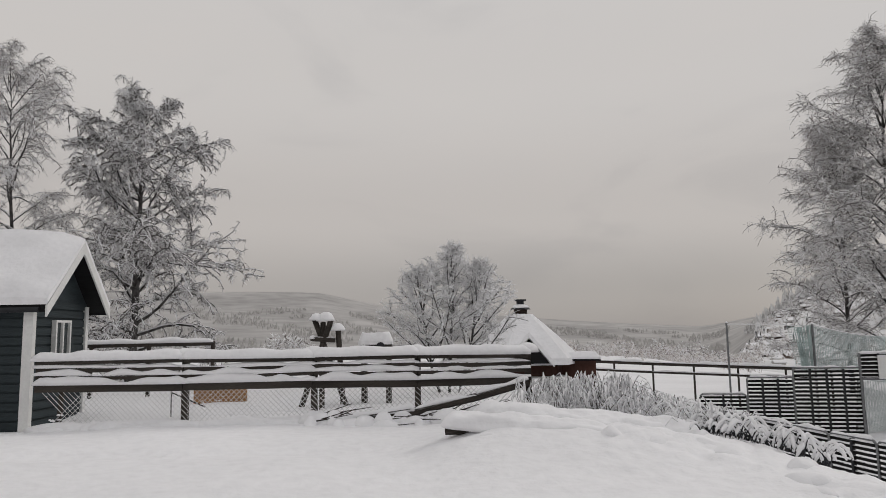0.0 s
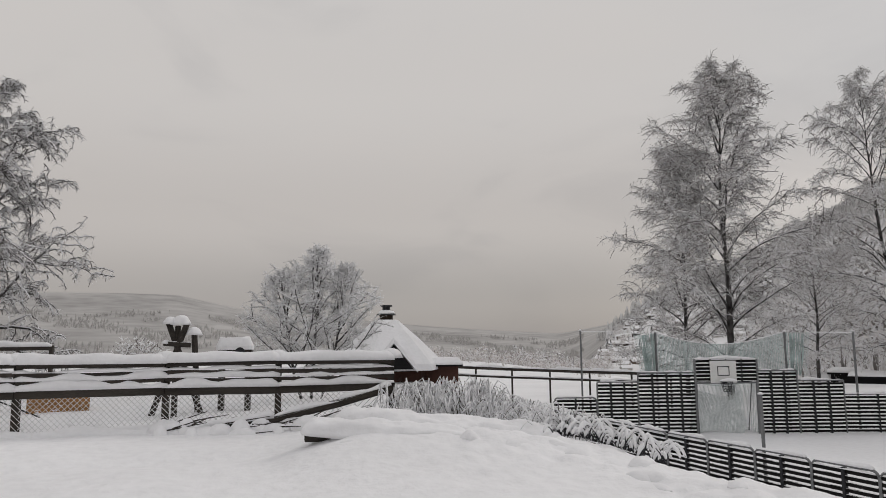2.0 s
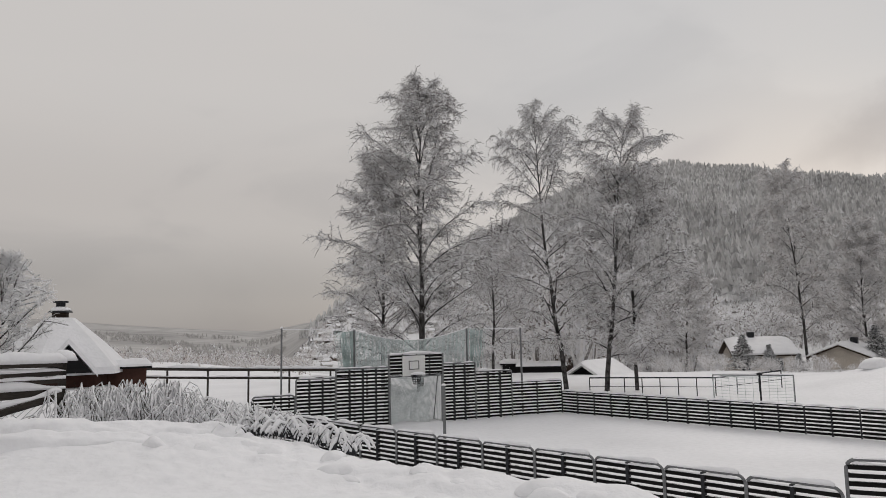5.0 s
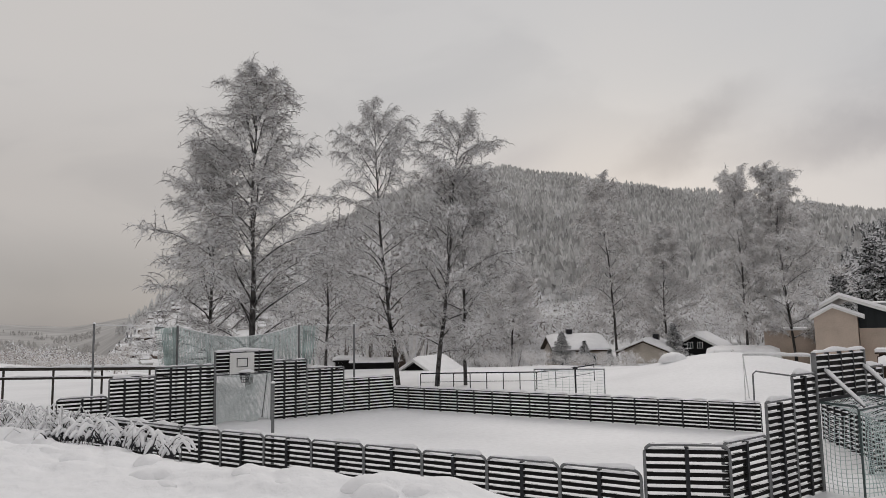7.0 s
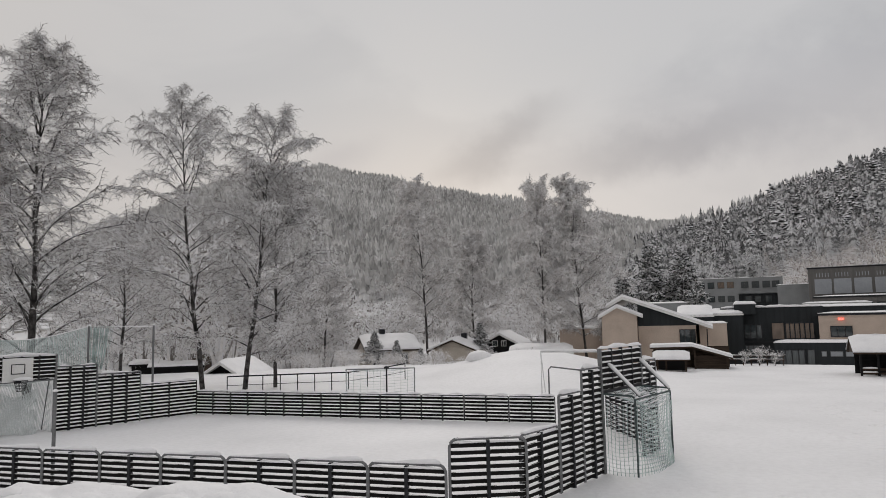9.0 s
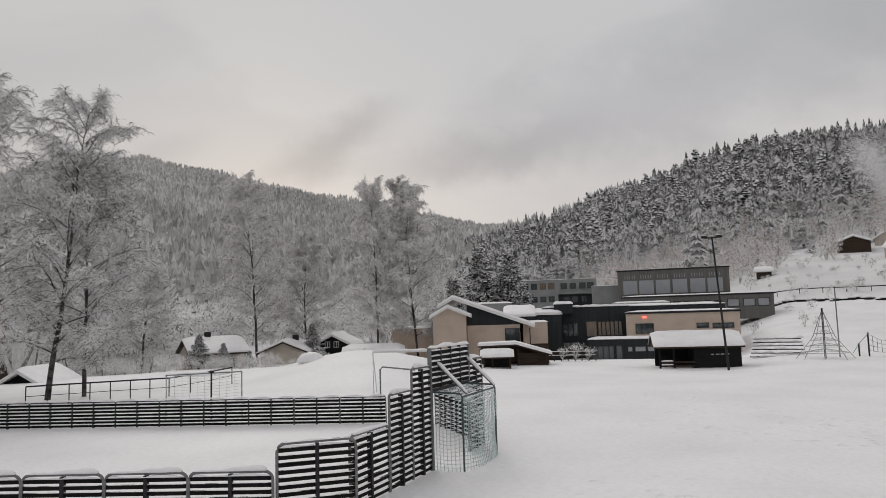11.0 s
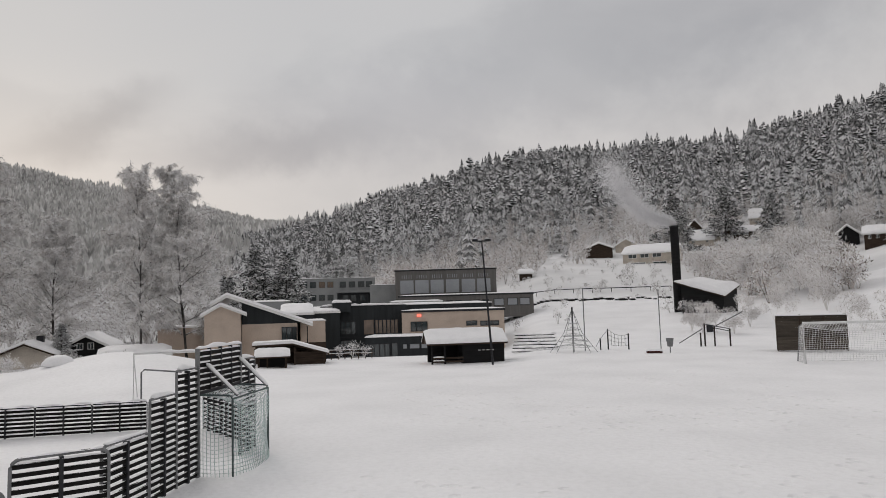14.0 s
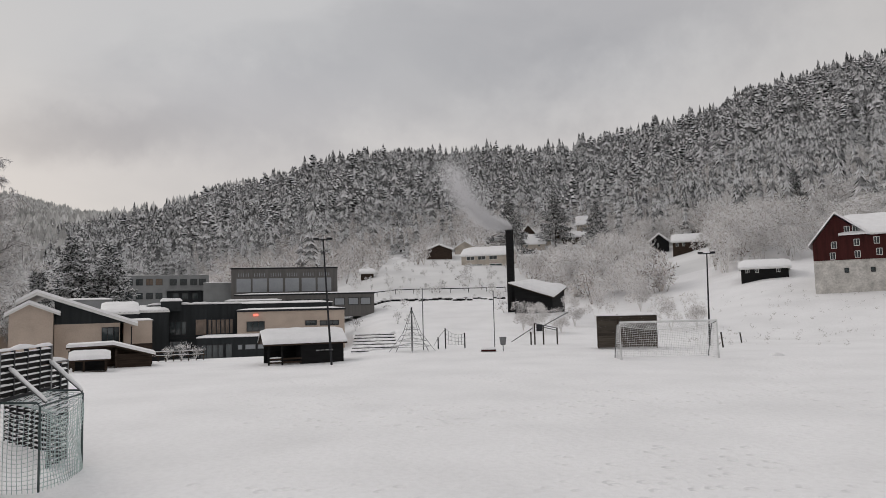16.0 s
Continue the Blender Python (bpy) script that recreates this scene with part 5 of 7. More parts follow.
def houses():
    cottage(59.0, 85, 3.0, -2.2, 0.75, 2.1, 8, HOUSE_WALL, "pale house with dark gable and snowy roof", windows=[(-2.6, -1.5, -1.2, 0.2), (0.6, 1.8, -1.2, 0.2)], chimney=(-0.6, 3.0), turn=12, trim=BROWN_WOOD)
    cottage(63.8, 90, 2.8, -2, 0.3, 1.45, 8, HOUSE_WALL, "low pale house half hidden by a snowy mound", gable=True, turn=-14, chimney=(0.6, 2.2), trim=BROWN_WOOD)
    cottage(67.6, 96, 2.5, -2, 0.7, 2.0, 8, BLACK_WOOD, "dark house with white-framed gable windows", gable=True, turn=-12, windows=[(-1.0, -0.3, 0.3, 1.1), (0.2, 0.9, 0.3, 1.1)])
    cottage(70.9, 80, 3.1, -1.6, 0.2, 0.6, 5, HOUSE_WALL, "low snow-covered garage behind the mound", snow_h=0.5)
    cottage(45.8, 62, 1.5, -2.5, -0.1, 0.85, 6, BLACK_WOOD, "dark shed with a snowy gable roof below the court", gable=True, turn=-25, snow_h=0.25, name="shed", over=0.7)
    cottage(40.75, 84, 2.1, -4.0, -0.15, -0.05, 6, BLACK_WOOD, "long low black building with flat snowy roof", snow_h=0.3, over=0.3, trim=BLACK_WOOD)
    cottage(42.4, 74, 2.3, -4.0, 0.02, 0.12, 6, BLACK_WOOD, "low black annex with flat snowy roof", snow_h=0.25, over=0.3, trim=BLACK_WOOD)
    cottage(45.7, 132, 5.3, -6, -0.85, -0.75, 8, DUN_WALL, "long dun-brown building beyond the birches", snow_h=0.25, over=0.2)
    cottage(42.6, 126, 1.8, -6, -0.6, -0.5, 8, STONE, "small grey block with flat snowy roof", snow_h=0.25, over=0.2)
    # slope above the field
    b = root("lodge", facing(114.93, 104), "black timber lodge with a sloping snow-laden roof", "lodge", "houses")
    q = [(-4.1, 0.0, 6.8), (2.5, 0.0, 4.6), (4.6, 5.0, 6.1), (-0.8, 5.0, 7.1)]
    f = [(-3.2, 0.4, 6.4), (2.3, 0.4, 4.55), (4.2, 4.8, 5.9), (-0.8, 4.8, 6.9)]
    part("wall", Soup().add([(x, y, 0.5) for x, y, z in f] + [(x, y, z - 0.1) for x, y, z in f], [(0, 1, 5, 4), (1, 2, 6, 5), (2, 3, 7, 6), (3, 0, 4, 7), (4, 5, 6, 7)]), BLACK_WOOD, b)
    part("roof", Soup().add([(x, y, z - 0.18) for x, y, z in q] + q, [(3, 2, 1, 0), (4, 5, 6, 7), (0, 1, 5, 4), (1, 2, 6, 5), (2, 3, 7, 6), (3, 0, 4, 7)]), BROWN_WOOD, b)
    n, vs, fs = 10, [], []
    for i in range(n + 1):
        for j in range(n + 1):
            u, v = i / n, j / n
            p = (Vector(q[0]) * (1 - u) + Vector(q[1]) * u) * (1 - v) + (Vector(q[3]) * (1 - u) + Vector(q[2]) * u) * v
            e = min(1.0, 8 * min(u, 1 - u) + 0.3, 8 * min(v, 1 - v) + 0.3)
            vs.append((p.x, p.y, p.z + 0.01 + 0.5 * e * (1 + 0.4 * noise.noise(Vector((u * 4, v * 3, 2))))))
    fs = [(i * (n + 1) + j, (i + 1) * (n + 1) + j, (i + 1) * (n + 1) + j + 1, i * (n + 1) + j + 1) for i in range(n) for j in range(n)]
    edge = [i * (n + 1) for i in range(n + 1)] + [n * (n + 1) + j for j in range(1, n + 1)] + [i * (n + 1) + n for i in range(n - 1, -1, -1)] + [j for j in range(n - 1, 0, -1)]
    sn = Soup().add(vs, fs)
    m = len(edge)
    sn.add([vs[k] for k in edge] + [(vs[k][0], vs[k][1], vs[k][2] - 0.2) for k in edge], [(k, (k + 1) % m, m + (k + 1) % m, m + k) for k in range(m)])
    part("roof_snow", sn, SNOW, b, "thick wavy snow on the roof", True)
    cottage(110.9, 210, 7.6, 13.5, 18.5, 20.6, 9, HOUSE_WALL, "long two-storey hillside house with snowy roof", turn=-14, windows=[(-6, -3.5, 17.0, 18.2), (-2.5, 0, 17.0, 18.2), (1, 3.5, 17.0, 18.2), (-5, -1, 14.4, 15.8), (1, 5, 14.4, 15.8)], snow_h=0.7)
    cottage(107.1, 230, 4.2, 17, 22.0, 23.6, 7, BROWN_WOOD, "dark hillside house among rimed trees", gable=True, snow_h=0.5)
    cottage(109.2, 240, 3.4, 20, 23.3, 25.4, 7, HOUSE_WALL, "pale hillside house with gable roof", gable=True, snow_h=0.3)
    cottage(104.2, 230, 3.6, 14.5, 18.0, 19.6, 7, BROWN_WOOD, "dark hillside cottage behind rimed bushes", snow_h=0.5, turn=8)
    walls = (BLACK_WOOD, BROWN_WOOD, BLACK_WOOD, HOUSE_WALL, BROWN_WOOD, BROWN_WOOD, HOUSE_WALL, BROWN_WOOD, HOUSE_WALL)
    names = ("dark hillside house with a snowy gable roof", "long dark hillside house with snowy roof", "small black cabin with white-framed windows", "hillside house with a steep snowy roof",
             "brown hillside house deep in snow", "dark hillside house under tall pines", "pale hillside house beside rimed trees", "small brown hillside house with a snowy gable roof", "low pale hillside annex deep in snow")
    for (az, e0, e1, e2, half, gable), d, wall, label in zip(HILL, HILL_D, walls, names):
        z0, z1, z2 = (3.9 + d * math.tan(radians(e)) for e in (e0, e1, e2))
        u = d * math.tan(radians(half)) * 0.92
        wins = [(a * u, a * u + 0.16 * u, z0 + 0.55 * (z1 - z0), z0 + 0.85 * (z1 - z0)) for a in ((-0.8, -0.4, 0.5) if not gable else (-0.2,))]
        cottage(az, d, u, z0 - 3, z1, z2, 6 if half > 1 else 5, wall, label, gable=gable, windows=wins, snow_h=0.4, over=0.4)
    hd = slope_distance(101.2, 2.2)
    cottage(101.2, hd, hd * 0.009, 3.4 + hd * 0.036, 3.9 + hd * 0.048, 3.9 + hd * 0.051, 3.0, BROWN_WOOD, "small dark hut with a thick snow cap", snow_h=0.6)
    cottage(122.5, 280, 3.5, 34, 37.0, 39.0, 7, BROWN_WOOD, "dark house high on the slope", snow_h=0.6)
    # tall flue of the lodge
    f = root("flue", facing(112.86, 108), "tall black steel flue beside the lodge", "chimney")
    part("shaft", Soup().tube([(0.1, 0, 2.0), (0.1, 0, 14.9)], 0.60, 14), BLACK_WOOD, f)
    part("rim", Soup().tube([(0.1, 0, 14.9), (0.1, 0, 15.1)], 0.68, 14), DARK_STEEL, f)
    # red barn on a whitewashed base
    b = root("barn", facing(138.3, 100, 0.0, 0), "dark red timber barn on a whitewashed stone base", "barn")
    part("base", Soup().box(1.3, 6, 4.3, 13.2, 12, 8.0), STONE, b, "whitewashed rubble base")
    part("wall", Soup().add([(x, y, z) for y in (-0.1, 12) for x, z in ((-5.3, 8.2), (-5.3, 10.4), (-2.7, 13.8), (0.7, 11.1), (8, 11.3), (8, 8.2))],
                            [(0, 1, 2, 3, 4, 5), (11, 10, 9, 8, 7, 6)] + [(i, (i + 1) % 6, 6 + (i + 1) % 6, 6 + i) for i in range(6)]), RED_WOOD, b, "dark red boards")
    rs = Soup()
    for (xa, za), (xb, zb), h in (((-5.8, 10.0), (-2.7, 14.0), 0.25), ((-2.7, 14.0), (1.0, 11.1), 0.3)):
        rs.add([(xa, -0.6, za), (xb, -0.6, zb), (xb, 12, zb), (xa, 12, za), (xa, -0.5, za + h), (xb, -0.5, zb + h), (xb, 12, zb + h), (xa, 12, za + h)],
               [(3, 2, 1, 0), (4, 5, 6, 7), (0, 1, 5, 4), (1, 2, 6, 5), (2, 3, 7, 6), (3, 0, 4, 7)])
    pitched_snow(rs, -2.4, 8.5, -0.6, 11.2, 6, 14.0, 0.35, 5)
    part("roof_snow", rs, SNOW, b, "snow on the barn roof")
    for u, z in ((-3.25, 9.65), (-0.8, 9.85), (-3.45, 8.3), (-0.78, 8.4), (-1.75, 11.5), (-0.85, 11.55), (1.3, 10.0), (1.5, 8.6)):
        window(b, u, u + 0.62, z, z + 0.85, -0.11, 2, WHITE)
    for u in (-2.0, 0.8):
        window(b, u, u + 0.5, 6.6, 7.2, 0.0, 1, DARK_STEEL)


houses()


def village():
    """Small houses on the far hillside, one thing each."""
    rng = random.Random(4)
    made = []
    for kind in range(3):
        b = root("village_house", Matrix.Identity(4), "small far house with a snow-covered roof", "house", "village houses")
        w, h = (4.8, 3.6, 4.4)[kind], (1.7, 2.4, 1.5)[kind]
        # grey-browns instead of black put the mist into the wall colours
        part("wall", Soup().prism([(-3, -2), (-3, h), (0, h + 1.6), (3, h), (3, -2)], -w, w), (BROWN_WOOD, DUN_WALL, STONE)[kind], b)
        s = Soup()
        for q in (-1, 1):
            s.prism([(q * 3.9, h - 0.35), (0, h + 1.65), (0, h + 2.3), (q * 3.9, h + 0.35)], -w - 0.5, w + 0.5)
        part("roof_snow", s, SNOW, b)
        made.append(b)
    n = 0
    while n < 230:
        az, d = (rng.uniform(23, 33), rng.uniform(170, 560)) if n < 95 else (rng.uniform(33, 54), rng.uniform(200, 620))
        p = at(az, d)
        m = Matrix.Translation(p) @ Matrix.Rotation(radians(-az + rng.uniform(-25, 25)), 4, "Z") @ Matrix.Diagonal((rng.uniform(0.6, 0.95) * (0.30 + 0.38 * min(1.0, d / 420)),) * 3 + (1,))
        if n < 3:
            made[n].matrix_basis = m
        else:
            c = copy_thing(made[n % 3], m)
            c.matrix_basis = m
        n += 1


village()


# ---- plateau: shed, rail fence and what stands behind it ----
def shed():
    b = root("garden_shed", Matrix.Identity(4), "dark slate-grey timber shed with white trim and snowy gable roof", "shed")
    x0, x1, y0, y1, z0, ze, zr, ym = -15.0, -8.5, 14.5, 16.65, 1.5, 4.80, 5.90, 15.62
    part("wall", Soup().prism([(y0, z0), (y0, ze), (ym, zr), (y1, ze), (y1, z0)], x0, x1), SLATE, b)
    n = 15
    board = Soup().box(0, 0, 0, 0.03, 1, 0.15).mesh("board", SLATE)
    for i in range(n + 2):
        z = z0 + 0.1 + 0.19 * i
        if z > zr - 0.2:
            break
        a, c = y0, y1
        if z > ze - 0.1:
            k = (z + 0.1 - ze) / (zr - ze)
            a, c = y0 + (ym - y0) * k, y1 - (y1 - ym) * k
        o = part("board", board, None, b)
        o.location, o.scale = (x1 + 0.015, (a + c) / 2, z), (1, c - a - 0.02, 1)
    long = Soup().box(0, 0, 0, 6.3, 0.03, 0.15).mesh("board", SLATE)
    for i in range(17):
        o = part("board", long, None, b)
        o.location = ((x0 + x1) / 2, y0 - 0.015, z0 + 0.1 + 0.19 * i)
    part("corner_trim", Soup().box(x1 - 0.02, y0 - 0.03, (z0 + ze) / 2 - 0.1, 0.2, 0.12, ze - z0 - 0.1), WHITE, b, "white corner board")
    w = window(b, 0, 0.62, 3.3, 4.32, 0.0, 2, WHITE)
    w.matrix_basis = Matrix.Translation((x1 + 0.05, 15.2, 0)) @ Matrix.Rotation(radians(90), 4, "Z")
    roof, snow = Soup(), Soup()
    k = (zr - ze) / (ym - y0)
    for s, ye in ((-1, y0), (1, y1)):
        yo, zo = ye + s * 0.25, ze - 0.25 * k + 0.05
        roof.prism([(yo, zo), (ym, zr + 0.12), (ym, zr - 0.02), (yo, zo - 0.14)], x0, x1 + 0.42)
        pitched_snow(snow, x0, x1 + 0.45, yo - s * -0.03, zo + 0.01, ym, zr + 0.13, 0.33, s + 3, 14)
    part("roof", roof, BLACK_WOOD, b)
    for s, ye in ((-1, y0), (1, y1)):
        yo, zo = ye + s * 0.27, ze - 0.27 * k + 0.05
        part("barge_board", Soup().add([(x, y, z) for x in (x1 + 0.42, x1 + 0.46) for y, z in ((yo, zo - 0.22), (yo, zo + 0.02), (ym, zr + 0.15), (ym, zr - 0.1))],
                                       [(0, 1, 2, 3), (7, 6, 5, 4), (0, 4, 5, 1), (1, 5, 6, 2), (2, 6, 7, 3), (3, 7, 4, 0)]), WHITE, b, "white barge board")
    part("roof_snow", snow, SNOW, b, "thick smooth snow on the roof", True)
    part("corner_trim", Soup().box(x1 + 0.02, y1 - 0.03, (z0 + ze) / 2 - 0.1, 0.1, 0.12, ze - z0 - 0.1), WHITE, b, "white corner board")
    part("gutter", Soup().tube([(x0, y0 - 0.27, ze - 0.29), (x1 + 0.3, y0 - 0.27, ze - 0.29)], 0.06), DARK_STEEL, b)


shed()
FENCE_Y, FENCE_Z = 14.2, 2.21
FENCE_X = [-8.15, -5.2, -2.62, -0.55, 1.66]


def rail_fence():
    b = root("rail_fence", Matrix.Identity(4), "weathered board fence with wire netting, heaped with snow", "fence")
    snow = Soup()
    for x in FENCE_X[1:]:
        part("post", Soup().box(x, FENCE_Y + 0.05, FENCE_Z + 0.4, 0.12, 0.12, 1.75), WOOD, b)
    part("post", Soup().tube([(-7.75, FENCE_Y + 0.1, FENCE_Z - 0.3), (-7.7, FENCE_Y + 0.1, FENCE_Z + 0.75)], 0.05), WOOD, b)
    for k, (zc, h, sag) in enumerate(((1.225, 0.075, 0.0), (1.075, 0.08, 0.015), (0.935, 0.07, 0.02), (0.72, 0.14, 0.0))):
        for i in range(4):
            xa, xb = FENCE_X[i] + 0.01, FENCE_X[i + 1] - 0.01
            pts = []
            z0, z1 = FENCE_Z + zc + 0.012 * math.sin(3 * i + k), FENCE_Z + zc + 0.012 * math.sin(3 * i + k + 2)
            y = FENCE_Y - 0.05 - 0.012 * k
            s = Soup()
            for j in range(7):
                u = j / 6
                z = z0 + (z1 - z0) * u - sag * math.sin(3.14 * u)
                pts.append((xa + (xb - xa) * u, y, z))
            ring, t = [], 0.025 if k else 0.06
            for p in pts:
                e = h / 2 + 0.003 * math.sin(5 * p[0])
                ring += [(p[0], y - t, p[2] - e), (p[0], y + t, p[2] - e), (p[0], y + t, p[2] + e), (p[0], y - t, p[2] + e)]
            s.add(ring, [(4 * j + c, 4 * j + (c + 1) % 4, 4 * j + 4 + (c + 1) % 4, 4 * j + 4 + c) for j in range(6) for c in range(4)] + [(3, 2, 1, 0), (24, 25, 26, 27)])
            part("rail", s, WOOD, b)
            top = 0.20 if k == 0 else (0.07, 0.095, 0.12)[k - 1]
            snow.snow_strip((xa - 0.05, y, z0 + h / 2), (xb + 0.05, y, z1 + h / 2), 0.36 if k == 0 else 0.11, top, i + 5 * k, 0.14, 0.2 if k == 0 else 0.8)
    for x in FENCE_X[1:]:
        cap = Soup()
        snow_lump(cap, (x, FENCE_Y, FENCE_Z + 1.28), 0.24, 0.2, 0.2, int(x * 10))
        part("snow_cap", cap, SNOW, b, "", True)
    part("snow_cover", snow, SNOW, b, "deep snow on the rails", True)
    wires = Soup()
    x = FENCE_X[0]
    h = 0.95
    while x < FENCE_X[-1]:
        for s in (1, -1):
            a, c = (x, x + s * h)
            if FENCE_X[0] < c < FENCE_X[-1]:
                wires.tube([(a, FENCE_Y + 0.01 * s, FENCE_Z - 0.29), (c, FENCE_Y + 0.01 * s, FENCE_Z + 0.66)], 0.007, 3, False)
        x += 0.105
    part("netting", wires, GOAL_GREY, b, "diamond wire netting white with rime")
    clots, rng = Soup(), random.Random(8)
    for i in range(240):
        x, u = rng.uniform(FENCE_X[0] + 0.2, FENCE_X[-1] - 0.1), rng.random() ** 2
        snow_lump(clots, (x, FENCE_Y, FENCE_Z - 0.2 + 0.8 * u), rng.uniform(0.02, 0.07) * (1.3 - u), 0.025, rng.uniform(0.015, 0.05) * (1.3 - u), i, 6)
    for i in range(70):
        x = rng.uniform(FENCE_X[0] + 0.1, FENCE_X[-1])
        y = FENCE_Y + rng.uniform(-0.35, 0.1)
        snow_lump(clots, (x, y, gz(x, y) - 0.05), rng.uniform(0.25, 0.8), rng.uniform(0.12, 0.3), rng.uniform(0.07, 0.20), i, 14)
    part("snow_cover", clots, SNOW, b, "snow caught in the netting and heaped at its foot", True)


def snow_lump(soup, c, rx, ry, rz, seed=0, n=10):
    """A rounded uneven heap of snow."""
    vs, fs = [], []
    for i in range(n // 2 + 1):
        e = 1.5708 * i / (n // 2)
        for j in range(n):
            a = 6.28319 * j / n
            q = 1 + 0.22 * noise.noise(Vector((math.cos(a) * 1.7 + seed, math.sin(a) * 1.7, e * 1.3))) * math.cos(e)
            vs.append((c[0] + rx * q * math.cos(a) * math.cos(e), c[1] + ry * q * math.sin(a) * math.cos(e), c[2] + rz * q * math.sin(e)))
    for i in range(n // 2):
        for j in range(n):
            fs.append((i * n + j, i * n + (j + 1) % n, (i + 1) * n + (j + 1) % n, (i + 1) * n + j))
    fs.append(tuple(reversed(range(n))))
    return soup.add(vs, fs)


rail_fence()


def brace():
    b = root("fallen_pole", Matrix.Identity(4), "slanting snow-covered pole leaning on the fence end", "pole")
    pts = [(1.62, 13.95, 2.93), (0.6, 13.85, 2.66), (-0.6, 13.7, 2.40), (-2.0, 13.55, 2.24)]
    part("pole", Soup().tube(pts, [0.085, 0.08, 0.07, 0.05], 7), WOOD, b)
    s = Soup()
    for p, q in zip(pts, pts[1:]):
        s.snow_strip(Vector(p) + Vector((0, 0, 0.04)), Vector(q) + Vector((0, 0, 0.065)), 0.13, 0.09, p[0], 0.08, 0.9)
    part("snow_cover", s, SNOW, b, "", True)
    rng = random.Random(2)
    br = root("brushwood", Matrix.Identity(4), "dark brushwood heaped with snow at the fence foot", "brushwood")
    tw, sn = Soup(), Soup()
    for i in range(54):
        x = rng.uniform(-2.6, 0.9)
        a = rng.uniform(-0.6, 0.6)
        z = gz(x, 13.6)
        p = (x, 13.6 + rng.uniform(-0.3, 0.25), z + rng.uniform(0.0, 0.18))
        q = (x + math.cos(a) * rng.uniform(0.3, 0.9), p[1] + rng.uniform(-0.2, 0.2), p[2] + math.sin(a) * 0.35 + 0.05)
        tw.tube([p, q], [0.014, 0.006], 4)
        if i % 3:
            snow_lump(sn, (p[0], p[1], z - 0.06), rng.uniform(0.12, 0.4), 0.2, rng.uniform(0.14, 0.34), i)
    part("brush_tangle", tw, WOOD, br)
    part("snow_cover", sn, SNOW, br, "", True)


brace()


def behind_fence():
    # leaning posts of a climbing frame
    o = at(-9.8, 17.0, 2.2)
    b = root("climbing_posts", Matrix.Translation(o), "crossed dark timber posts capped with snow", "play equipment")
    for x0, x1, y0, y1, h in ((-0.62, 0.20, 0.1, 0.0, 2.05), (0.66, -0.22, 0.2, 0.1, 2.1), (0.06, -0.02, -0.45, 0.2, 2.0), (0.44, 0.36, 0.5, 0.05, 1.85)):
        part("post", Soup().tube([(x0, y0, -0.3), (x1, y1, h)], 0.066, 8), WOOD, b)
    part("cross_piece", Soup().tube([(-0.28, 0.0, 1.62), (0.3, 0.0, 1.58)], 0.06, 8), WOOD, b)
    for x, h, r in ((-0.16, 2.1, 0.17), (0.07, 2.08, 0.22), (0.35, 1.85, 0.18), (-0.24, 1.66, 0.09)):
        c = Soup()
        snow_lump(c, (x, 0.05, h - 0.05), r, 0.17, r, h)
        part("snow_cap", c, SNOW, b, "", True)
    # bench heaped with snow
    o = at(-5.5, 17.5, 2.2)
    b = root("snowy_bench", Matrix.Translation(o), "dark bench under a thick slab of snow", "bench")
    part("seat", Soup().box(0, 0, 1.42, 0.75, 0.4, 0.1), WOOD, b)
    part("leg", Soup().box(-0.3, 0, 0.6, 0.12, 0.3, 1.6), WOOD, b)
    part("leg", Soup().box(0.3, 0, 0.6, 0.12, 0.3, 1.6), WOOD, b)
    part("log_end", Soup().tube([(0.12, -0.25, 1.40), (0.12, 0.2, 1.40)], 0.11, 12), DARK_STEEL, b)
    c = Soup()
    snow_slab(c, -0.42, 0.40, -0.24, 0.24, 1.47, 0.26, 4)
    part("snow_cap", c, SNOW, b, "", True)
    # railing near the shed
    for az, d, wid, zt in ((-22.7, 22, 1.75, 3.78),):
        b = root("railing", facing(az, d), "low dark railing with snow on top", "railing")
        for u in (-wid * 0.85, 0, wid):
            part("post", Soup().tube([(u, 0, 1.2), (u, 0, zt)], 0.06, 6), WOOD, b)
        part("rail", Soup().box(0, 0, zt - 0.08, 2 * wid, 0.1, 0.1), WOOD, b)
        part("snow_cover", Soup().snow_strip((-wid, 0, zt - 0.03), (wid, 0, zt - 0.03), 0.2, 0.14, 2), SNOW, b, "", True)
    # ochre sandbox
    b = root("sandbox", facing(-17.5, 19), "ochre wooden sandbox edged with snow", "sandbox")
    part("side", Soup().box(0, 0, 2.45, 1.3, 0.06, 0.42), OCHRE, b)
    part("side", Soup().box(0, 0.9, 2.45, 1.3, 0.06, 0.42), OCHRE, b)
    part("end", Soup().box(-0.62, 0.45, 2.45, 0.06, 0.84, 0.42), OCHRE, b)
    part("end", Soup().box(0.62, 0.45, 2.45, 0.06, 0.84, 0.42), OCHRE, b)
    part("snow_cover", snow_slab(Soup(), -0.66, 0.66, -0.04, 0.94, 2.66, 0.12, 1), SNOW, b, "", True)
    # small wire support
    b = root("prop", facing(-18.6, 16.5), "thin prop with a slanting stay in the snow", "prop")
    part("upright", Soup().tube([(-0.7, 0, 2.1), (-0.7, 0, 2.75)], 0.015, 5), DARK_STEEL, b)
    part("stay", Soup().tube([(-0.7, 0, 2.72), (0.0, 0, 2.38)], 0.015, 5), DARK_STEEL, b)


behind_fence()


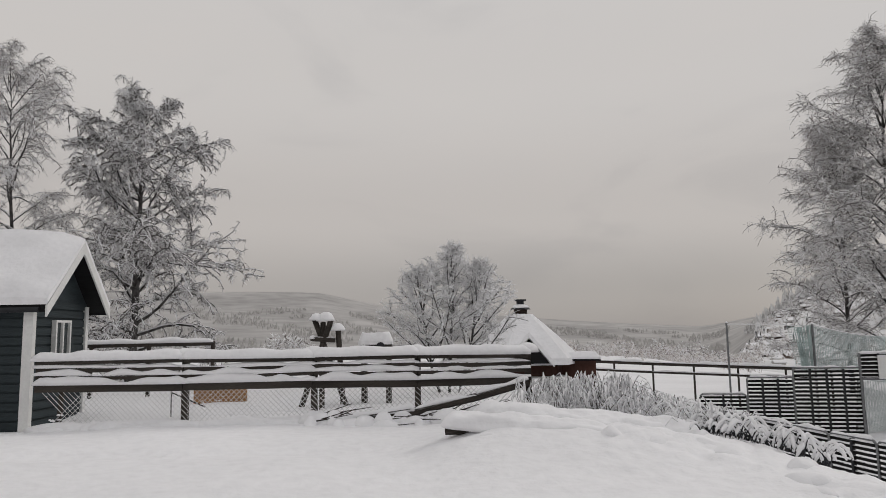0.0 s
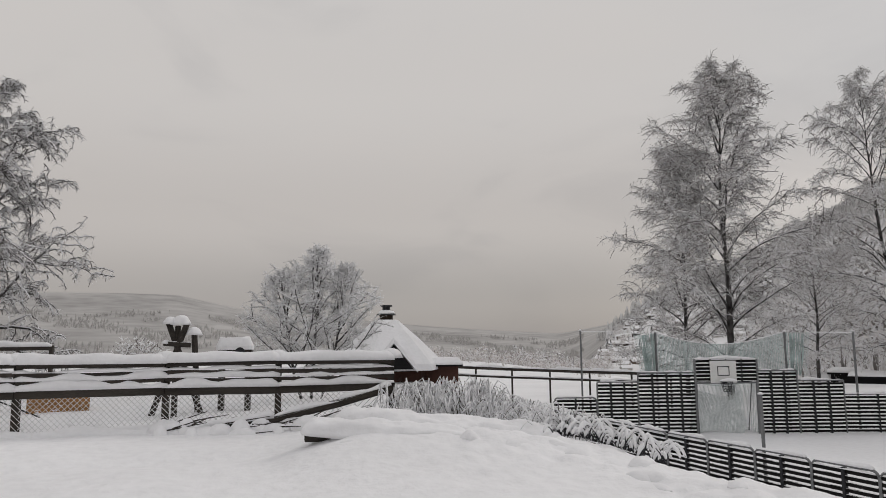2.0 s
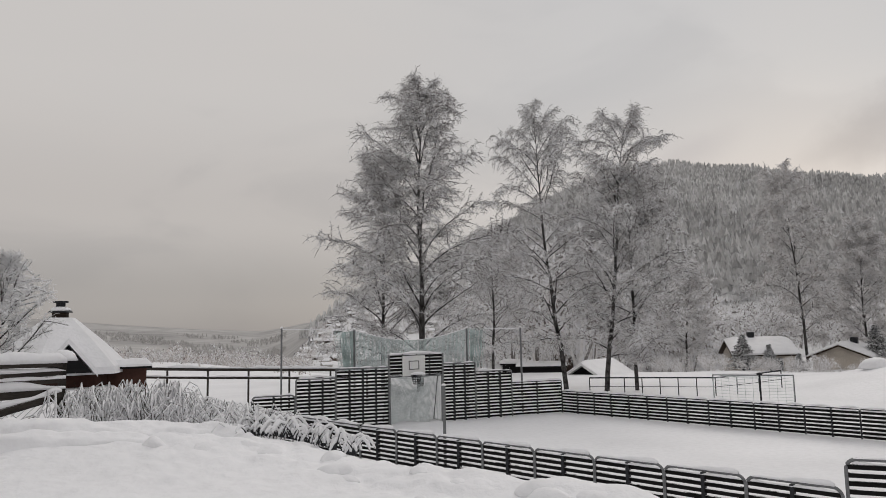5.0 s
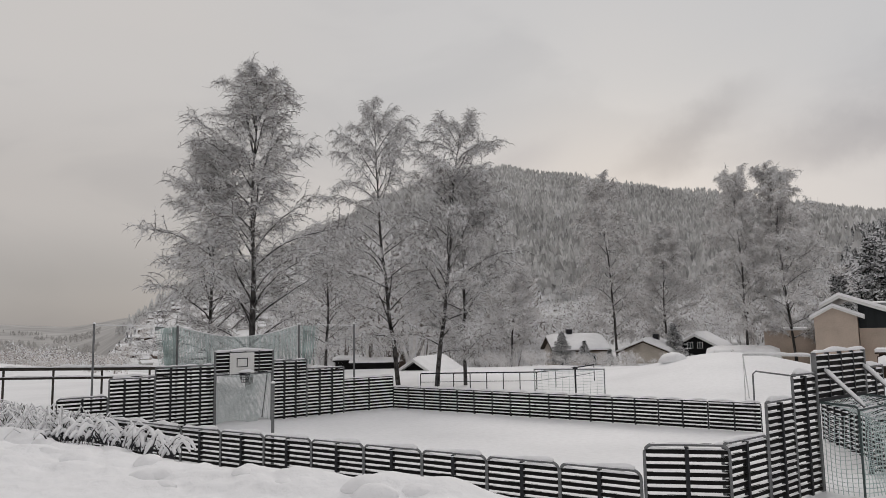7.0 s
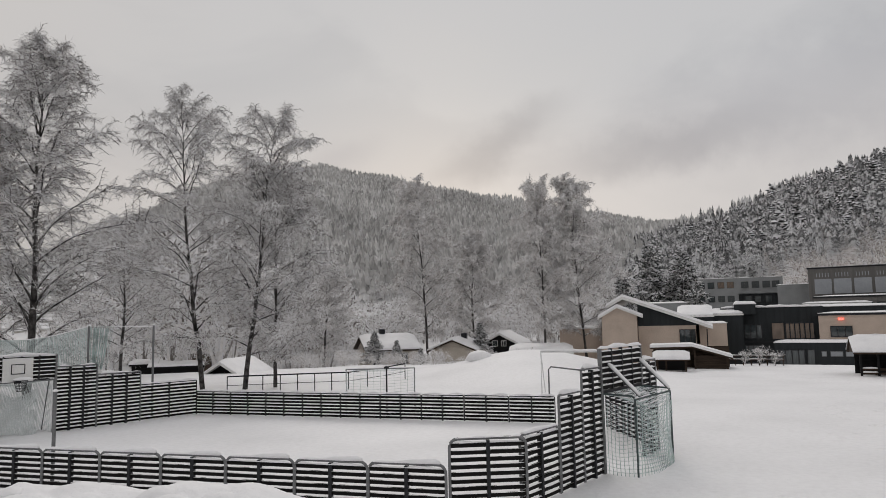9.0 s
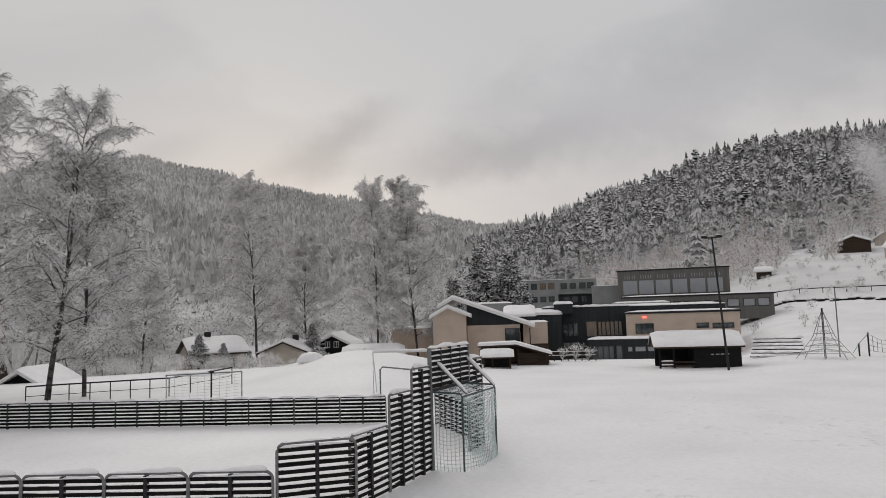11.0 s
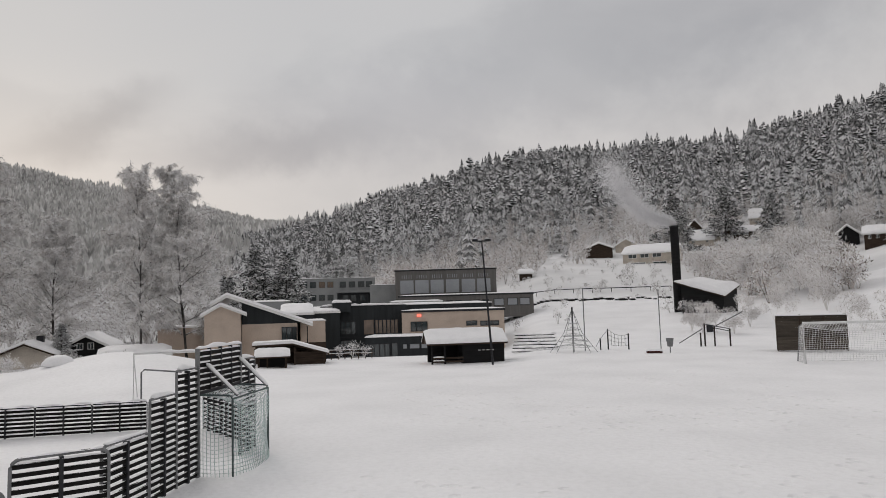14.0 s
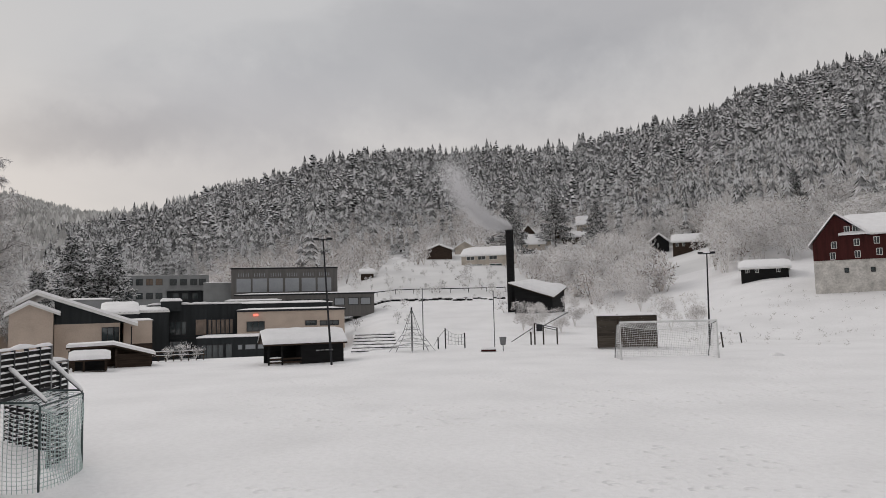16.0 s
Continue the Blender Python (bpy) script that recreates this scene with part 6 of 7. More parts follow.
def grill_hut():
    d, zb = 28, 1.0
    b = root("grill_hut", facing(6.2, d, 0.0), "six-sided barbecue hut with a steep snow-covered roof", "hut")
    n, ra, r0, zt, ze = 6, 2.35, 0.42, 4.45, 2.75
    ring = lambda r, z, o=0.26: [(r * math.cos(o + 6.28319 * k / n), r * math.sin(o + 6.28319 * k / n), z) for k in range(n)]
    wall = Soup().add(ring(1.85, zb - 0.6) + ring(1.85, ze + 0.2), [(k, (k + 1) % n, n + (k + 1) % n, n + k) for k in range(n)])
    part("wall", wall, RUST_WALL, b)
    roof = Soup().add(ring(ra, ze - 0.1) + ring(r0, zt), [(k, (k + 1) % n, n + (k + 1) % n, n + k) for k in range(n)] + [tuple(range(n, 2 * n))])
    part("roof", roof, BLACK_WOOD, b)
    sn = Soup().add(ring(ra + 0.06, ze - 0.08) + ring(ra + 0.02, ze + 0.16) + ring((ra + r0) / 2 + 0.08, (ze + zt) / 2 + 0.16) + ring(r0 + 0.06, zt + 0.14),
                    [(j * n + k, j * n + (k + 1) % n, (j + 1) * n + (k + 1) % n, (j + 1) * n + k) for j in range(3) for k in range(n)] + [tuple(range(3 * n, 4 * n))])
    part("roof_snow", sn, SNOW, b, "thick snow on the roof")
    part("lantern", Soup().tube([(0, 0, zt), (0, 0, zt + 0.32)], 0.26, 8), BROWN_WOOD, b)
    part("cap", Soup().tube([(0, 0, zt + 0.32), (0, 0, zt + 0.38)], [0.40, 0.36], 10), DARK_STEEL, b)
    cap = Soup()
    snow_lump(cap, (0, 0, zt + 0.38), 0.37, 0.37, 0.16, 3)
    part("snow_cap", cap, SNOW, b, "", True)
    part("flue", Soup().tube([(0, 0, zt + 0.3), (0, 0, zt + 0.66)], 0.15, 10), DARK_STEEL, b)
    part("flue_lid", Soup().tube([(0, 0, zt + 0.66), (0, 0, zt + 0.72)], 0.24, 10), DARK_STEEL, b)
    # porch gable
    g = Soup().add([(x, y, z) for y in (-2.25, -1.2) for x, z in ((-0.45, 2.75), (0.28, 3.62), (1.0, 2.75))], [(0, 1, 2), (5, 4, 3), (0, 3, 4, 1), (1, 4, 5, 2), (2, 5, 3, 0)])
    part("porch", g, BLACK_WOOD, b, "dark open porch gable")
    gs = Soup()
    for x0, x1 in ((-0.6, 0.28), (1.15, 0.28)):
        gs.add([(x0, -2.4, 2.62), (x1, -2.4, 3.68), (x1, -0.9, 3.68), (x0, -0.9, 2.62), (x0, -2.35, 2.84), (x1, -2.35, 3.88), (x1, -0.9, 3.88), (x0, -0.9, 2.84)],
               [(3, 2, 1, 0), (4, 5, 6, 7), (0, 1, 5, 4), (1, 2, 6, 5), (2, 3, 7, 6), (3, 0, 4, 7)])
    part("porch_snow", gs, SNOW, b)
    s = root("wood_store", facing(10.6, 27.5, 0.0), "rust-brown lean-to wood store with snowy roof", "shed")
    part("wall", Soup().box(0, 0.5, 1.85, 1.35, 1.0, 1.9), RUST_WALL, s)
    part("roof", Soup().box(0, 0.4, 2.82, 1.7, 1.5, 0.09), BLACK_WOOD, s)
    part("roof_snow", snow_slab(Soup(), -0.85, 0.85, -0.36, 1.15, 2.865, 0.22, 2), SNOW, s, "", True)


grill_hut()


def far_rails():
    b = root("field_fence", Matrix.Identity(4), "dark two-rail fence with snow along the slope", "fence")
    azs = [8.5, 11, 13.4, 16.3, 19.3, 22.4, 25.6, 28.5]
    tops = [3.9 - 38 * math.tan(radians(e)) for e in (2.25, 2.36, 2.5, 2.64, 2.75, 2.86, 2.95, 3.05)]
    pts = [at(a, 38, z) for a, z in zip(azs, tops)]
    sn = Soup()
    for p, q in zip(pts, pts[1:]):
        part("rail", Soup().tube([p, q], 0.085, 6), WOOD, b)
        dz = Vector((0, 0, -0.42))
        part("rail", Soup().tube([p + dz, q + dz], 0.065, 6), WOOD, b)
        sn.snow_strip(p + Vector((0, 0, 0.07)), q + Vector((0, 0, 0.07)), 0.2, 0.14, p.x, 0.2, 0.8)
        sn.snow_strip(p + dz + Vector((0, 0, 0.045)), q + dz + Vector((0, 0, 0.055)), 0.14, 0.07, q.x, 0.25, 0.6)
    for p in pts:
        part("post", Soup().tube([(p.x, p.y, -0.4), p], 0.05, 6), WOOD, b)
    part("snow_cover", sn, SNOW, b, "", True)
    # wire fence on the far side of the field
    for az0, az1, d0, d1, n, zt in ((46.2, 55.5, 42, 42, 7, 1.05), (55.5, 60.0, 42, 46, 3, 1.05)):
        f = root("wire_fence", Matrix.Identity(4), "low wire fence with snow beyond the court", "fence")
        ps = [at(az0 + (az1 - az0) * i / n, d0 + (d1 - d0) * i / n) for i in range(n + 1)]
        for p in ps:
            part("post", Soup().tube([p - Vector((0, 0, 0.2)), (p.x, p.y, max(p.z, 0) + 1.0)], 0.03, 5), DARK_STEEL, f)
        for k in (1.0, 0.5):
            part("wire", Soup().tube([(p.x, p.y, max(p.z, 0) + k) for p in ps], 0.038 if k == 1 else 0.015, 4), DARK_STEEL, f)


far_rails()


# ---- court equipment ----

def net_sheet(soup, grid, r=0.0085):
    """Cords along both ways of a grid of points."""
    for row in grid:
        soup.tube(row, r, 3, False)
    for col in zip(*grid):
        soup.tube(col, r, 3, False)


def sheet(fn, nu, nv):
    return [[fn(i / nu, j / nv) for j in range(nv + 1)] for i in range(nu + 1)]


def box_goal(m, w, h, depth, label, post, net, r=0.045, cords=(16, 12), name="goal", bar_snow=True):
    """A goal with its mouth at local y = 0 and its net behind (+y)."""
    g = root(name, m, label, "goal")
    fr = Soup().tube([(-w / 2, 0, -0.1), (-w / 2, 0, h), (w / 2, 0, h), (w / 2, 0, -0.1)], r, 8)
    part("frame", fr, post, g)
    for s in (-1, 1):
        part("stay", Soup().tube([(s * w / 2, 0, h), (s * w / 2, depth * 0.45, h), (s * w / 2, depth, 0.02)], r * 0.6, 6), post, g)
    n = Soup()
    a, c = cords
    net_sheet(n, sheet(lambda u, v: Vector((-w / 2 + w * u, depth * (0.45 + 0.55 * v) + 0.10 * math.sin(3.14 * u) * math.sin(3.14 * v), h * (1 - v) - 0.12 * math.sin(3.14 * u) * (1 - v) + 0.02)), a, c))
    net_sheet(n, sheet(lambda u, v: Vector((-w / 2 + w * u, depth * 0.45 * v, h - 0.16 * math.sin(3.14 * u) * v)), a, 4))
    for s in (-1, 1):
        net_sheet(n, sheet(lambda u, v: Vector((s * w / 2, depth * u * (0.45 + 0.55 * v), h * (1 - v) + 0.02)), 5, c))
    part("net", n, net, g, "knotted cord net")
    if bar_snow:
        part("snow_cover", Soup().snow_strip((-w / 2, 0, h + r * 0.7), (w / 2, 0, h + r * 0.7), 0.09, 0.05, w, 0.15, 0.4), SNOW, g, "", True)
    return g


def between(a, b, flip=False):
    a, b = Vector((*a, 0)), Vector((*b, 0))
    return Matrix.Translation((a + b) / 2) @ Matrix.Rotation(math.atan2(b.y - a.y, b.x - a.x) + (math.pi if flip else 0), 4, "Z")


# first goal in the far end wall, with basket above
box_goal(between(END[3], END[4]), 2.36, 1.98, 1.0, "white court goal with sagging net in the end wall", STEEL, NET_WHITE, cords=(44, 46))
g1 = bpy.data.objects["goal"]
c = Soup()
net_sheet(c, sheet(lambda u, v: Vector((-1.1 + 1.75 * u, 0.25 + 0.12 * math.sin(5 * u), (1.62 - 0.22 * math.sin(3.14 * u)) * (1 - v) + 0.05 + 0.05 * math.sin(7 * u + 5 * v))), 34, 48), 0.0095)
part("hanging_net", c, NET_WHITE, g1, "pale net bunched in the mouth")
bb = root("basket", between(END[3], END[4]), "white basketball board with snowy ring on the end wall", "basketball hoop")
part("board", Soup().box(-0.15, -0.12, 2.42, 1.02, 0.05, 0.86), WHITE, bb, "white backboard")
for x, z, sx, sz in ((-0.15, 2.62, 0.46, 0.03), (-0.15, 2.28, 0.46, 0.03), (-0.37, 2.45, 0.03, 0.34), (0.07, 2.45, 0.03, 0.34)):
    part("target_line", Soup().box(x, -0.15, z, sx, 0.012, sz), DARK_STEEL, bb)
part("ring", Soup().tube([(-0.15 + 0.22 * math.cos(t * 0.4488), -0.42 + 0.22 * math.sin(t * 0.4488), 2.05) for t in range(15)], 0.014, 5), DARK_STEEL, bb)
part("bracket", Soup().box(-0.15, -0.17, 2.03, 0.16, 0.12, 0.14), DARK_STEEL, bb)
c = Soup()
snow_lump(c, (-0.05, -0.36, 2.06), 0.34, 0.2, 0.12, 2)
part("snow_cap", c, SNOW, bb, "", True)
c = Soup()
net_sheet(c, sheet(lambda u, v: Vector((-0.15 + (0.22 - 0.09 * v) * math.cos(6.283 * u), -0.42 + (0.22 - 0.09 * v) * math.sin(6.283 * u), 2.05 - 0.38 * v)), 12, 4), 0.008)
part("basket_net", c, DARK_STEEL, bb, "dark cord net")

# second goal, its net outside the near end wall
g2 = root("goal", between(NEND[3], NEND2[0], True), "court goal with green posts and hanging net outside the end wall", "goal")
part("frame", Soup().tube([(-1.25, 0, -0.1), (-1.25, 0, 2.0), (1.25, 0, 2.0), (1.25, 0, -0.1)], 0.04, 8), GREEN_POST, g2)
for x in (-1.22, 1.22):
    part("back_post", Soup().tube([(x, 0.85, -0.1), (x, 0.85, 1.86), (x, 0.78, 1.94), (x, 0.0, 1.97)], 0.026, 7), GREEN_POST, g2)
part("back_bar", Soup().tube([(-1.22, 0.85, 1.86), (1.22, 0.85, 1.86)], 0.022, 7), GREEN_POST, g2)
n = Soup()
net_sheet(n, sheet(lambda u, v: Vector((-1.22 + 2.44 * u, 0.85 + 0.25 * math.sin(3.14 * u) * v + 0.03 * math.sin(9 * u + 7 * v), 1.82 - 1.84 * v - 0.34 * math.sin(3.14 * u) * (1 - v))), 22, 18), 0.010)
part("hanging_net", n, NET_GREEN, g2, "sagging knotted cord net")
n = Soup()
for x in (-1.22, 1.22):
    net_sheet(n, sheet(lambda u, v: Vector((x + 0.10 * math.sin(3.14 * u) * math.sin(2.6 * v), 0.85 * u, 1.9 - 1.92 * v - 0.22 * math.sin(3.14 * u) * (1 - v))), 8, 18), 0.009)
net_sheet(n, sheet(lambda u, v: Vector((-1.22 + 2.44 * u, 0.85 * v, 1.96 - 0.1 * v - 0.30 * math.sin(3.14 * u) * math.sin(1.57 * v))), 22, 8), 0.010)
part("net", n, NET_GREEN, g2, "knotted cord net")
n = Soup()
for i in range(5):
    n.snow_strip((-1.0 + 0.1 * i, 0.12 + 0.16 * i, 1.88 - 0.05 * i), (1.0 - 0.12 * i, 0.12 + 0.16 * i, 1.84 - 0.05 * i), 0.05, 0.03, i, 0.1, 0.9)
part("snow_cover", n, SNOW, g2, "snow caught in the net", True)
for x in (-1.2, 0.9):
    st = root("snowy_strut", between(NEND[3], NEND2[0], True), "slanting strut bracing the end wall, capped with snow", "strut", "struts")
    part("strut", Soup().tube([(x, 0.05, 2.65), (x, 0.85, 1.9)], 0.03, 6), STEEL, st)
    part("snow_cover", Soup().snow_strip((x, 0.05, 2.68), (x, 0.85, 1.93), 0.13, 0.10, x, 0.12, 0.3), SNOW, st, "", True)

# tall poles with a ball net over the far end wall
POLES = [(21.8, 33.0, 4.12), (27.52, 31.6, 4.0), (36.59, 32.3, 3.97), (40.92, 33.3, 3.95)]
for az, d, z in POLES:
    p = at(az, d, 0)
    b = root("net_pole", Matrix.Translation(p), "slim steel pole carrying the ball net", "pole", "net poles")
    part("shaft", Soup().tube([(0, 0, -0.2), (0, 0, z)], 0.045, 8), STEEL, b)
    c = Soup()
    snow_lump(c, (0, 0, z), 0.07, 0.07, 0.08, z)
    part("snow_cap", c, SNOW, b, "", True)
A, B = at(*POLES[1][:2], 0), at(*POLES[2][:2], 0)
bn = root("ball_net", Matrix.Identity(4), "pale green ball net slung between poles, rimed with snow", "net")
c = Soup()
net_sheet(c, sheet(lambda u, v: Vector(((A + (B - A) * u).x, (A + (B - A) * u).y + 0.1 * math.sin(9 * u), 3.98 - 0.5 * math.sin(3.14 * u) * (1 - v) - 1.75 * v)), 84, 34), 0.0125)
part("net", c, NET_GREEN, bn)
c = Soup()
c.tube([(A + (B - A) * u + Vector((0, 0, 3.98 - 0.5 * math.sin(3.14 * u)))) for u in [i / 16 for i in range(17)]], 0.022, 5)
part("top_rope", c, SNOW, bn, "rope white with snow")
for q, s in ((1, -1), (2, 1)):
    P = at(*POLES[q][:2], 0)
    o = (B - A).normalized() * s
    c = Soup()
    rng = random.Random(q)
    for i in range(26):
        w = rng.uniform(0, 0.85)
        c.tube([P + o * w * 0.9 + Vector((0, rng.uniform(-0.1, 0.1), 3.95 - 0.1 * w)), P + o * w * 0.75 + Vector((0, rng.uniform(-0.1, 0.1), 3.1)), P + o * w * 0.6 + Vector((0, 0, 2.2))], 0.016, 3, False)
    net_sheet(c, sheet(lambda u, v: P + o * (0.9 * u * (1 - 0.25 * v)) + Vector((0, 0.08 * math.sin(12 * u), 3.95 - 1.75 * v)), 9, 26), 0.007)
    part("gathered_net", c, NET_GREEN, bn, "bunched net at the pole")
c = Soup()
c.tube([at(*POLES[0][:2], 4.08), at(25.8, 32.1, 4.02)], 0.02, 5)
c2 = Soup().tube([at(38.0, 32.6, 3.95), at(*POLES[3][:2], 3.9)], 0.02, 5)
part("side_rope", c, SNOW, bn)
part("side_rope", c2, SNOW, bn)

# single poles and frames by the boards
b = root("corner_pole", Matrix.Translation(at(34.75, 20.1, 0)), "bare grey steel pole by the low panels", "pole")
part("shaft", Soup().tube([(0, 0, -0.2), (0, 0, 2.35)], 0.045, 9), STEEL, b)
c = Soup()
snow_lump(c, (0, 0, 2.35), 0.07, 0.07, 0.06, 1)
part("snow_cap", c, SNOW, b, "", True)
b = root("gate_frame", Matrix.Translation(at(71.6, 27.3, 0)), "thin steel frame standing at the court side", "frame")
q = at(74.4, 25.2, 0) - at(71.6, 27.3, 0)
part("tube", Soup().tube([(0, 0, -0.1), (0, 0, 1.98), (0.08 * q.x, 0.08 * q.y, 2.09), (q.x, q.y, 2.08)], 0.03, 7), STEEL, b)
box_goal(facing(58.1, 31.3, 0, 0), 3.0, 1.86, 0.9, "small football goal beyond the low panels", STEEL, NET_WHITE, r=0.026, cords=(10, 14))
g = root("old_goal", facing(73.2, 35.5, 0, -8), "bare football goal frame with snow on its crossbar", "goal")
part("frame", Soup().tube([(-1.4, 0, -0.1), (-1.4, 0, 2.25), (1.4, 0, 2.25), (1.4, 0, -0.1)], 0.05, 8), GOAL_GREY, g)
for x in (-1.4, 1.4):
    part("stay", Soup().tube([(x, 0, 2.2), (x, 1.0, 0.0)], 0.03, 6), GOAL_GREY, g)
part("snow_cover", Soup().snow_strip((-1.4, 0, 2.29), (1.4, 0, 2.29), 0.12, 0.1, 3, 0.15, 0.4), SNOW, g, "", True)
pole = root("post_with_cap", Matrix.Translation(at(58.6, 30.4, 0)), "dark post with a ball-shaped cap", "post")
part("shaft", Soup().tube([(0, 0, 0), (0, 0, 1.95)], 0.035, 6), DARK_STEEL, pole)
c = Soup()
snow_lump(c, (0, 0, 1.93), 0.11, 0.11, 0.1, 1)
part("cap", c, DARK_STEEL, pole)


# ---- the playing field ----
def field_hut():
    b = root("field_hut", facing(96.12, 55, -0.3, 10), "black timber shelter with an open porch and snowy roof", "hut")
    part("wall", Soup().box(1.55, 1.4, 0.75, 3.3, 2.6, 1.9), BLACK_WOOD, b)
    part("back_wall", Soup().box(-1.3, 2.65, 0.75, 2.5, 0.1, 1.9), BLACK_WOOD, b)
    for x, y in ((-2.5, 0.1), (-1.5, 0.1), (-2.5, 2.6)):
        part("post", Soup().box(x, y, 0.75, 0.13, 0.13, 1.9), BLACK_WOOD, b)
    for z in (0.15, 0.42):
        part("rail", Soup().box(-2.0, 0.1, z, 1.0, 0.05, 0.13), BROWN_WOOD, b)
        part("rail", Soup().box(-0.75, 0.1, z, 1.4, 0.05, 0.13), BROWN_WOOD, b)
        part("rail_snow", Soup().snow_strip((-2.45, 0.1, z + 0.06), (-1.55, 0.1, z + 0.06), 0.1, 0.09, z), SNOW, b, "", True)
    roof, snow = Soup(), Soup()
    for s in (-1, 1):
        roof.prism([(1.4 + s * 1.75, 1.55), (1.4, 2.45), (1.4, 2.33), (1.4 + s * 1.75, 1.43)], -2.95, 3.4)
        pitched_snow(snow, -2.98, 3.42, 1.4 + s * 1.78, 1.555, 1.4, 2.455, 0.24, s, 12)
    part("roof", roof, BROWN_WOOD, b)
    part("roof_snow", snow, SNOW, b, "thick snow on the roof", True)
    part("gable", Soup().add([(-2.85, 0.05, 1.5), (-2.85, 1.4, 2.3), (-2.85, 2.75, 1.5), (-2.75, 0.05, 1.5), (-2.75, 1.4, 2.3), (-2.75, 2.75, 1.5)], [(0, 1, 2), (5, 4, 3), (0, 3, 4, 1), (1, 4, 5, 2), (2, 5, 3, 0)]), BROWN_WOOD, b)
    for i in range(4):
        part("chalk_bar", Soup().box(1.2 + 0.35 * i, 0.09, 0.95, 0.24, 0.02, 0.05), WHITE, b)
    # brown open shed and small shelter by the school
    s = root("lean_to", facing(82.11, 60, -0.3), "brown open-fronted lean-to with snowy roof by the school", "shed")
    part("back_wall", Soup().box(0.2, 3.0, 0.5, 6.0, 0.1, 2.3), BROWN_WOOD, s)
    part("side_wall", Soup().box(1.7, 0.3, 0.2, 2.3, 0.1, 1.6), BROWN_WOOD, s)
    part("roof", Soup().add([(x, y, z) for x, z in ((-2.9, 1.68), (0.3, 1.75), (3.3, 0.85)) for y in (-0.3, 3.2)] + [(x, y, z - 0.12) for x, z in ((-2.9, 1.68), (0.3, 1.75), (3.3, 0.85)) for y in (-0.3, 3.2)],
                            [(0, 1, 3, 2), (2, 3, 5, 4), (8, 9, 7, 6), (10, 11, 9, 8), (0, 2, 8, 6), (2, 4, 10, 8), (1, 7, 9, 3), (3, 9, 11, 5), (0, 6, 7, 1), (4, 5, 11, 10)]), BROWN_WOOD, s)
    part("roof_snow", Soup().add([(x, y, z + h) for h in (0.005, 0.22) for x, z in ((-2.9, 1.68), (0.3, 1.75), (3.3, 0.85)) for y in (-0.3, 3.2)],
                                 [(0, 2, 3, 1), (2, 4, 5, 3), (6, 7, 9, 8), (8, 9, 11, 10), (0, 6, 8, 2), (2, 8, 10, 4), (1, 3, 9, 7), (3, 5, 11, 9), (0, 1, 7, 6), (4, 10, 11, 5)]), SNOW, s)
    for x in (-2.7, 0.5, 2.9):
        part("post", Soup().box(x, 0.0, 0.4, 0.14, 0.14, 2.0 if x < 1 else 1.2), BROWN_WOOD, s)
    h = root("log_shelter", facing(81.0, 56, -0.3), "small dark shelter with a snowy pitched roof", "hut")
    for x, y in ((-1.15, 0), (-0.5, 0), (0.9, 0), (-1.15, 1.4), (0.9, 1.4)):
        part("post", Soup().box(x, y, 0.35, 0.12, 0.12, 1.5), BROWN_WOOD, h)
    part("back_wall", Soup().box(-0.1, 1.45, 0.3, 2.2, 0.08, 1.4), BLACK_WOOD, h)
    part("bench", Soup().box(-0.1, 0.1, 0.0, 2.0, 0.3, 0.2), BROWN_WOOD, h)
    rf, sn = Soup(), Soup()
    for s_ in (-1, 1):
        rf.prism([(0.7 + s_ * 1.0, 0.95), (0.7, 1.4), (0.7, 1.3), (0.7 + s_ * 1.0, 0.85)], -1.45, 1.2)
        pitched_snow(sn, -1.47, 1.22, 0.7 + s_ * 1.02, 0.955, 0.7, 1.405, 0.2, s_)
    part("roof", rf, BROWN_WOOD, h)
    part("roof_snow", sn, SNOW, h, "", True)


field_hut()


def lamp_post(az, d, h, lean, label):
    b = root("lamp_post", facing(az, d, 0), label, "street lamp", "field lamps")
    part("shaft", Soup().tube([(0, 0, -0.2), (lean, 0, h)], [0.085, 0.05], 8), DARK_STEEL, b)
    part("arm", Soup().tube([(lean - 0.55, 0, h), (lean + 0.5, 0, h)], 0.05, 6), DARK_STEEL, b)
    for s in (-0.5, 0.45):
        part("lamp_head", Soup().box(lean + s, -0.1, h + 0.06, 0.42, 0.4, 0.16), DARK_STEEL, b)
        c = Soup()
        snow_lump(c, (lean + s, -0.1, h + 0.14), 0.2, 0.2, 0.09, s)
        part("snow_cap", c, SNOW, b, "", True)


lamp_post(98.4, 51.5, 8.8, -0.5, "tall dark floodlight post at the field edge")
lamp_post(127.95, 62.5, 7.6, 0.15, "dark lamp post beyond the football goal")
b = root("flag_pole", facing(105.6, 62, 0), "slim pale pole behind the rope pyramid", "pole")
part("shaft", Soup().tube([(0.15, 0, 0), (0.15, 0, 5.4)], 0.045, 7), STEEL, b)

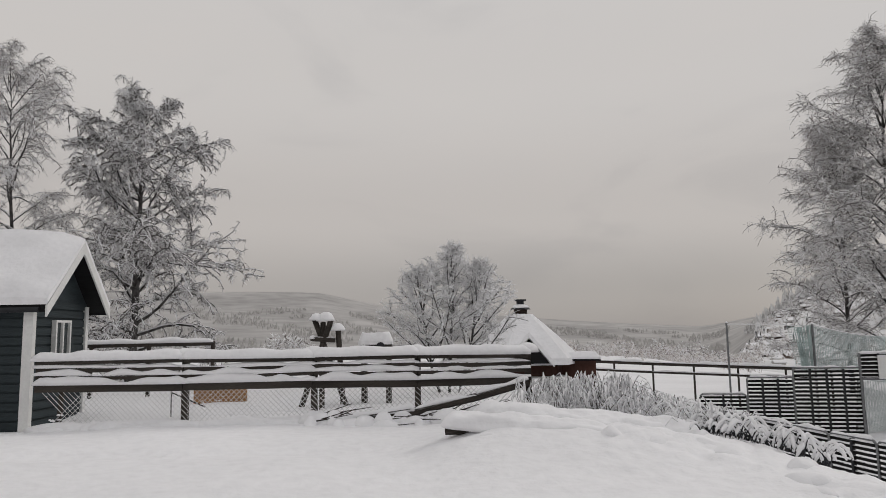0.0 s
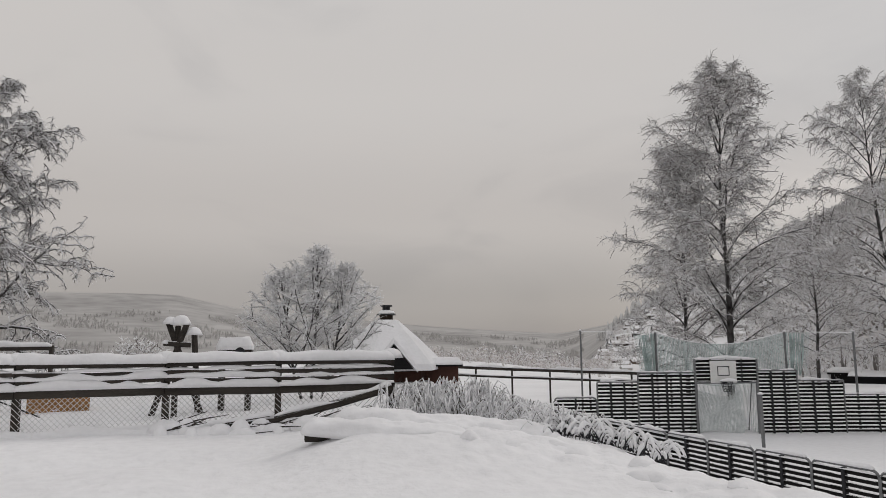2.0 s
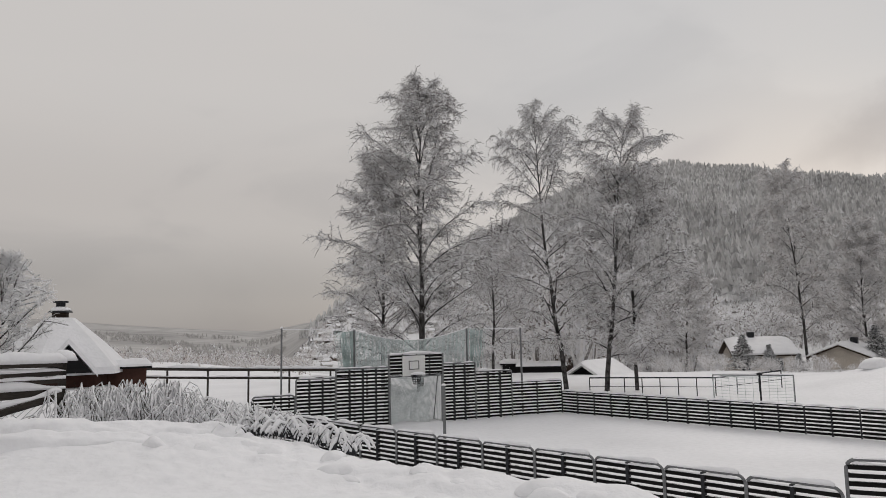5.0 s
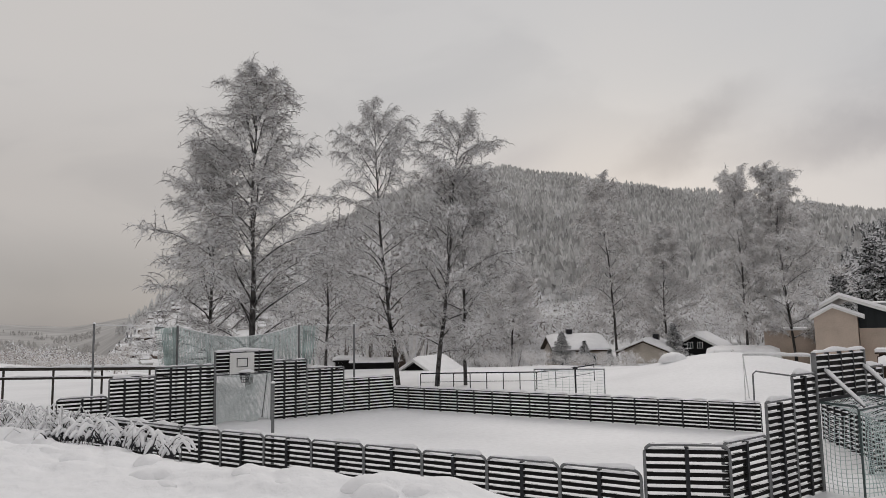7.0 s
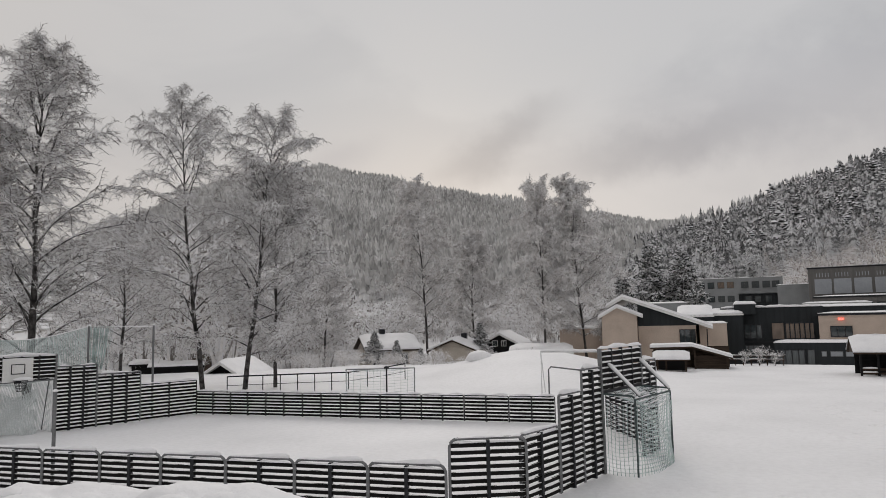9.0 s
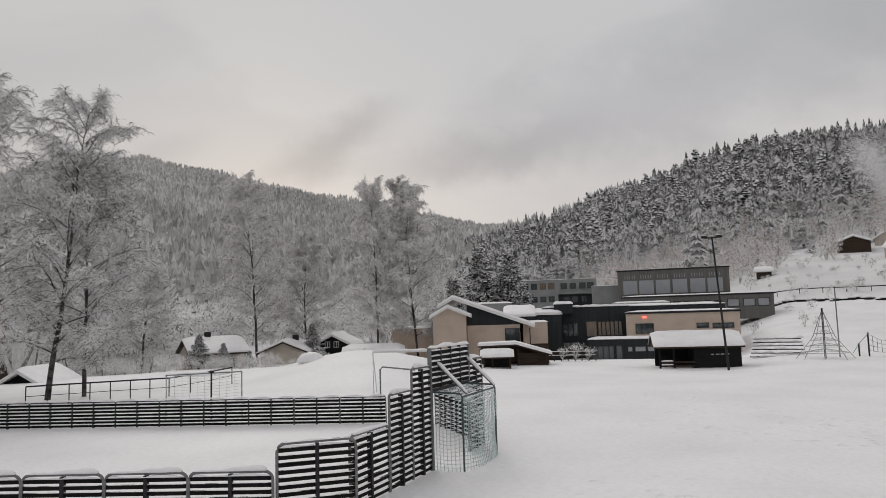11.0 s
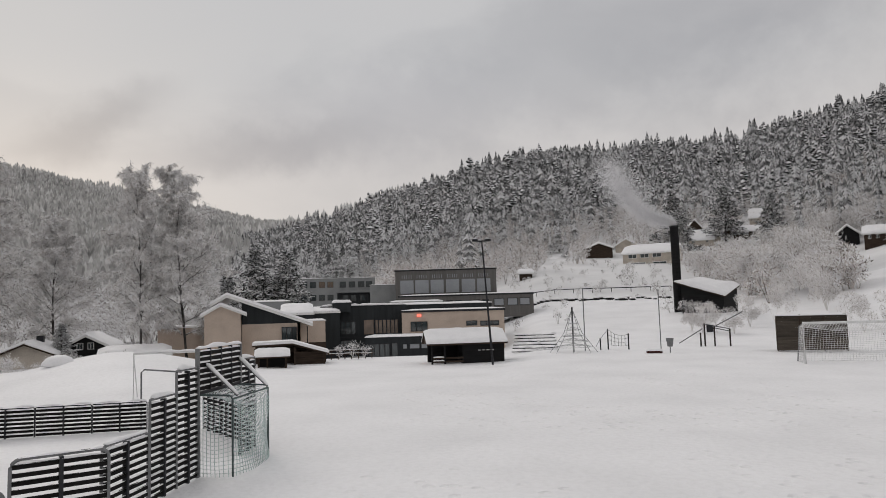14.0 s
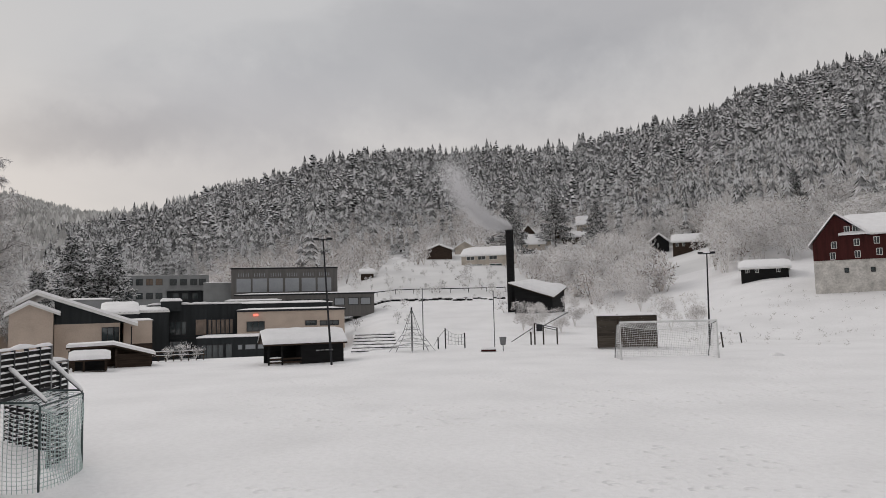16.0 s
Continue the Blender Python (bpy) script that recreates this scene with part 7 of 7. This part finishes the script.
b = root("football_goal", Matrix.Identity(4), "full-size white football goal with net on the snow", "goal")
ga, gb = Vector((40.9, -25.0, 0)), Vector((38.9, -31.0, 0))
mm = Matrix.Translation((ga + gb) / 2) @ Matrix.Rotation(math.atan2((gb - ga).y, (gb - ga).x), 4, "Z")
w = (gb - ga).length
b.matrix_basis = mm
part("frame", Soup().tube([(-w / 2, 0, -0.1), (-w / 2, 0, 2.44), (w / 2, 0, 2.44), (w / 2, 0, -0.1)], 0.075, 9), GOAL_GREY, b)
for s in (-1, 1):
    part("stay", Soup().tube([(s * w / 2, 0, 2.4), (s * w / 2, 1.0, 2.2), (s * w / 2, 1.9, 0.02)], 0.035, 6), STEEL, b)
n = Soup()
net_sheet(n, sheet(lambda u, v: Vector((-w / 2 + w * u, 1.0 + 0.9 * v + 0.15 * math.sin(3.14 * u), 2.2 * (1 - v) - 0.35 * math.sin(3.14 * u) * (1 - v) + 0.02)), 40, 16), 0.010)
net_sheet(n, sheet(lambda u, v: Vector((-w / 2 + w * u, v, 2.42 - 0.22 * v - 0.35 * math.sin(3.14 * u) * v)), 40, 7), 0.011)
for s in (-1, 1):
    net_sheet(n, sheet(lambda u, v: Vector((s * w / 2, u * (1.0 + 0.9 * v), (2.42 - 0.22 * u) * (1 - v) + 0.02)), 9, 16), 0.010)
part("net", n, GOAL_GREY, b, "white cord net")

b = root("wood_shelter", facing(121.9, 59, 0, 4), "brown boarded shelter with snow on its flat roof", "shed")
for i in range(11):
    part("plank", Soup().box(0.05, 0.012 * (i % 2), 0.22 + 0.24 * i, 4.6, 0.05, 0.238), GREY_BOARD, b)
part("side", Soup().box(-2.25, 1.0, 1.35, 0.08, 2.0, 2.6), BROWN_WOOD, b)
part("side", Soup().box(2.35, 1.0, 1.35, 0.08, 2.0, 2.6), BROWN_WOOD, b)
for x in (-0.7, 0.85):
    part("batten", Soup().box(x, -0.06, 1.4, 0.1, 0.06, 2.7), BROWN_WOOD, b)
part("roof_snow", snow_slab(Soup(), -2.35, 2.45, -0.1, 2.1, 2.68, 0.18, 3), SNOW, b, "", True)


def playground():
    b = root("rope_pyramid", facing(104.79, 60.4, 0), "rope climbing pyramid on a steel mast", "play equipment")
    part("mast", Soup().tube([(0.05, 0, -0.1), (0.05, 0, 3.75)], 0.07, 8), DARK_STEEL, b)
    r = Soup()
    for k in range(8):
        a = 6.283 * k / 8
        r.tube([(0.05, 0, 3.65), (0.05 + 0.75 * math.cos(a), 0.75 * math.sin(a), 1.6), (0.05 + 2.0 * math.cos(a), 2.0 * math.sin(a), -0.05)], 0.022, 4)
    for z, rr in ((3.0, 0.25), (2.4, 0.47), (1.85, 0.66), (1.35, 0.92), (0.9, 1.25), (0.45, 1.6)):
        r.tube([(0.05 + rr * math.cos(6.283 * k / 16), rr * math.sin(6.283 * k / 16), z) for k in range(17)], 0.02, 4, False)
        if rr > 0.6:
            for k in range(8):
                a = 6.283 * (k + 0.5) / 8
                r.tube([(0.05, 0, z + 0.3), (0.05 + rr * math.cos(a), rr * math.sin(a), z)], 0.016, 4, False)
    part("ropes", r, ROPE, b)
    b = root("climbing_net", facing(107.84, 63, 0), "low climbing net slung between dark posts", "play equipment")
    for u, h in ((-0.35, 1.8), (1.37, 1.35), (-1.0, 1.0)):
        part("post", Soup().tube([(u, 0, -0.1), (u, 0.1, h)], 0.06, 7), DARK_STEEL, b)
    r = Soup()
    net_sheet(r, sheet(lambda u, v: Vector((-0.35 + 1.72 * u, 0.1, (1.75 - 0.45 * u - 0.3 * math.sin(3.14 * u)) * (1 - 0.75 * v))), 6, 3), 0.02)
    r.tube([(-1.4, 0, 0.25), (-1.0, 0, 0.95), (-0.35, 0, 1.7)], 0.022, 4)
    part("ropes", r, ROPE, b)
    b = root("swing_frame", facing(114.67, 66, 0), "climbing frame with ramp and slanting beams", "play equipment")
    for u, h in ((0.05, 2.0), (0.85, 1.75), (2.1, 1.5), (-0.3, 1.2)):
        part("post", Soup().tube([(u, 0, -0.1), (u, 0, h)], 0.07, 7), WOOD, b)
    for p, q in (((-2.1, 0.3), (-0.1, 1.55)), ((0.85, 1.7), (3.2, 2.95)), ((0.05, 1.95), (2.1, 1.5)), ((0.85, 1.6), (2.1, 1.3))):
        part("beam", Soup().tube([(p[0], 0, p[1]), (q[0], 0, q[1])], 0.05, 6), STEEL, b)
    part("platform", Soup().box(0.5, 0, 1.55, 0.55, 0.5, 0.6), DARK_STEEL, b)
    b = root("disc_basket", facing(111.86, 58, 0), "grey basket on a stand beside a red-edged platform", "play equipment")
    part("basket", Soup().tube([(0.32, 0, 0.5), (0.32, 0, 1.15)], [0.2, 0.3], 10), STEEL, b)
    part("pole", Soup().tube([(0.32, 0, -0.1), (0.32, 0, 0.55)], 0.04, 6), STEEL, b)
    b = root("red_platform", facing(111.0, 58, 0), "low platform with red edge under snow", "platform")
    part("deck", Soup().box(0, 0, 0.12, 1.2, 0.8, 0.16), RED_WOOD, b)
    part("snow_cover", snow_slab(Soup(), -0.62, 0.62, -0.42, 0.42, 0.2, 0.14, 1), SNOW, b, "", True)
    b = root("signal_pole", facing(111.5, 60, 0), "slim pale pole by the playground", "pole")
    part("shaft", Soup().tube([(0, 0, -0.1), (0, 0, 5.0)], 0.04, 6), STEEL, b)
    for i in range(6):
        s = root("timber_step", facing(101.8, 64 + 0.8 * i, 0), "long dark timber step edged with snow", "step", "timber steps")
        part("beam", Soup().box(0, 0, -0.1 + 0.26 * i, 4.2 - 0.1 * i, 0.2, 0.09), BLACK_WOOD, s)
        part("snow_cover", Soup().snow_strip((-2.05, 0, -0.07 + 0.26 * i), (2.05, 0, -0.07 + 0.26 * i), 0.34, 0.13, i, 0.12, 1.2), SNOW, s, "", True)
    for k, (a0, a1, d, z) in enumerate(((100.5, 112.4, 150, 0.35),)):
        f = root("slope_fence", Matrix.Identity(4), "dark rail fence half buried along the slope", "fence")
        n = 8
        ps = [at(a0 + (a1 - a0) * i / n, d) + Vector((0, 0, 0.9)) for i in range(n + 1)]
        part("rail", Soup().tube(ps, 0.09, 5), BLACK_WOOD, f)
        for p in ps:
            part("post", Soup().tube([p - Vector((0, 0, 1.2)), p + Vector((0, 0, 0.1))], 0.07, 5), BLACK_WOOD, f)
    for i, (az, d, r) in enumerate(((132.5, 52, 0.45), (66.0, 49, 0.9))):
        s = Soup()
        snow_lump(s, (0, 0, 0), r, r, r * 0.75, i, 14)
        o = new("snow_mound", s.mesh("snow_mound", SNOW, True))
        o.location = at(az, d) - Vector((0, 0, 0.1))
        tagged(o, "rounded heap of snow", "snow heap", "snow heaps")
    rng = random.Random(3)
    for i in range(34):
        az = 101.5 + 11 * i / 34 + rng.uniform(-0.1, 0.1)
        r = rng.uniform(0.35, 0.8)
        b = root("boulder", Matrix.Translation(at(az, 137 + rng.uniform(-1.5, 1.5))), "dark boulder capped with snow in a row", "boulder", "boulders")
        c = Soup()
        snow_lump(c, (0, 0, -0.1), r * 1.3, r, r * 0.8, i, 8)
        part("rock", c, BLACK_WOOD, b)
        c = Soup()
        snow_lump(c, (0, 0.05, r * 0.38), r * 1.2, r * 0.95, r * 0.5, i + 40, 8)
        part("snow_cap", c, SNOW, b, "", True)
    for az, d, h in ((128.9, 60, 1.2), (130.2, 66, 0.9)):
        b = root("stake", facing(az, d, 0), "leaning dark stake in the snow", "post", "stakes")
        part("shaft", Soup().tube([(0, 0, -0.2), (-0.12, 0, gz(*at(az, d).to_2d()) + h)], 0.06, 6), WOOD, b)


playground()


# ---- edge of the plateau: buried logs and frosted weeds ----
def log_back(soup, a, b, w, h, seed):
    """A puffy back of snow from a to b with blunt rounded ends."""
    d, length = (b - a).normalized(), (b - a).length
    side, n, m = d.cross(Vector((0, 0, 1))).normalized(), max(10, int(length / 0.05)), 16
    vs = []
    for i in range(n + 1):
        u = length * i / n
        end = min(1.0, math.sqrt(max(0.0, 1 - (1 - min(u, length - u) / 0.3) ** 2)) if min(u, length - u) < 0.3 else 1.0)
        for k in range(m + 1):
            t = math.pi * k / m
            p = a + d * u
            q = noise.noise(Vector((p.x * 2.0 + 9 * seed, p.y * 2.0, 2 * t))) * 0.28 + noise.noise(Vector((p.x * 5.5, p.y * 5.5 + seed, 3 * t))) * 0.13
            r = (0.25 + 0.75 * end) * (1 + q)
            vs.append(p + side * (w * r * math.cos(t)) + Vector((0, 0, h * r * (0.3 + 0.7 * end) * max(0.0, math.sin(t)) ** 0.8 - 0.03)))
    q = m + 1
    soup.add(vs, [(i * q + k, (i + 1) * q + k, (i + 1) * q + k + 1, i * q + k + 1) for i in range(n) for k in range(m)]
             + [tuple(range(m, -1, -1)), tuple(n * q + k for k in range(q))] + [(i * q, i * q + m, (i + 1) * q + m, (i + 1) * q) for i in range(n)])


def log_pile():
    b = root("log_pile", Matrix.Identity(4), "stack of logs buried under thick snow", "log pile")
    for az0, d0, az1, d1, z, r in ((-0.05, 10.4, 6, 10.35, 2.53, 0.095), (2.35, 11.15, 9, 11.1, 2.56, 0.11)):
        p, q = at(az0, d0), at(az1, d1)
        part("log", Soup().tube([(p.x, p.y, z), (q.x, q.y, z)], r, 12), WOOD, b, "sawn log in the snow")
    for k, (az0, d0, az1, d1, z0, z1, w, h) in enumerate(((2.2, 11.3, 20, 10.9, 2.60, 2.30, 0.42, 0.30), (-0.35, 10.45, 13.5, 10.3, 2.60, 2.40, 0.36, 0.23), (1.7, 9.9, 11.8, 9.75, 2.32, 2.30, 0.34, 0.25),
                                                       (11.6, 10.0, 14.2, 10.0, 2.36, 2.36, 0.36, 0.33), (14.5, 9.8, 19.0, 9.6, 2.26, 2.22, 0.5, 0.28), (6.0, 9.25, 10.5, 9.2, 2.2, 2.2, 0.36, 0.14), (18.5, 10.2, 23.5, 9.9, 2.24, 2.12, 0.5, 0.30))):
        s = Soup()
        log_back(s, at(az0, d0, z0), at(az1, d1, z1), w, h, k)
        part("snow_back", s, SNOW, b, "thick rounded snow over a log", True)
    rng = random.Random(5)
    for i in range(34):
        az = rng.uniform(10, 58)
        e = float(np.interp(az, EDGE_AZ, EDGE_D))
        d = e - rng.uniform(-0.3, 1.8)
        r = rng.uniform(0.06, 0.2)
        s = Soup()
        snow_lump(s, (0, 0, 0), r * 1.4, r, r * rng.uniform(0.6, 0.9), i, 14)
        o = new("snow_clod", s.mesh("snow_clod", SNOW, True))
        o.location = at(az, d) - Vector((0, 0, r * 0.42))
        o.rotation_euler.z = rng.uniform(0, 3)
        tagged(o, "rounded clod of ploughed snow", "snow clod", "snow clods")


log_pile()


def weeds():
    """Dry grass bowed down by snow on the bank between fence and court."""
    rng = random.Random(9)
    snow, straw = Soup(), Soup()
    for i in range(1300):
        az = rng.triangular(5.6, 25.0, 10)
        d = rng.uniform(12.2, 15.5) if az < 18 else rng.uniform(10.8, 13.5)
        p = at(az, d)
        h = rng.uniform(0.2, 0.7) * (1.15 if az < 15 else 0.8)
        a = rng.uniform(0, 6.28)
        bend = rng.uniform(0.1, 0.5)
        dx, dy = math.cos(a) * bend, math.sin(a) * bend
        z0 = max(p.z, 1.5 if az < 18 else 1.2)
        pts = [Vector((p.x, p.y, z0)), Vector((p.x + dx * 0.25, p.y + dy * 0.25, z0 + h * 0.6)), Vector((p.x + dx * 0.7, p.y + dy * 0.7, z0 + h)), Vector((p.x + dx * 1.05, p.y + dy * 1.05, z0 + h * rng.uniform(0.55, 0.95)))]
        (snow if i % 4 else straw).tube(pts, [0.003, 0.007, 0.016, 0.011] if i % 4 else [0.005, 0.005, 0.004, 0.003], 4)
    tagged(new("frosted_weeds", snow.mesh("frosted_weeds", SNOW, True)), "tall weeds bowed down and coated with snow", "weeds", kind="stuff")
    tagged(new("dry_weeds", straw.mesh("dry_weeds", WOOD)), "dark dry weed stems on the bank", "weeds", kind="stuff")
    # dark shrub with arching snowy fronds
    b = root("snowy_shrub", Matrix.Identity(4), "dark shrub with arching stems loaded with snow", "shrub")
    st, sn = Soup(), Soup()
    for i in range(110):
        az, d = rng.uniform(19.0, 28.0), rng.uniform(10.4, 11.6)
        p = at(az, d)
        z0 = 3.9 - d * math.tan(radians(float(np.interp(az, [19, 22, 26, 29], [7.6, 7.9, 9.0, 10.0]))))
        a, l = rng.uniform(-1.2, 4.0), rng.uniform(0.14, 0.42)
        pts = [Vector((p.x + l * u * math.cos(a), p.y - l * u * math.sin(a) * 0.5, z0 + 0.75 * l * math.sin(2.7 * u) - 0.12 * u * l)) for u in (0, 0.2, 0.4, 0.6, 0.8, 0.92, 1.0)]
        st.tube(pts, [0.010, 0.009, 0.008, 0.007, 0.006, 0.005, 0.004], 4)
        sn.tube([q + Vector((0, 0, 0.022)) for q in pts[1:]], [0.012, 0.020, 0.026, 0.026, 0.022, 0.012], 6)
    part("stem_tangle", st, DARK_STEEL, b)
    part("snow_cover", sn, SNOW, b, "", True)


weeds()


# ---- pines by the school ----
def pines():
    (v, f), (tv, tf) = grow(seed=77, height=13, crown_from=0.06, reach=3.6, limbs=70, subs=12, twigs=12, droop=0.16, trunk_r=0.2, up=14, twig_r=0.045, twig_len=0.55, top=0.72, low=0.42, sub_len=0.34)
    wood, needles = fast_mesh("trunk", v, f, BARK, True), fast_mesh("crown", tv, tf, PINE)
    for i, (az, d, h) in enumerate(((79.5, 116, 16.2), (81.9, 116, 15.2), (77.4, 120, 12), (112.9, 226, 19), (116.6, 250, 19), (119.8, 235, 15), (134.3, 170, 12), (57.5, 80, 3.6), (59.3, 80, 2.7), (61.2, 82, 1.9), (66.0, 92, 4.6))):
        p = at(az, d)
        s = h / 13
        k = s * (1.7 if h < 5 else 1.4)
        b = root("pine", Matrix.Translation(p) @ Matrix.Rotation(i * 1.3, 4, "Z") @ Matrix.Diagonal((k, k, s, 1)), "dark conifer with snow-laden branches", "tree", "conifers")
        part("crown", needles, None, b)
        part("trunk", wood, None, b)


pines()


# ---- low fence and hedge before the school ----
def school_fence():
    b = root("school_fence", facing(86.6, 66, 0), "low wooden fence with snowy shrubs before the school", "fence")
    for i in range(9):
        part("post", Soup().box(-2.6 + 0.62 * i, 0, -0.1, 0.09, 0.09, 1.3), BROWN_WOOD, b)
    for z in (0.05, 0.38):
        part("rail", Soup().box(-0.1, -0.06, z, 5.2, 0.05, 0.1), BROWN_WOOD, b)
        part("snow_cover", Soup().snow_strip((-2.6, -0.06, z + 0.05), (2.4, -0.06, z + 0.05), 0.1, 0.06, z), SNOW, b, "", True)
    v, f = bush(500, 90, 0.008, 0.12)
    me = fast_mesh("crown", v, f, TWIG)
    for i, (u, h) in enumerate(((-0.6, 1.3), (0.6, 1.6), (1.7, 1.2))):
        o = root("school_shrub", facing(86.6, 65.4, 0) @ Matrix.Translation((u, 0, -0.35)) @ Matrix.Diagonal((h * 1.3, h * 1.3, h, 1)), "low rimed shrub before the school", "shrub", "school shrubs")
        part("crown", me, None, o)


school_fence()
